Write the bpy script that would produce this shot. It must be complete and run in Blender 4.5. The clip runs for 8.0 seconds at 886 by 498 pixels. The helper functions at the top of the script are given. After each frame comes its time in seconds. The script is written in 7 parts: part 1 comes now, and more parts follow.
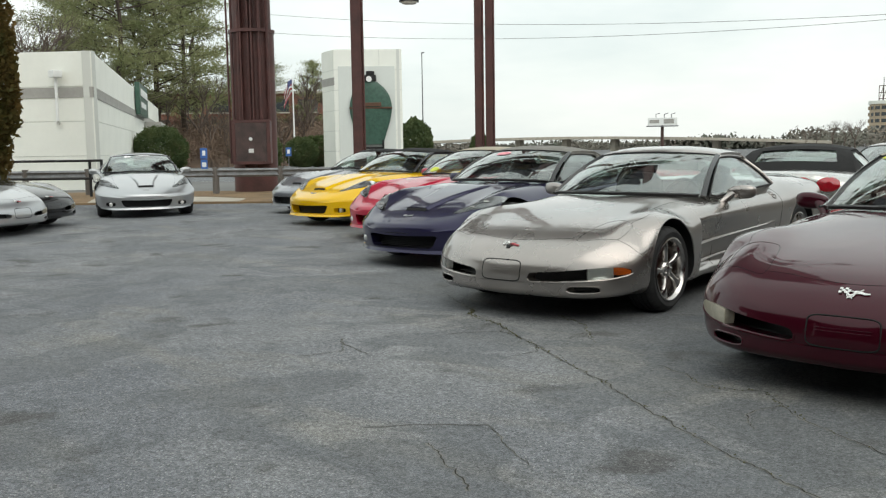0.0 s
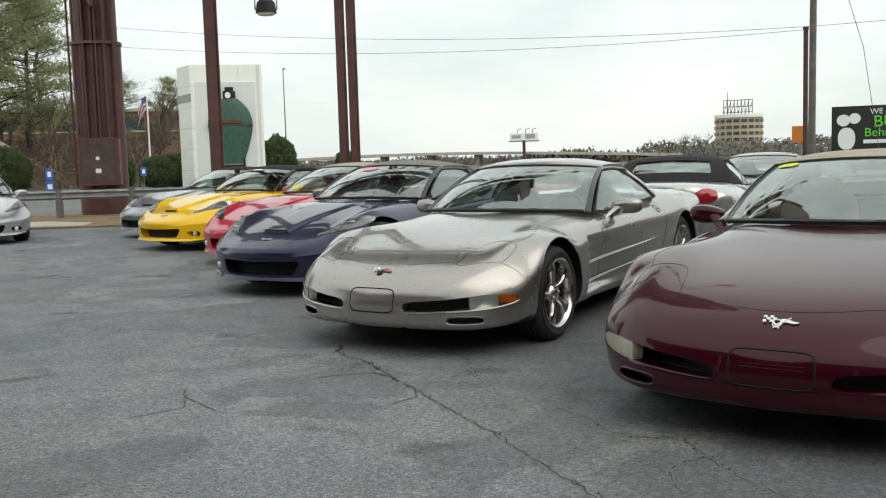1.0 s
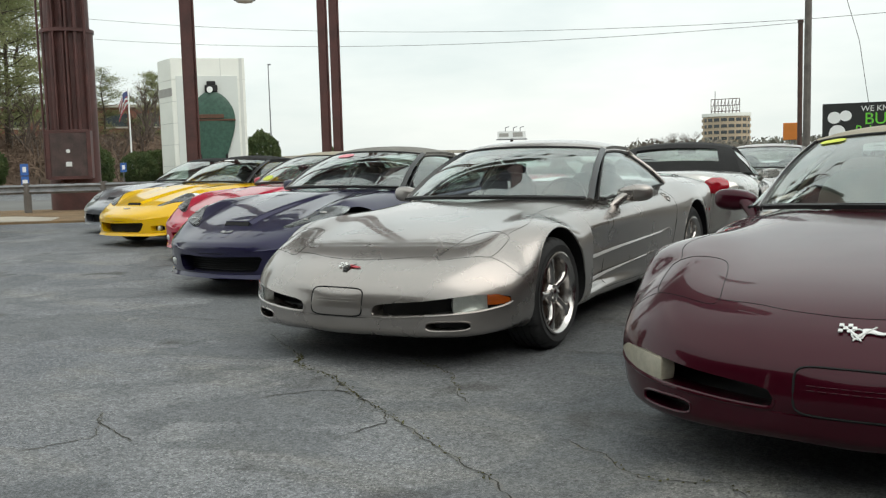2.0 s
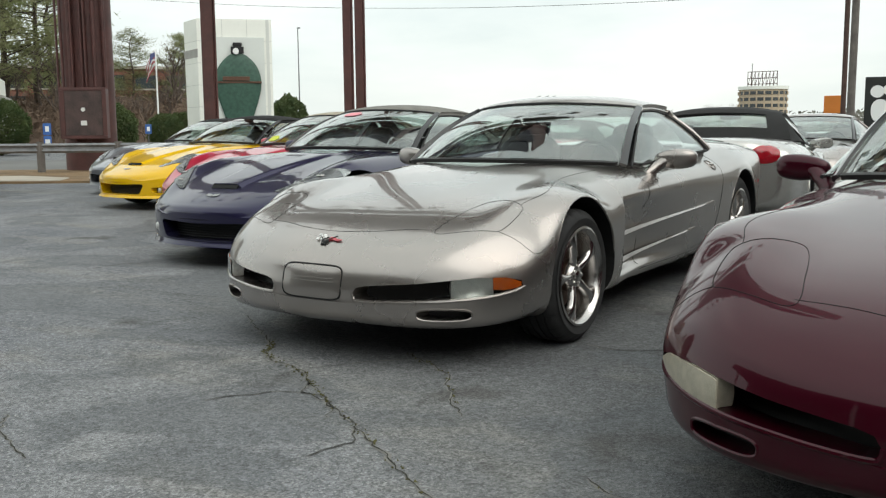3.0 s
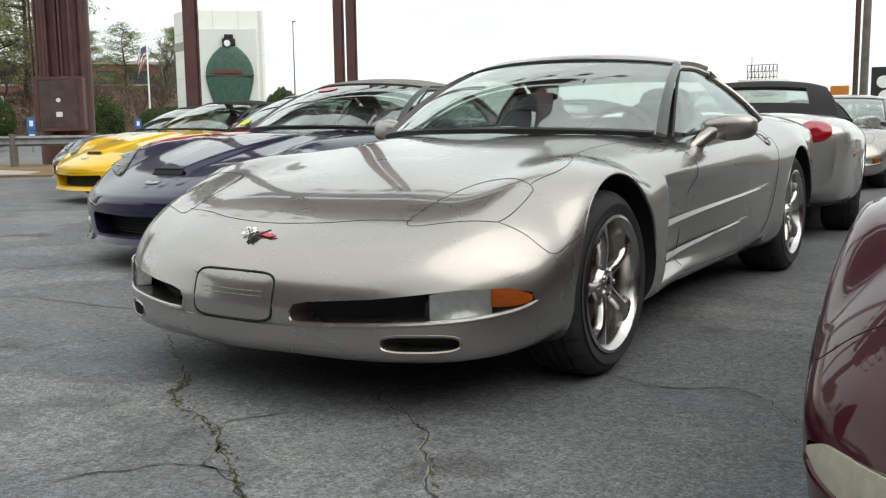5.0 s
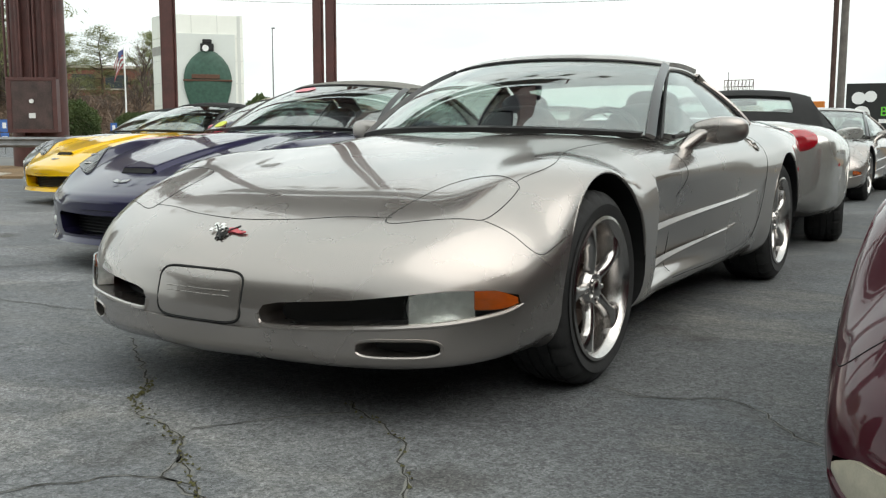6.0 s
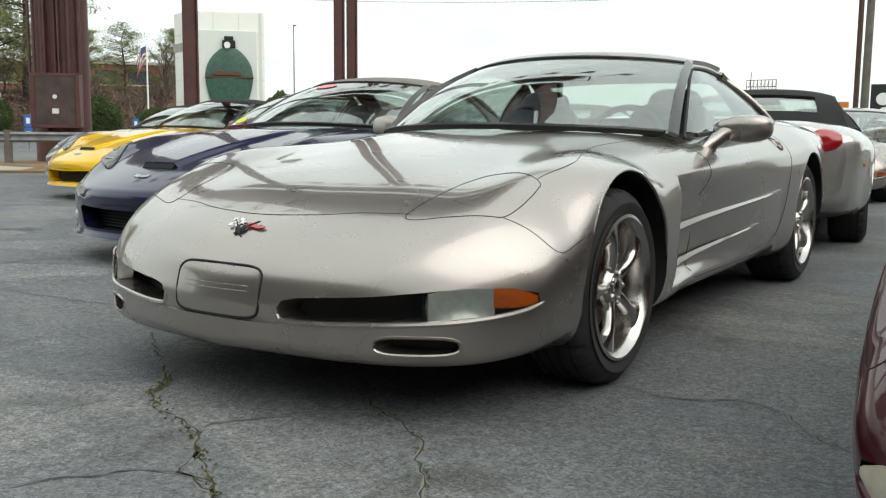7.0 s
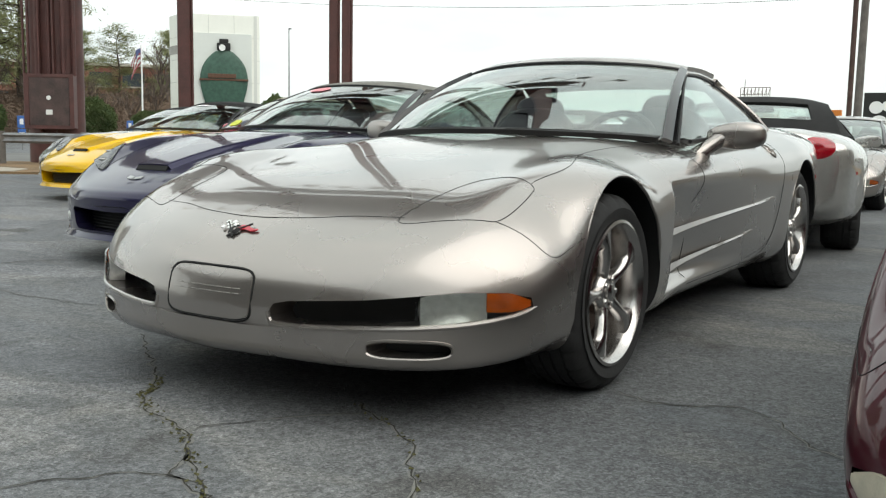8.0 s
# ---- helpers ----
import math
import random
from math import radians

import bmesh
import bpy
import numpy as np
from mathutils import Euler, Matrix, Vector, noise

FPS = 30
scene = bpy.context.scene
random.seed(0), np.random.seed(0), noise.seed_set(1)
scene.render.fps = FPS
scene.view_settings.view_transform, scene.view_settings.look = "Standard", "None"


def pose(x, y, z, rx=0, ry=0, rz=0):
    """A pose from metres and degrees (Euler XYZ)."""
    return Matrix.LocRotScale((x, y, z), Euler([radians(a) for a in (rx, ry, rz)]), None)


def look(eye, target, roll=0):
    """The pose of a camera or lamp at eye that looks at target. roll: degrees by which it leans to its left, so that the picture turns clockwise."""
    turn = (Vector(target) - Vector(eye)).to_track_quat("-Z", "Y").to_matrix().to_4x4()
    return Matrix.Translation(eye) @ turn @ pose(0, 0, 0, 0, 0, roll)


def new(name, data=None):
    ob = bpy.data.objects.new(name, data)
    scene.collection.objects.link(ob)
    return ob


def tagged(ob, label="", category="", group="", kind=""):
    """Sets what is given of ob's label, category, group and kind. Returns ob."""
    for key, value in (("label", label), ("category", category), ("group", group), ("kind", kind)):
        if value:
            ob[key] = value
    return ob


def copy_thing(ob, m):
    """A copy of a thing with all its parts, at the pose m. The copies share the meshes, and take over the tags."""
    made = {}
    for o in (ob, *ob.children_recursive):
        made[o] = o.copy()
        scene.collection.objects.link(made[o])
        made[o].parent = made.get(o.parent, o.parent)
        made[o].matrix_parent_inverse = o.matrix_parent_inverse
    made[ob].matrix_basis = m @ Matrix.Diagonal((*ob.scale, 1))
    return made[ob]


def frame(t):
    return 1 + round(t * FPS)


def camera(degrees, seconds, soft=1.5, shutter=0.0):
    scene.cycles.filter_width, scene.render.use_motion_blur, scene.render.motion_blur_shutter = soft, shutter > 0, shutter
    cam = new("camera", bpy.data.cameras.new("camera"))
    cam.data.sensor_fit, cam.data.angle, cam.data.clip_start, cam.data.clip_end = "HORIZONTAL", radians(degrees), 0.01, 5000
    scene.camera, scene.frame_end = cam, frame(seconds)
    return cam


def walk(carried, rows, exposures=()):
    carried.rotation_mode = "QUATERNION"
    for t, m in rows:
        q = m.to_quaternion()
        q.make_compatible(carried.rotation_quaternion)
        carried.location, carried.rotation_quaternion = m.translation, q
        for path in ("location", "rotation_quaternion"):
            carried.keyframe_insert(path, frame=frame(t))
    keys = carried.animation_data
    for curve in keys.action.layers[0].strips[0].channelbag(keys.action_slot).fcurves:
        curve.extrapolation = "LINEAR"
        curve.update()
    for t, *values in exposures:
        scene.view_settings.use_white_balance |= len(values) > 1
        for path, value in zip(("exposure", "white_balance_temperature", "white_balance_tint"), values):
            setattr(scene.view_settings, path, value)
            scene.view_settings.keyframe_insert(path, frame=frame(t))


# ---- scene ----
cam = camera(51.0, 8.0, soft=1.25)
PATH = [
    (0, (4.026, -5.351, 1.234), (2.736, -3.838, 1.019), -0.9),
    (0.5, (3.803, -5.026, 1.224), (2.635, -3.414, 1.028), -0.7),
    (1, (3.535, -4.709, 1.217), (2.472, -3.025, 1.031), -1.7),
    (1.2, (3.422, -4.531, 1.196), (2.397, -2.824, 1.009), -1.9),
    (2.3, (2.986, -3.657, 1.076), (1.936, -1.966, 0.881), -1.3),
    (2.5, (2.936, -3.496, 1.085), (1.892, -1.805, 0.861), -0.8),
    (3, (2.726, -3.068, 1.015), (1.637, -1.41, 0.76), -0.5),
    (3.5, (2.531, -2.684, 0.969), (1.417, -1.043, 0.711), -0.9),
    (4, (2.344, -2.375, 0.934), (1.189, -0.762, 0.681), -0.0),
    (4.5, (2.209, -2.154, 0.9), (1.085, -0.522, 0.629), -0.8),
    (6, (2.02, -1.884, 0.814), (0.973, -0.197, 0.571), 0.1),
    (6.5, (2.011, -1.871, 0.809), (0.942, -0.197, 0.573), 0.6),
    (7, (2.007, -1.868, 0.808), (0.926, -0.203, 0.561), 0.5),
    (7.5, (2.01, -1.866, 0.808), (0.933, -0.199, 0.566), 0.7),
    (8, (2.007, -1.865, 0.806), (0.937, -0.192, 0.569), 1.0),
]
walk(cam, [(t, look(eye, target, roll)) for t, eye, target, roll in PATH], [(0, 0.47), (1.2, 0.45), (2.5, 0.46), (3.5, 0.58), (4.5, 0.68), (8, 0.68)])

# ---- light ----
SUN_ELEVATION, SUN_AZIMUTH = 49.0, 108.0  # azimuth: degrees clockwise from +y
world = bpy.data.worlds.new("overcast_sky")
scene.world = world
world.use_nodes = True


def sky_nodes():
    nt = world.node_tree
    nt.nodes.clear()
    out = nt.nodes.new("ShaderNodeOutputWorld")
    bg = nt.nodes.new("ShaderNodeBackground")
    sky = nt.nodes.new("ShaderNodeTexSky")
    sky.sky_type, sky.sun_disc = "NISHITA", False
    sky.sun_elevation, sky.sun_rotation = radians(SUN_ELEVATION), radians(SUN_AZIMUTH)
    sky.air_density, sky.dust_density = 1.0, 2.5
    coord = nt.nodes.new("ShaderNodeTexCoord")
    mapping = nt.nodes.new("ShaderNodeMapping")
    mapping.inputs["Scale"].default_value = (1.2, 1.2, 4.5)
    noise_a = nt.nodes.new("ShaderNodeTexNoise")
    noise_a.inputs["Scale"].default_value, noise_a.inputs["Detail"].default_value = 2.2, 6.0
    noise_a.inputs["Roughness"].default_value = 0.55
    ramp = nt.nodes.new("ShaderNodeValToRGB")
    ramp.color_ramp.elements[0].position, ramp.color_ramp.elements[0].color = 0.30, (6.95, 7.75, 7.5, 1)
    ramp.color_ramp.elements[1].position, ramp.color_ramp.elements[1].color = 0.68, (9.45, 9.75, 9.25, 1)
    mix = nt.nodes.new("ShaderNodeMix")
    mix.data_type = "RGBA"
    mix.inputs["Factor"].default_value = 0.86
    nt.links.new(coord.outputs["Generated"], mapping.inputs["Vector"])
    nt.links.new(mapping.outputs["Vector"], noise_a.inputs["Vector"])
    nt.links.new(noise_a.outputs["Fac"], ramp.inputs["Fac"])
    nt.links.new(sky.outputs["Color"], mix.inputs["A"])
    nt.links.new(ramp.outputs["Color"], mix.inputs["B"])
    axes, rise, shade = nt.nodes.new("ShaderNodeSeparateXYZ"), nt.nodes.new("ShaderNodeMapRange"), nt.nodes.new("ShaderNodeVectorMath")
    rise.inputs["From Min"].default_value, rise.inputs["From Max"].default_value = 0.02, 1.0
    rise.inputs["To Min"].default_value, rise.inputs["To Max"].default_value = 0.80, 1.12
    shade.operation = "SCALE"
    nt.links.new(coord.outputs["Generated"], axes.inputs["Vector"])
    nt.links.new(axes.outputs["Z"], rise.inputs["Value"])
    nt.links.new(mix.outputs["Result"], shade.inputs[0])
    nt.links.new(rise.outputs["Result"], shade.inputs["Scale"])
    nt.links.new(shade.outputs["Vector"], bg.inputs["Color"])
    bg.inputs["Strength"].default_value = 0.108
    nt.links.new(bg.outputs["Background"], out.inputs["Surface"])


sky_nodes()
sun_data = bpy.data.lights.new("sun", "SUN")
sun_data.energy, sun_data.angle, sun_data.color = 0.88, radians(66), (1.0, 0.96, 0.9)
sun = new("sun", sun_data)
_az, _el = radians(SUN_AZIMUTH), radians(SUN_ELEVATION)
sun.matrix_world = look((0, 0, 30), Vector((0, 0, 30)) - Vector((math.sin(_az) * math.cos(_el), math.cos(_az) * math.cos(_el), math.sin(_el))))

# ---- materials ----


def material(name, color, rough=0.6, metal=0.0, coat=0.0, vary=0.0, scale=8.0, bump=0.0, bump_scale=40.0, second=None, spec=0.5, trans=0.0, ior=1.45, emit=0.0, coat_rough=0.03, detail=6.0, grain=0.0):
    """A surface with two scales of colour variation and fine relief."""
    m = bpy.data.materials.new(name)
    m.use_nodes = True
    nt = m.node_tree
    b = nt.nodes["Principled BSDF"]
    b.inputs["Roughness"].default_value, b.inputs["Metallic"].default_value = rough, metal
    b.inputs["Coat Weight"].default_value, b.inputs["Coat Roughness"].default_value = coat, coat_rough
    b.inputs["Specular IOR Level"].default_value, b.inputs["IOR"].default_value = spec, ior
    b.inputs["Transmission Weight"].default_value = trans
    b.inputs["Base Color"].default_value = (*color, 1)
    if emit:
        b.inputs["Emission Color"].default_value, b.inputs["Emission Strength"].default_value = (*color, 1), emit
    if vary or second or bump:
        coord = nt.nodes.new("ShaderNodeTexCoord")
    if vary or second:
        second = second or tuple(c * (1 - vary) for c in color)
        n1, n2 = nt.nodes.new("ShaderNodeTexNoise"), nt.nodes.new("ShaderNodeTexNoise")
        n1.inputs["Scale"].default_value, n1.inputs["Detail"].default_value = scale, detail
        n2.inputs["Scale"].default_value, n2.inputs["Detail"].default_value = scale * 9, 3.0
        mx, ramp, mc = nt.nodes.new("ShaderNodeMath"), nt.nodes.new("ShaderNodeMapRange"), nt.nodes.new("ShaderNodeMix")
        mc.data_type = "RGBA"
        mx.operation = "MULTIPLY_ADD"
        mx.inputs[1].default_value = 0.35 + grain
        ramp.inputs["From Min"].default_value, ramp.inputs["From Max"].default_value = 0.48 + grain / 2, 0.87 + grain / 2
        nt.links.new(coord.outputs["Object"], n1.inputs["Vector"])
        nt.links.new(coord.outputs["Object"], n2.inputs["Vector"])
        nt.links.new(n2.outputs["Fac"], mx.inputs[0])
        nt.links.new(n1.outputs["Fac"], mx.inputs[2])
        nt.links.new(mx.outputs[0], ramp.inputs["Value"])
        nt.links.new(ramp.outputs["Result"], mc.inputs["Factor"])
        mc.inputs["A"].default_value, mc.inputs["B"].default_value = (*color, 1), (*second, 1)
        nt.links.new(mc.outputs["Result"], b.inputs["Base Color"])
    if bump:
        nb, bp = nt.nodes.new("ShaderNodeTexNoise"), nt.nodes.new("ShaderNodeBump")
        nb.inputs["Scale"].default_value, nb.inputs["Detail"].default_value = bump_scale, 5.0
        bp.inputs["Strength"].default_value, bp.inputs["Distance"].default_value = bump, 0.01
        nt.links.new(coord.outputs["Object"], nb.inputs["Vector"])
        nt.links.new(nb.outputs["Fac"], bp.inputs["Height"])
        nt.links.new(bp.outputs["Normal"], b.inputs["Normal"])
    return m


def car_paint(name, color, metal=0.55, rough=0.32, flake=0.12, coat=1.0, coat_ior=1.5):
    """Metallic lacquer: coloured flakes under a clear coat."""
    m = bpy.data.materials.new(name)
    m.use_nodes = True
    nt = m.node_tree
    b = nt.nodes["Principled BSDF"]
    coord, n1, n2, mc = nt.nodes.new("ShaderNodeTexCoord"), nt.nodes.new("ShaderNodeTexNoise"), nt.nodes.new("ShaderNodeTexNoise"), nt.nodes.new("ShaderNodeMix")
    mc.data_type = "RGBA"
    n1.inputs["Scale"].default_value = 900.0
    n2.inputs["Scale"].default_value, n2.inputs["Detail"].default_value = 3.0, 8.0
    nt.links.new(coord.outputs["Object"], n1.inputs["Vector"])
    nt.links.new(coord.outputs["Object"], n2.inputs["Vector"])
    nt.links.new(n1.outputs["Fac"], mc.inputs["Factor"])
    mc.inputs["A"].default_value = (*[c * (1 - flake) for c in color], 1)
    mc.inputs["B"].default_value = (*[min(1, c * (1 + flake)) for c in color], 1)
    nt.links.new(mc.outputs["Result"], b.inputs["Base Color"])
    mr = nt.nodes.new("ShaderNodeMapRange")
    mr.inputs["To Min"].default_value, mr.inputs["To Max"].default_value = rough - 0.04, rough + 0.06
    nt.links.new(n2.outputs["Fac"], mr.inputs["Value"])
    nt.links.new(mr.outputs["Result"], b.inputs["Roughness"])
    b.inputs["Metallic"].default_value = metal
    b.inputs["Specular IOR Level"].default_value = 0.1
    b.inputs["Coat Weight"].default_value, b.inputs["Coat Roughness"].default_value, b.inputs["Coat IOR"].default_value = coat, 0.03, coat_ior
    return m


MAT = {
    "pewter": car_paint("pewter_paint", (0.355, 0.325, 0.302), 0.86, 0.27, 0.05),
    "burgundy": car_paint("burgundy_paint", (0.042, 0.0008, 0.007), 0.3, 0.32, 0.12, coat_ior=1.36),
    "navy": car_paint("navy_paint", (0.020, 0.018, 0.052), 0.4, 0.32, coat_ior=1.4),
    "red": car_paint("red_paint", (0.44, 0.010, 0.04), 0.25, 0.36),
    "yellow": car_paint("yellow_paint", (0.72, 0.43, 0.0), 0.1, 0.38, 0.03),
    "grey": car_paint("grey_paint", (0.20, 0.21, 0.23), 0.6, 0.34),
    "silver": car_paint("silver_paint", (0.43, 0.44, 0.45), 0.75, 0.32),
    "pale_silver": car_paint("pale_silver_paint", (0.50, 0.49, 0.465), 0.8, 0.26, 0.06),
    "black_paint": car_paint("black_paint", (0.012, 0.012, 0.013), 0.2, 0.3),
    "green": car_paint("green_paint", (0.012, 0.05, 0.03), 0.4, 0.34),
    "black": material("black_plastic", (0.012, 0.012, 0.012), 0.55, vary=0.3, scale=20, bump=0.1, bump_scale=300),
    "gap": material("shut_line_shadow_gap", (0.006, 0.006, 0.006), 0.8),
    "rubber": material("tyre_rubber", (0.022, 0.022, 0.022), 0.75, vary=0.35, scale=14, bump=0.15, bump_scale=120),
    "chrome": material("polished_alloy", (0.56, 0.535, 0.515), 0.22, 1.0, vary=0.12, scale=30),
    "alloy": material("painted_alloy", (0.5, 0.5, 0.5), 0.3, 0.9, vary=0.15, scale=20),
    "disc": material("brake_disc_steel", (0.09, 0.055, 0.04), 0.6, 0.6, vary=0.5, scale=20),
    "glass": material("tinted_glass", (0.72, 0.82, 0.78), 0.0, trans=1.0, ior=2.0),
    "lens": material("clear_lens", (0.9, 0.92, 0.9), 0.03, trans=1.0, ior=1.4),
    "amber": material("amber_lens", (0.84, 0.155, 0.012), 0.12, trans=0.25, vary=0.25, scale=60, coat=0.6),
    "badge_red": material("red_badge_enamel", (0.48, 0.012, 0.03), 0.3, vary=0.15, scale=80, coat=0.6),
    "redlens": material("red_lens", (0.42, 0.008, 0.018), 0.12, trans=0.1, vary=0.3, scale=60, coat=0.8),
    "reflector": material("lamp_reflector", (0.82, 0.82, 0.79), 0.28, 0.8, vary=0.25, scale=60, bump=0.15, bump_scale=140),
    "lamp_bowl": material("dark_lamp_bowl", (0.28, 0.285, 0.30), 0.3, 0.5, vary=0.3, scale=40),
    "sign_back": material("dark_purple_sign_back", (0.022, 0.016, 0.034), 0.55, vary=0.35, scale=1.5),
    "liner": material("grey_headliner_cloth", (0.10, 0.105, 0.11), 0.9, vary=0.2, scale=20, bump=0.2, bump_scale=400),
    "hazy_lamp": material("hazy_lamp_plastic", (0.50, 0.46, 0.36), 0.3, vary=0.25, scale=30, coat=0.5),
    "seat": material("dark_leather", (0.02, 0.02, 0.023), 0.5, vary=0.3, scale=12, bump=0.2, bump_scale=120),
    "seat_tan": material("light_leather", (0.36, 0.32, 0.26), 0.55, vary=0.25, scale=12, bump=0.2, bump_scale=120),
    "cloth_black": material("black_roof_cloth", (0.012, 0.012, 0.012), 0.85, vary=0.4, scale=10, bump=0.25, bump_scale=500),
    "cloth_tan": material("tan_roof_cloth", (0.40, 0.36, 0.28), 0.85, vary=0.2, scale=10, bump=0.25, bump_scale=500),
    "cloth_grey": material("grey_roof_cloth", (0.21, 0.205, 0.185), 0.85, vary=0.25, scale=10, bump=0.25, bump_scale=500),
    "brown_steel": material("brown_painted_steel", (0.125, 0.052, 0.046), 0.5, vary=0.35, scale=2.5, bump=0.12, bump_scale=60, second=(0.075, 0.036, 0.033)),
    "cabinet_mesh": material("mottled_cabinet_door", (0.105, 0.068, 0.062), 0.6, second=(0.05, 0.036, 0.034), scale=3.5, grain=0.3, bump=0.3, bump_scale=120),
    "picture": material("picture_panel_white", (0.68, 0.71, 0.67), 0.6, vary=0.06, scale=0.6),
    "white_wall": material("white_panel_wall", (0.86, 0.87, 0.80), 0.7, vary=0.06, scale=0.7, bump=0.08, bump_scale=30),
    "grey_wall": material("grey_band_wall", (0.40, 0.39, 0.36), 0.75, vary=0.2, scale=1.5),
    "joint": material("panel_joint", (0.64, 0.655, 0.61), 0.85),
    "egg_green": material("glazed_green", (0.052, 0.118, 0.086), 0.4, vary=0.35, scale=5, bump=0.2, bump_scale=70),
    "brown_wood": material("dark_wood_band", (0.12, 0.06, 0.035), 0.6, vary=0.3, scale=8),
    "sign_blue": material("blue_sign_face", (0.05, 0.14, 0.42), 0.5, vary=0.15, scale=6),
    "sign_white": material("white_sign_face", (0.80, 0.81, 0.79), 0.5, vary=0.03, scale=4),
    "sign_black": material("black_sign_face", (0.018, 0.02, 0.018), 0.5, vary=0.3, scale=2),
    "sign_green": material("green_sign_letters", (0.16, 0.62, 0.05), 0.5, vary=0.1, scale=3),
    "steel": material("galvanised_steel", (0.27, 0.275, 0.28), 0.5, 0.6, vary=0.35, scale=5, bump=0.1, bump_scale=60),
    "rust": material("rusty_steel_pole", (0.10, 0.06, 0.05), 0.8, vary=0.4, scale=5),
    "wood_pole": material("weathered_wood_pole", (0.17, 0.155, 0.14), 0.85, vary=0.4, scale=3, bump=0.3, bump_scale=30),
    "bark": material("tree_bark", (0.085, 0.065, 0.05), 0.9, vary=0.45, scale=3, bump=0.5, bump_scale=15),
    "twig": material("bare_twigs", (0.135, 0.105, 0.085), 0.9, vary=0.4, scale=1.5),
    "needles": material("pine_needles", (0.19, 0.225, 0.095), 0.75, second=(0.29, 0.29, 0.155), scale=0.7),
    "shrub": material("shrub_leaves", (0.05, 0.085, 0.028), 0.7, second=(0.11, 0.135, 0.05), scale=1.5),
    "thuja": material("golden_conifer_leaves", (0.055, 0.06, 0.012), 0.75, second=(0.16, 0.10, 0.03), scale=1.6),
    # both tones lightened: the haze of distance is mixed into the colour
    "hazed_far_trees": material("distant_wood", (0.085, 0.098, 0.075), 0.9, second=(0.165, 0.14, 0.12), scale=0.05),
    "scrub": material("brown_winter_scrub", (0.21, 0.145, 0.105), 0.9, second=(0.13, 0.095, 0.07), scale=0.5),
    "brick": material("red_brick_wall", (0.23, 0.10, 0.07), 0.85, vary=0.25, scale=1.2),
    "window": material("dark_window_glass", (0.05, 0.06, 0.065), 0.1, spec=0.6, vary=0.3, scale=0.3),
    "concrete": material("pale_concrete", (0.46, 0.42, 0.35), 0.85, vary=0.25, scale=1.5, bump=0.2, bump_scale=50),
    "tower_wall": material("tan_tower_wall", (0.52, 0.42, 0.30), 0.8, vary=0.15, scale=0.2),
    "orange": material("orange_sign_face", (0.62, 0.20, 0.03), 0.6, vary=0.15, scale=2),
    "cable": material("weathered_cable", (0.10, 0.10, 0.10), 0.7),
    "flag_red": material("red_cloth", (0.42, 0.10, 0.11), 0.8, vary=0.15, scale=6),
    "flag_white": material("white_cloth", (0.75, 0.75, 0.74), 0.8, vary=0.1, scale=6),
    "flag_blue": material("blue_cloth", (0.10, 0.12, 0.26), 0.8, vary=0.15, scale=6),
    "sticker": material("red_white_sticker", (0.80, 0.30, 0.34), 0.5, vary=0.2, scale=50),
    "sticker_white": material("white_sticker", (0.8, 0.8, 0.8), 0.5, vary=0.1, scale=50),
    "sticker_yellow": material("yellow_sticker", (0.62, 0.68, 0.05), 0.5, vary=0.1, scale=50),
    "moss": material("moss_in_cracks", (0.11, 0.105, 0.04), 0.95, vary=0.5, scale=30, bump=0.6, bump_scale=150),
    "crack": material("crack_shadow", (0.045, 0.043, 0.036), 0.95, vary=0.4, scale=30),
    "dust": material("pale_dust_along_crack", (0.20, 0.197, 0.178), 0.95, second=(0.13, 0.134, 0.136), scale=9, grain=0.3, bump=0.4, bump_scale=200),
    "beige_board": material("fascia_board", (0.22, 0.19, 0.16), 0.7, vary=0.2, scale=2),
    "roof_dark": material("dark_awning", (0.06, 0.055, 0.05), 0.7, vary=0.3, scale=2),
}


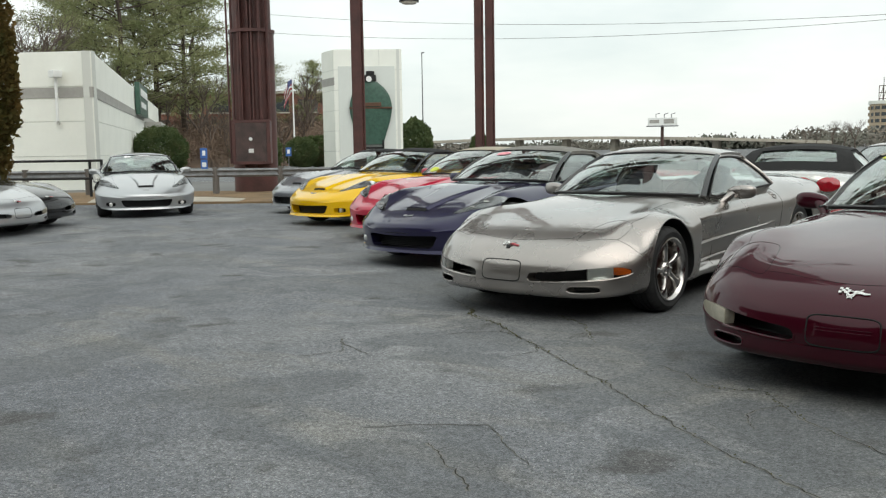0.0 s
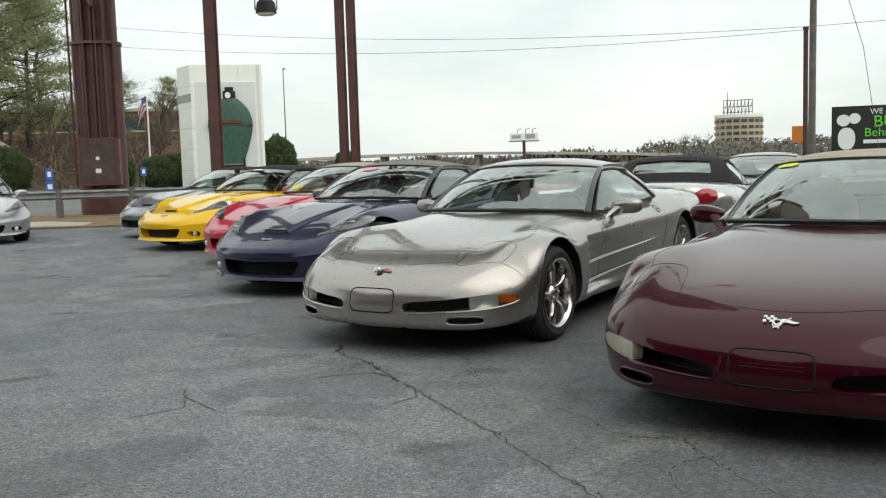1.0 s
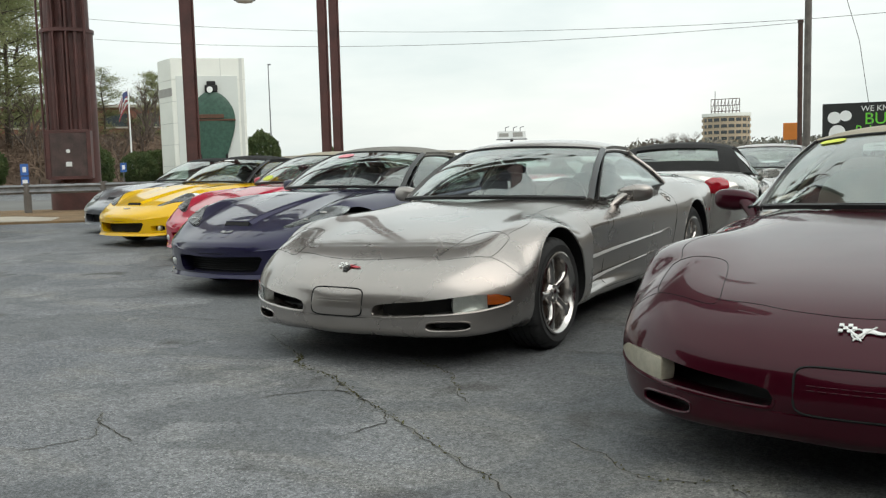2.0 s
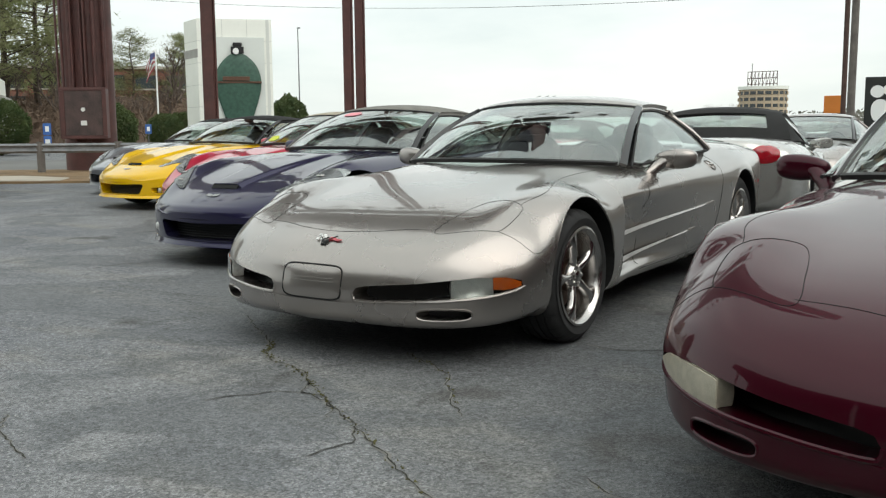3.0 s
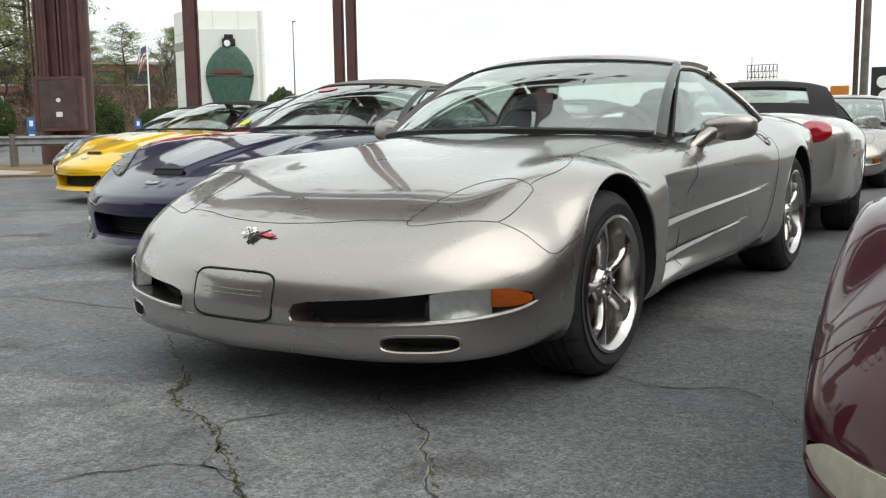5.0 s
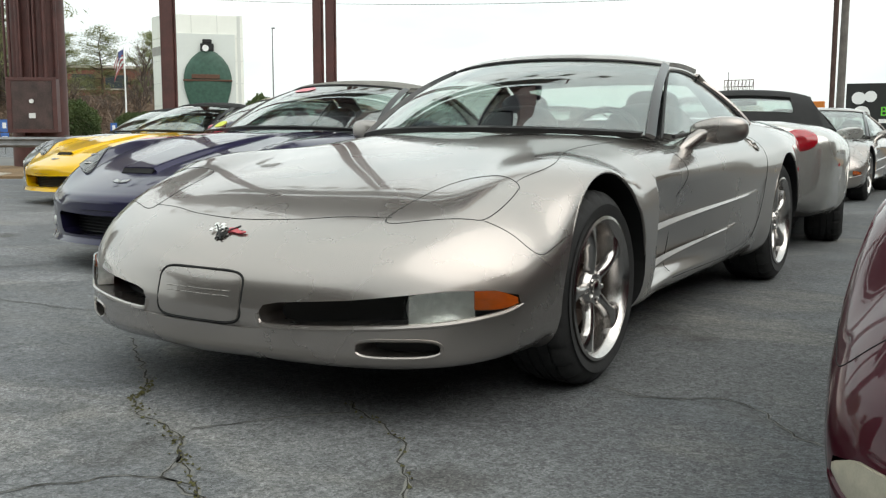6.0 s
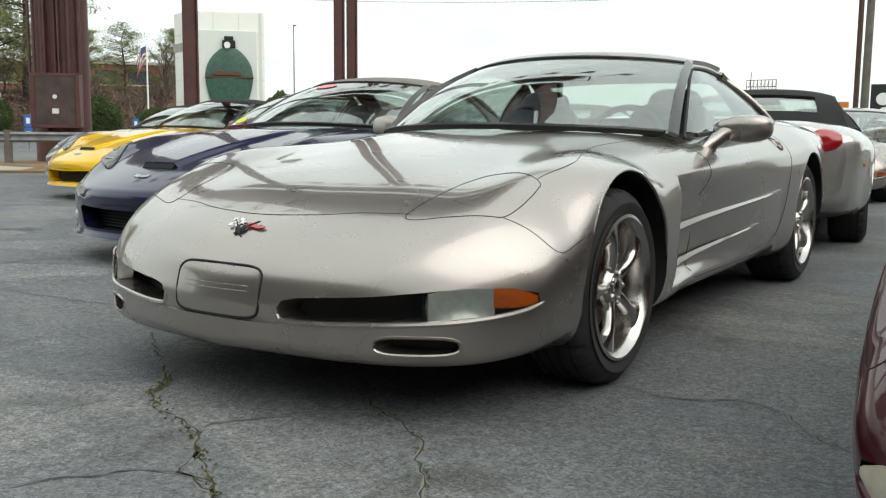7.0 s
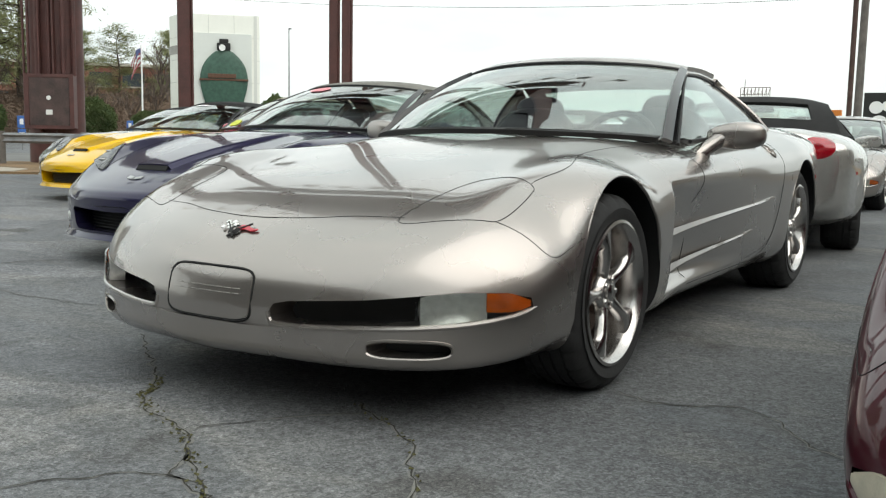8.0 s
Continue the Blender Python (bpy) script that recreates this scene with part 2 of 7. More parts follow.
def asphalt():
    """Worn parking lot tarmac: dark binder with pale stone chips, smoother dark sealed patches, dusty worn bands and oil stains."""
    m = material("worn_asphalt", (0.088, 0.090, 0.090), 0.78)
    nt = m.node_tree
    b = nt.nodes["Principled BSDF"]
    coord = nt.nodes.new("ShaderNodeTexCoord")

    def stretched(sx, sy, turn):
        mp = nt.nodes.new("ShaderNodeMapping")
        mp.inputs["Scale"].default_value, mp.inputs["Rotation"].default_value = (sx, sy, 1.0), (0, 0, radians(turn))
        nt.links.new(coord.outputs["Object"], mp.inputs["Vector"])
        return mp.outputs["Vector"]

    def noise_tex(scale, detail=5.0, rough=0.6, vec=None, warp=0.0):
        n = nt.nodes.new("ShaderNodeTexNoise")
        n.inputs["Scale"].default_value, n.inputs["Detail"].default_value, n.inputs["Roughness"].default_value = scale, detail, rough
        n.inputs["Distortion"].default_value = warp
        nt.links.new(vec or coord.outputs["Object"], n.inputs["Vector"])
        return n.outputs["Fac"]

    def ramp(src, a, c, lo, hi):
        r = nt.nodes.new("ShaderNodeMapRange")
        r.inputs["From Min"].default_value, r.inputs["From Max"].default_value = a, c
        r.inputs["To Min"].default_value, r.inputs["To Max"].default_value = lo, hi
        nt.links.new(src, r.inputs["Value"])
        return r.outputs["Result"]

    def mul(a, c):
        x = nt.nodes.new("ShaderNodeMath")
        x.operation = "MULTIPLY"
        nt.links.new(a, x.inputs[0])
        nt.links.new(c, x.inputs[1])
        return x.outputs[0]

    def blend(fac, a, c):
        x = nt.nodes.new("ShaderNodeMix")
        x.data_type = "RGBA"
        nt.links.new(fac, x.inputs["Factor"])
        for src, key in ((a, "A"), (c, "B")):
            if isinstance(src, tuple):
                x.inputs[key].default_value = (*src, 1)
            else:
                nt.links.new(src, x.inputs[key])
        return x.outputs["Result"]

    big, patch = noise_tex(0.42, 6.0, 0.62), noise_tex(0.9, 4.0, 0.55, warp=0.6)
    band = noise_tex(0.8, 6.0, 0.66, stretched(0.45, 1.6, 34))
    mid, oil = noise_tex(3.2, 8.0, 0.7), noise_tex(1.7, 3.0, 0.5, warp=0.3)
    chips = nt.nodes.new("ShaderNodeTexVoronoi")
    chips.inputs["Scale"].default_value, chips.inputs["Randomness"].default_value = 125.0, 1.0
    nt.links.new(coord.outputs["Object"], chips.inputs["Vector"])
    fine, mottle = noise_tex(240.0, 2.0, 0.7), noise_tex(28.0, 5.0, 0.72)
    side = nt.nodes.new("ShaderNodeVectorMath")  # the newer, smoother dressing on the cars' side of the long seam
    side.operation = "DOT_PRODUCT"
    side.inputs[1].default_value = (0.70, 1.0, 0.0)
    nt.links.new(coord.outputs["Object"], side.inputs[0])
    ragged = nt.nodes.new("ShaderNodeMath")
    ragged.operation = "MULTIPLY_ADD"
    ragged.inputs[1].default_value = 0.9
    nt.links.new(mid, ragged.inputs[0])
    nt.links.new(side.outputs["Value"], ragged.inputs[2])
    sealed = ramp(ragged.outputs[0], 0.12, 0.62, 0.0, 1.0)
    colour = blend(ramp(big, 0.36, 0.64, 0.0, 1.0), (0.122, 0.130, 0.143), (0.182, 0.187, 0.191))
    colour = blend(sealed, colour, blend(ramp(big, 0.36, 0.64, 0.0, 1.0), (0.104, 0.108, 0.113), (0.150, 0.153, 0.150)))
    colour = blend(ramp(ragged.outputs[0], 1.05, 1.95, 0.0, 0.55), colour, (0.066, 0.069, 0.071))  # shade between the parked cars, painted in: darker deeper into the bays
    colour = blend(ramp(band, 0.52, 0.68, 0.0, 0.7), colour, (0.20, 0.193, 0.170))
    colour = blend(ramp(patch, 0.50, 0.535, 0.0, 0.55), colour, (0.076, 0.083, 0.090))
    colour = blend(ramp(oil, 0.62, 0.70, 0.0, 0.7), colour, (0.050, 0.048, 0.045))
    value = mul(ramp(mid, 0.3, 0.72, 0.86, 1.16), ramp(mottle, 0.32, 0.70, 0.68, 1.38))
    value = mul(value, ramp(chips.outputs["Color"], 0.1, 1.0, 0.58, 1.52))
    value = mul(value, ramp(fine, 0.35, 0.78, 0.66, 1.75))
    scale = nt.nodes.new("ShaderNodeVectorMath")
    scale.operation = "SCALE"
    nt.links.new(colour, scale.inputs[0])
    nt.links.new(value, scale.inputs["Scale"])
    sparse = nt.nodes.new("ShaderNodeTexVoronoi")
    sparse.inputs["Scale"].default_value = 48.0
    nt.links.new(coord.outputs["Object"], sparse.inputs["Vector"])
    pale = mul(ramp(sparse.outputs["Distance"], 0.13, 0.24, 1.0, 0.0), mul(ramp(patch, 0.46, 0.56, 0.8, 0.15), ramp(sealed, 0.0, 1.0, 1.0, 0.25)))
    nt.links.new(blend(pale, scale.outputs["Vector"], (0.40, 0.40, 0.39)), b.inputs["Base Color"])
    bp = nt.nodes.new("ShaderNodeBump")
    bp.inputs["Strength"].default_value, bp.inputs["Distance"].default_value = 0.5, 0.005
    nt.links.new(fine, bp.inputs["Height"])
    bp2 = nt.nodes.new("ShaderNodeBump")
    bp2.inputs["Strength"].default_value, bp2.inputs["Distance"].default_value = 0.35, 0.008
    nt.links.new(chips.outputs["Distance"], bp2.inputs["Height"])
    nt.links.new(bp.outputs["Normal"], bp2.inputs["Normal"])
    nt.links.new(bp2.outputs["Normal"], b.inputs["Normal"])
    nt.links.new(ramp(patch, 0.5, 0.6, 0.84, 0.66), b.inputs["Roughness"])
    return m


def let_light_through(name, share):
    """Thin leaves: part of the light that falls on one side leaves by the other."""
    nt = MAT[name].node_tree
    b, out = nt.nodes["Principled BSDF"], nt.nodes["Material Output"]
    thin, mix = nt.nodes.new("ShaderNodeBsdfTranslucent"), nt.nodes.new("ShaderNodeMixShader")
    mix.inputs["Fac"].default_value = share
    nt.links.new(b.inputs["Base Color"].links[0].from_socket, thin.inputs["Color"])
    nt.links.new(b.outputs["BSDF"], mix.inputs[1])
    nt.links.new(thin.outputs["BSDF"], mix.inputs[2])
    nt.links.new(mix.outputs["Shader"], out.inputs["Surface"])


for _leaf in ("needles", "shrub", "thuja"):
    let_light_through(_leaf, 0.45)

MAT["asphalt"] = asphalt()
MAT["verge"] = material("dry_winter_grass", (0.26, 0.17, 0.09), 0.95, second=(0.15, 0.105, 0.06), scale=1.2, bump=0.8, bump_scale=60)
MAT["far_road"] = material("pale_road", (0.17, 0.17, 0.165), 0.85, vary=0.25, scale=0.3)

# ---- mesh helpers ----


def keyed(*keys):
    """A smooth curve with no overshoot through (position, value) keys."""
    xs, ys = np.array([k[0] for k in keys], float), np.array([k[1] for k in keys], float)
    h, d = np.diff(xs), np.diff(ys) / np.diff(xs)
    m = np.zeros(len(xs))
    m[0], m[-1] = d[0], d[-1]
    for n in range(1, len(xs) - 1):
        if d[n - 1] * d[n] > 0:
            w1, w2 = 2 * h[n] + h[n - 1], h[n] + 2 * h[n - 1]
            m[n] = (w1 + w2) / (w1 / d[n - 1] + w2 / d[n])

    def at(x):
        x = min(max(x, xs[0]), xs[-1])
        n = min(int(np.searchsorted(xs, x, side="right")) - 1, len(h) - 1)
        t = (x - xs[n]) / h[n]
        return float((1 + 2 * t) * (1 - t) ** 2 * ys[n] + t * (1 - t) ** 2 * h[n] * m[n] + t * t * (3 - 2 * t) * ys[n + 1] + t * t * (t - 1) * h[n] * m[n + 1])

    return at


def smooth(a, b, x):
    t = min(max((x - a) / (b - a), 0.0), 1.0)
    return t * t * (3 - 2 * t)


def finish(bm, sharp=38.0):
    """Outward normals, smooth faces, edges over that angle kept sharp."""
    bmesh.ops.recalc_face_normals(bm, faces=bm.faces)
    lim = radians(sharp)
    for f in bm.faces:
        f.smooth = True
    for e in bm.edges:
        e.smooth = len(e.link_faces) == 2 and e.calc_face_angle(0) < lim
    return bm


def to_mesh(name, bm, sharp=20.0):
    finish(bm, sharp)
    me = bpy.data.meshes.new(name)
    bm.to_mesh(me)
    bm.free()
    return me


def part(name, bm, mat, parent, label="", sharp=20.0):
    """One mesh object under a thing or a part."""
    me = to_mesh(name, bm, sharp) if isinstance(bm, bmesh.types.BMesh) else bm
    if isinstance(bm, bmesh.types.BMesh):
        me.materials.append(MAT[mat])
    ob = new(name, me)
    ob.parent = parent
    if label:
        tagged(ob, label)
    return ob


def solo(name, bm, mat, label, category, kind="", m=None, group="", sharp=20.0):
    """A thing made of one mesh."""
    me = to_mesh(name, bm, sharp)
    me.materials.append(MAT[mat])
    ob = new(name, me)
    if m is not None:
        ob.matrix_world = m
    return tagged(ob, label, category, group, kind)


def thing(name, label, category, m=None, group="", kind=""):
    ob = new(name)
    ob.empty_display_size = 0.2
    if m is not None:
        ob.matrix_world = m
    return tagged(ob, label, category, group, kind)


def box(bm, lo, hi, bevel=0.0, m=None):
    """A bevelled box between two corners."""
    made = bmesh.ops.create_cube(bm, size=1.0)["verts"]
    lo, hi = Vector(lo), Vector(hi)
    for v in made:
        v.co = Vector((lo[i] + (v.co[i] + 0.5) * (hi[i] - lo[i]) for i in range(3)))
    if bevel:
        edges = list({e for v in made for e in v.link_edges})
        out = bmesh.ops.bevel(bm, geom=edges, offset=bevel, segments=2, affect="EDGES", profile=0.5)
        made = list({v for f in out["faces"] for v in f.verts} | {v for v in made if v.is_valid})
    if m is not None:
        bmesh.ops.transform(bm, matrix=m, verts=[v for v in made if v.is_valid])
    return bm


def boxes(*items, bevel=0.0):
    bm = bmesh.new()
    for lo, hi in items:
        box(bm, lo, hi, bevel)
    return bm


def tube(points, radius, sides=8, bm=None, closed=False):
    """A round bar along points; radius: a number or one for each point."""
    bm = bm or bmesh.new()
    pts = [Vector(p) for p in points]
    rad = radius if isinstance(radius, (list, tuple)) else [radius] * len(pts)
    rings, side = [], None
    for n, p in enumerate(pts):
        a = pts[n - 1] if n or closed else p
        b = pts[(n + 1) % len(pts)] if n + 1 < len(pts) or closed else p
        way = (b - a).normalized() if (b - a).length > 1e-9 else Vector((0, 0, 1))
        if side is None:
            side = way.orthogonal().normalized()
        side = (side - way * side.dot(way))
        side = side.normalized() if side.length > 1e-6 else way.orthogonal().normalized()
        up = way.cross(side)
        rings.append([bm.verts.new(p + (side * math.cos(k * math.tau / sides) + up * math.sin(k * math.tau / sides)) * rad[n]) for k in range(sides)])
    count = len(rings) if closed else len(rings) - 1
    for n in range(count):
        a, b = rings[n], rings[(n + 1) % len(rings)]
        for k in range(sides):
            bm.faces.new((a[k], a[(k + 1) % sides], b[(k + 1) % sides], b[k]))
    if not closed:
        bm.faces.new(rings[0][::-1])
        bm.faces.new(rings[-1])
    return bm


def lathe(profile, sides=48, bm=None, axis="x", closed=False):
    """Turns (along, radius) points round an axis."""
    bm = bm or bmesh.new()
    rings = []
    for along, r in profile:
        ring = []
        for k in range(sides):
            c, s = math.cos(k * math.tau / sides) * r, math.sin(k * math.tau / sides) * r
            ring.append(bm.verts.new((along, c, s) if axis == "x" else (c, s, along) if axis == "z" else (c, along, s)))
        rings.append(ring)
    for n in range(len(rings) if closed else len(rings) - 1):
        a, b = rings[n], rings[(n + 1) % len(rings)]
        for k in range(sides):
            bm.faces.new((a[k], a[(k + 1) % sides], b[(k + 1) % sides], b[k]))
    if not closed:
        for ring, r in ((rings[0], profile[0][1]), (rings[-1], profile[-1][1])):
            if r > 1e-4:
                bm.faces.new(ring)
    bmesh.ops.remove_doubles(bm, verts=bm.verts, dist=1e-5)
    return bm


def sheet(f, nu, nv, thick, bm=None):
    """A closed sheet of that thickness under the surface f(u, v), with u and v from 0 to 1."""
    bm = bm or bmesh.new()
    e = 1e-3
    outer, inner = [], []
    for j in range(nv + 1):
        ro, ri = [], []
        for i in range(nu + 1):
            u, v = i / nu, j / nv
            p = Vector(f(u, v))
            du = Vector(f(min(u + e, 1), v)) - Vector(f(max(u - e, 0), v))
            dv = Vector(f(u, min(v + e, 1))) - Vector(f(u, max(v - e, 0)))
            n = du.cross(dv)
            n = n.normalized() if n.length > 1e-12 else Vector((0, 0, 1))
            ro.append(bm.verts.new(p))
            ri.append(bm.verts.new(p - n * thick))
        outer.append(ro)
        inner.append(ri)
    for j in range(nv):
        for i in range(nu):
            bm.faces.new((outer[j][i], outer[j][i + 1], outer[j + 1][i + 1], outer[j + 1][i]))
            bm.faces.new((inner[j][i], inner[j + 1][i], inner[j + 1][i + 1], inner[j][i + 1]))
    for i in range(nu):
        bm.faces.new((outer[0][i], inner[0][i], inner[0][i + 1], outer[0][i + 1]))
        bm.faces.new((outer[nv][i], outer[nv][i + 1], inner[nv][i + 1], inner[nv][i]))
    for j in range(nv):
        bm.faces.new((outer[j][0], outer[j + 1][0], inner[j + 1][0], inner[j][0]))
        bm.faces.new((outer[j][nu], inner[j][nu], inner[j + 1][nu], outer[j + 1][nu]))
    return bm


def prism(points, depth, bm=None, m=None):
    """A flat outline (x, z) with depth along y."""
    bm = bm or bmesh.new()
    a = [bm.verts.new((x, 0, z)) for x, z in points]
    b = [bm.verts.new((x, depth, z)) for x, z in points]
    bm.faces.new(a)
    bm.faces.new(b[::-1])
    for k in range(len(a)):
        n = (k + 1) % len(a)
        bm.faces.new((a[k], b[k], b[n], a[n]))
    if m is not None:
        bmesh.ops.transform(bm, matrix=m, verts=a + b)
    return bm


def superellipse(n_pts, rx, rz, power, cx=0.0, cz=0.0):
    out = []
    for k in range(n_pts):
        a = k * math.tau / n_pts
        c, s = math.cos(a), math.sin(a)
        out.append((cx + rx * math.copysign(abs(c) ** (2 / power), c), cz + rz * math.copysign(abs(s) ** (2 / power), s)))
    return out

# ---- setting: ground and roads ----


def ground_sheet(name, corners, z, mat, label, category, kind="structure", cuts=1):
    bm = bmesh.new()
    vs = [bm.verts.new((x, y, z)) for x, y in corners]
    bm.faces.new(vs)
    return solo(name, bm, mat, label, category, kind)


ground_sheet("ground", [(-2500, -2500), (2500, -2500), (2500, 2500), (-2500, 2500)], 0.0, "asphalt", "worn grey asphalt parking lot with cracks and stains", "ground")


def slab(name, corners, z0, z1, mat, label, category):
    """A low flat slab with real edges."""
    bm = bmesh.new()
    a = [bm.verts.new((x, y, z0)) for x, y in corners]
    b = [bm.verts.new((x, y, z1)) for x, y in corners]
    bm.faces.new(a[::-1]), bm.faces.new(b)
    for k in range(len(a)):
        n = (k + 1) % len(a)
        bm.faces.new((a[k], a[n], b[n], b[k]))
    return solo(name, bm, mat, label, category, "structure")


# verge behind the cars: a strip that runs along the lot's far edge
AX, AY = Vector((-0.82, -0.57, 0)), Vector((-0.57, 0.82, 0))  # along the edge to the left; away from the lot


def at_edge(a, b, z=0.0):
    p = Vector((-14.3, 8.3, z)) + AX * a + AY * b
    return (p.x, p.y, z)


slab("verge", [at_edge(-60, 0)[:2], at_edge(45, 0)[:2], at_edge(45, 6.2)[:2], at_edge(-60, 6.2)[:2]], -0.05, 0.045, "verge", "strip of dry brown winter grass behind the lot", "grass verge")
slab("pavement", [at_edge(-0.2, 0.05)[:2], at_edge(3.6, 0.05)[:2], at_edge(4.4, 2.1)[:2], at_edge(1.4, 2.3)[:2], at_edge(0.0, 1.2)[:2]], 0.0, 0.06, "concrete", "pale concrete pad at the edge of the lot", "pavement")
slab("road", [at_edge(-90, 6.2)[:2], at_edge(60, 6.2)[:2], at_edge(60, 16)[:2], at_edge(-90, 16)[:2]], -0.02, 0.01, "far_road", "pale road beyond the verge", "road")


def crack(name, pts, width, seed, mat="crack"):
    """A jagged crack, a thin sliver that follows its points."""
    rng = random.Random(seed)
    fine = []
    for a, b in zip(pts, pts[1:]):
        a, b = Vector((*a, 0)), Vector((*b, 0))
        n = max(2, int((b - a).length / 0.025))
        side = Vector((-(b - a).y, (b - a).x, 0)).normalized()
        wob = 0.0
        for k in range(n):
            wob = wob * 0.75 + rng.uniform(-0.011, 0.011)
            fine.append(a.lerp(b, k / n) + side * wob)
    fine.append(Vector((*pts[-1], 0)))
    bm = bmesh.new()
    rows = []
    for k, p in enumerate(fine):
        q = fine[min(k + 1, len(fine) - 1)] - fine[max(k - 1, 0)]
        side = Vector((-q.y, q.x, 0)).normalized()
        w = 0.7 * width * rng.uniform(0.2, 1.0) * (0.3 if k in (0, len(fine) - 1) else 1)
        rows.append((bm.verts.new(p + side * w / 2 + Vector((0, 0, 0.003))), bm.verts.new(p - side * w / 2 + Vector((0, 0, 0.003)))))
    for a, b in zip(rows, rows[1:]):
        bm.faces.new((a[0], a[1], b[1], b[0]))
    edge = bmesh.new()
    rows, wide = [], 1.0
    for k, p in enumerate(fine):
        q = fine[min(k + 1, len(fine) - 1)] - fine[max(k - 1, 0)]
        side = Vector((-q.y, q.x, 0)).normalized()
        wide = 0.8 * wide + 0.2 * rng.uniform(0.1, 2.6)
        a, b = 0.75 * width * wide * rng.uniform(0.3, 1.2), 0.75 * width * wide * rng.uniform(0.3, 1.2)
        rows.append((edge.verts.new(p + side * a + Vector((0, 0, 0.0015))), edge.verts.new(p - side * b + Vector((0, 0, 0.0015)))))
    for a, b in zip(rows, rows[1:]):
        edge.faces.new((a[0], a[1], b[1], b[0]))
    solo("crack_margin" + name[5:], edge, "dust", "pale dusty margin along a crack", "crack margin", "structure")
    return solo(name, bm, mat, "jagged crack in the worn asphalt", "crack", "structure")


def moss(pts, seed, count=60):
    """Small tufts of moss and weed along a crack."""
    rng = random.Random(seed)
    bm = bmesh.new()
    for _ in range(count):
        k = rng.randrange(len(pts) - 1)
        a, b = Vector((*pts[k], 0)), Vector((*pts[k + 1], 0))
        p = a.lerp(b, rng.random()) + Vector((rng.gauss(0, 0.012), rng.gauss(0, 0.012), 0.003))
        h, w, t = rng.uniform(0.002, 0.008), rng.uniform(0.003, 0.008), rng.uniform(0, math.tau)
        vs = [bm.verts.new(p + Vector((w * math.cos(t + q * math.tau / 3), w * math.sin(t + q * math.tau / 3), 0))) for q in range(3)]
        tip = bm.verts.new(p + Vector((rng.gauss(0, 0.004), rng.gauss(0, 0.004), h)))
        for q in range(3):
            bm.faces.new((vs[q], vs[(q + 1) % 3], tip))
    return solo("moss", bm, "moss", "tufts of green and brown moss in a crack", "moss", "stuff")


CRACK_A = [(-0.99, 0.58), (-0.71, 0.38), (-0.42, 0.18), (-0.31, 0.08), (-0.27, -0.02), (-0.14, -0.1), (0.1, -0.18), (0.22, -0.27), (0.51, -0.48), (0.77, -0.65), (1.04, -0.84), (1.38, -1.05), (1.78, -1.33), (2.14, -1.6), (2.45, -1.82), (2.97, -2.13), (3.6, -2.5)]
CRACK_B = [(0.3, 0.32), (0.44, 0.23), (0.56, 0.18), (0.65, 0.1), (0.77, -0.05), (0.88, -0.2), (1.02, -0.36)]
CRACK_C = [(0.9, 0.92), (1.04, 0.86), (1.17, 0.89), (1.27, 0.97), (1.43, 0.88), (1.54, 0.69), (1.62, 0.66), (1.8, 0.5)]
CRACK_D = [(1.65, -0.66), (1.85, -0.78), (2.02, -0.95), (2.17, -0.92), (2.3, -0.86), (2.45, -1.06), (2.61, -1.22), (2.85, -1.38), (3.2, -1.6)]
crack("crack_1", CRACK_A, 0.012, 1)
crack("crack_2", CRACK_B, 0.010, 2)
crack("crack_3", CRACK_C, 0.008, 3)
crack("crack_4", CRACK_D, 0.010, 4)
crack("crack_5", [(0.08, -0.7), (0.16, -0.58), (0.22, -0.48), (0.32, -0.42), (0.42, -0.42)], 0.008, 5)
crack("crack_6", [(0.11, -0.14), (0.16, -0.03), (0.26, 0.11), (0.39, 0.24)], 0.007, 6)
crack("crack_7", [(1.5, -2.5), (1.61, -2.56), (1.79, -2.68), (1.98, -2.83)], 0.014, 7)
crack("crack_8", [(-0.40, -1.2), (-0.27, -1.32), (-0.04, -1.39), (0.08, -1.44)], 0.011, 8)
crack("crack_9", [(-3.26, 1.2), (-3.29, 1.53), (-3.14, 1.76)], 0.012, 9)
crack("crack_10", [(0.77, -0.65), (0.86, -0.78), (0.82, -0.95)], 0.010, 10)
crack("crack_11", [(0.22, -0.27), (0.32, -0.42), (0.5, -0.46), (0.62, -0.62)], 0.010, 11)
crack("crack_12", [(2.45, -1.06), (2.38, -1.3), (2.5, -1.5)], 0.010, 12)
_wild = random.Random(77)
for _n in range(16):
    _x, _y, _a = _wild.uniform(-9, 2.0), _wild.uniform(-4.5, 4.0), _wild.uniform(0, math.tau)
    if _y > 0.3 - 0.62 * _x - 0.9:
        continue
    _pts = [(_x, _y)]
    for _k in range(_wild.randrange(2, 5)):
        _a += _wild.gauss(0, 0.5)
        _pts.append((_pts[-1][0] + 0.28 * math.cos(_a), _pts[-1][1] + 0.28 * math.sin(_a)))
    crack(f"crack_{13 + _n}", _pts, 0.006, 40 + _n)
moss(CRACK_A[2:9], 21, 120)
moss(CRACK_A[8:], 22, 70)
moss(CRACK_B, 23, 30)
moss(CRACK_D, 24, 40)

# ---- cars: shapes ----
from mathutils.bvhtree import BVHTree
from mathutils.interpolate import poly_3d_calc


TUCK = keyed((0, 0.075), (0.45, 0.07), (0.62, 0.035), (1.35, 0.035), (1.8, 0.085), (3.0, 0.085), (3.2, 0.04), (4.0, 0.05), (4.56, 0.08))  # how far the flanks lean in below their widest line


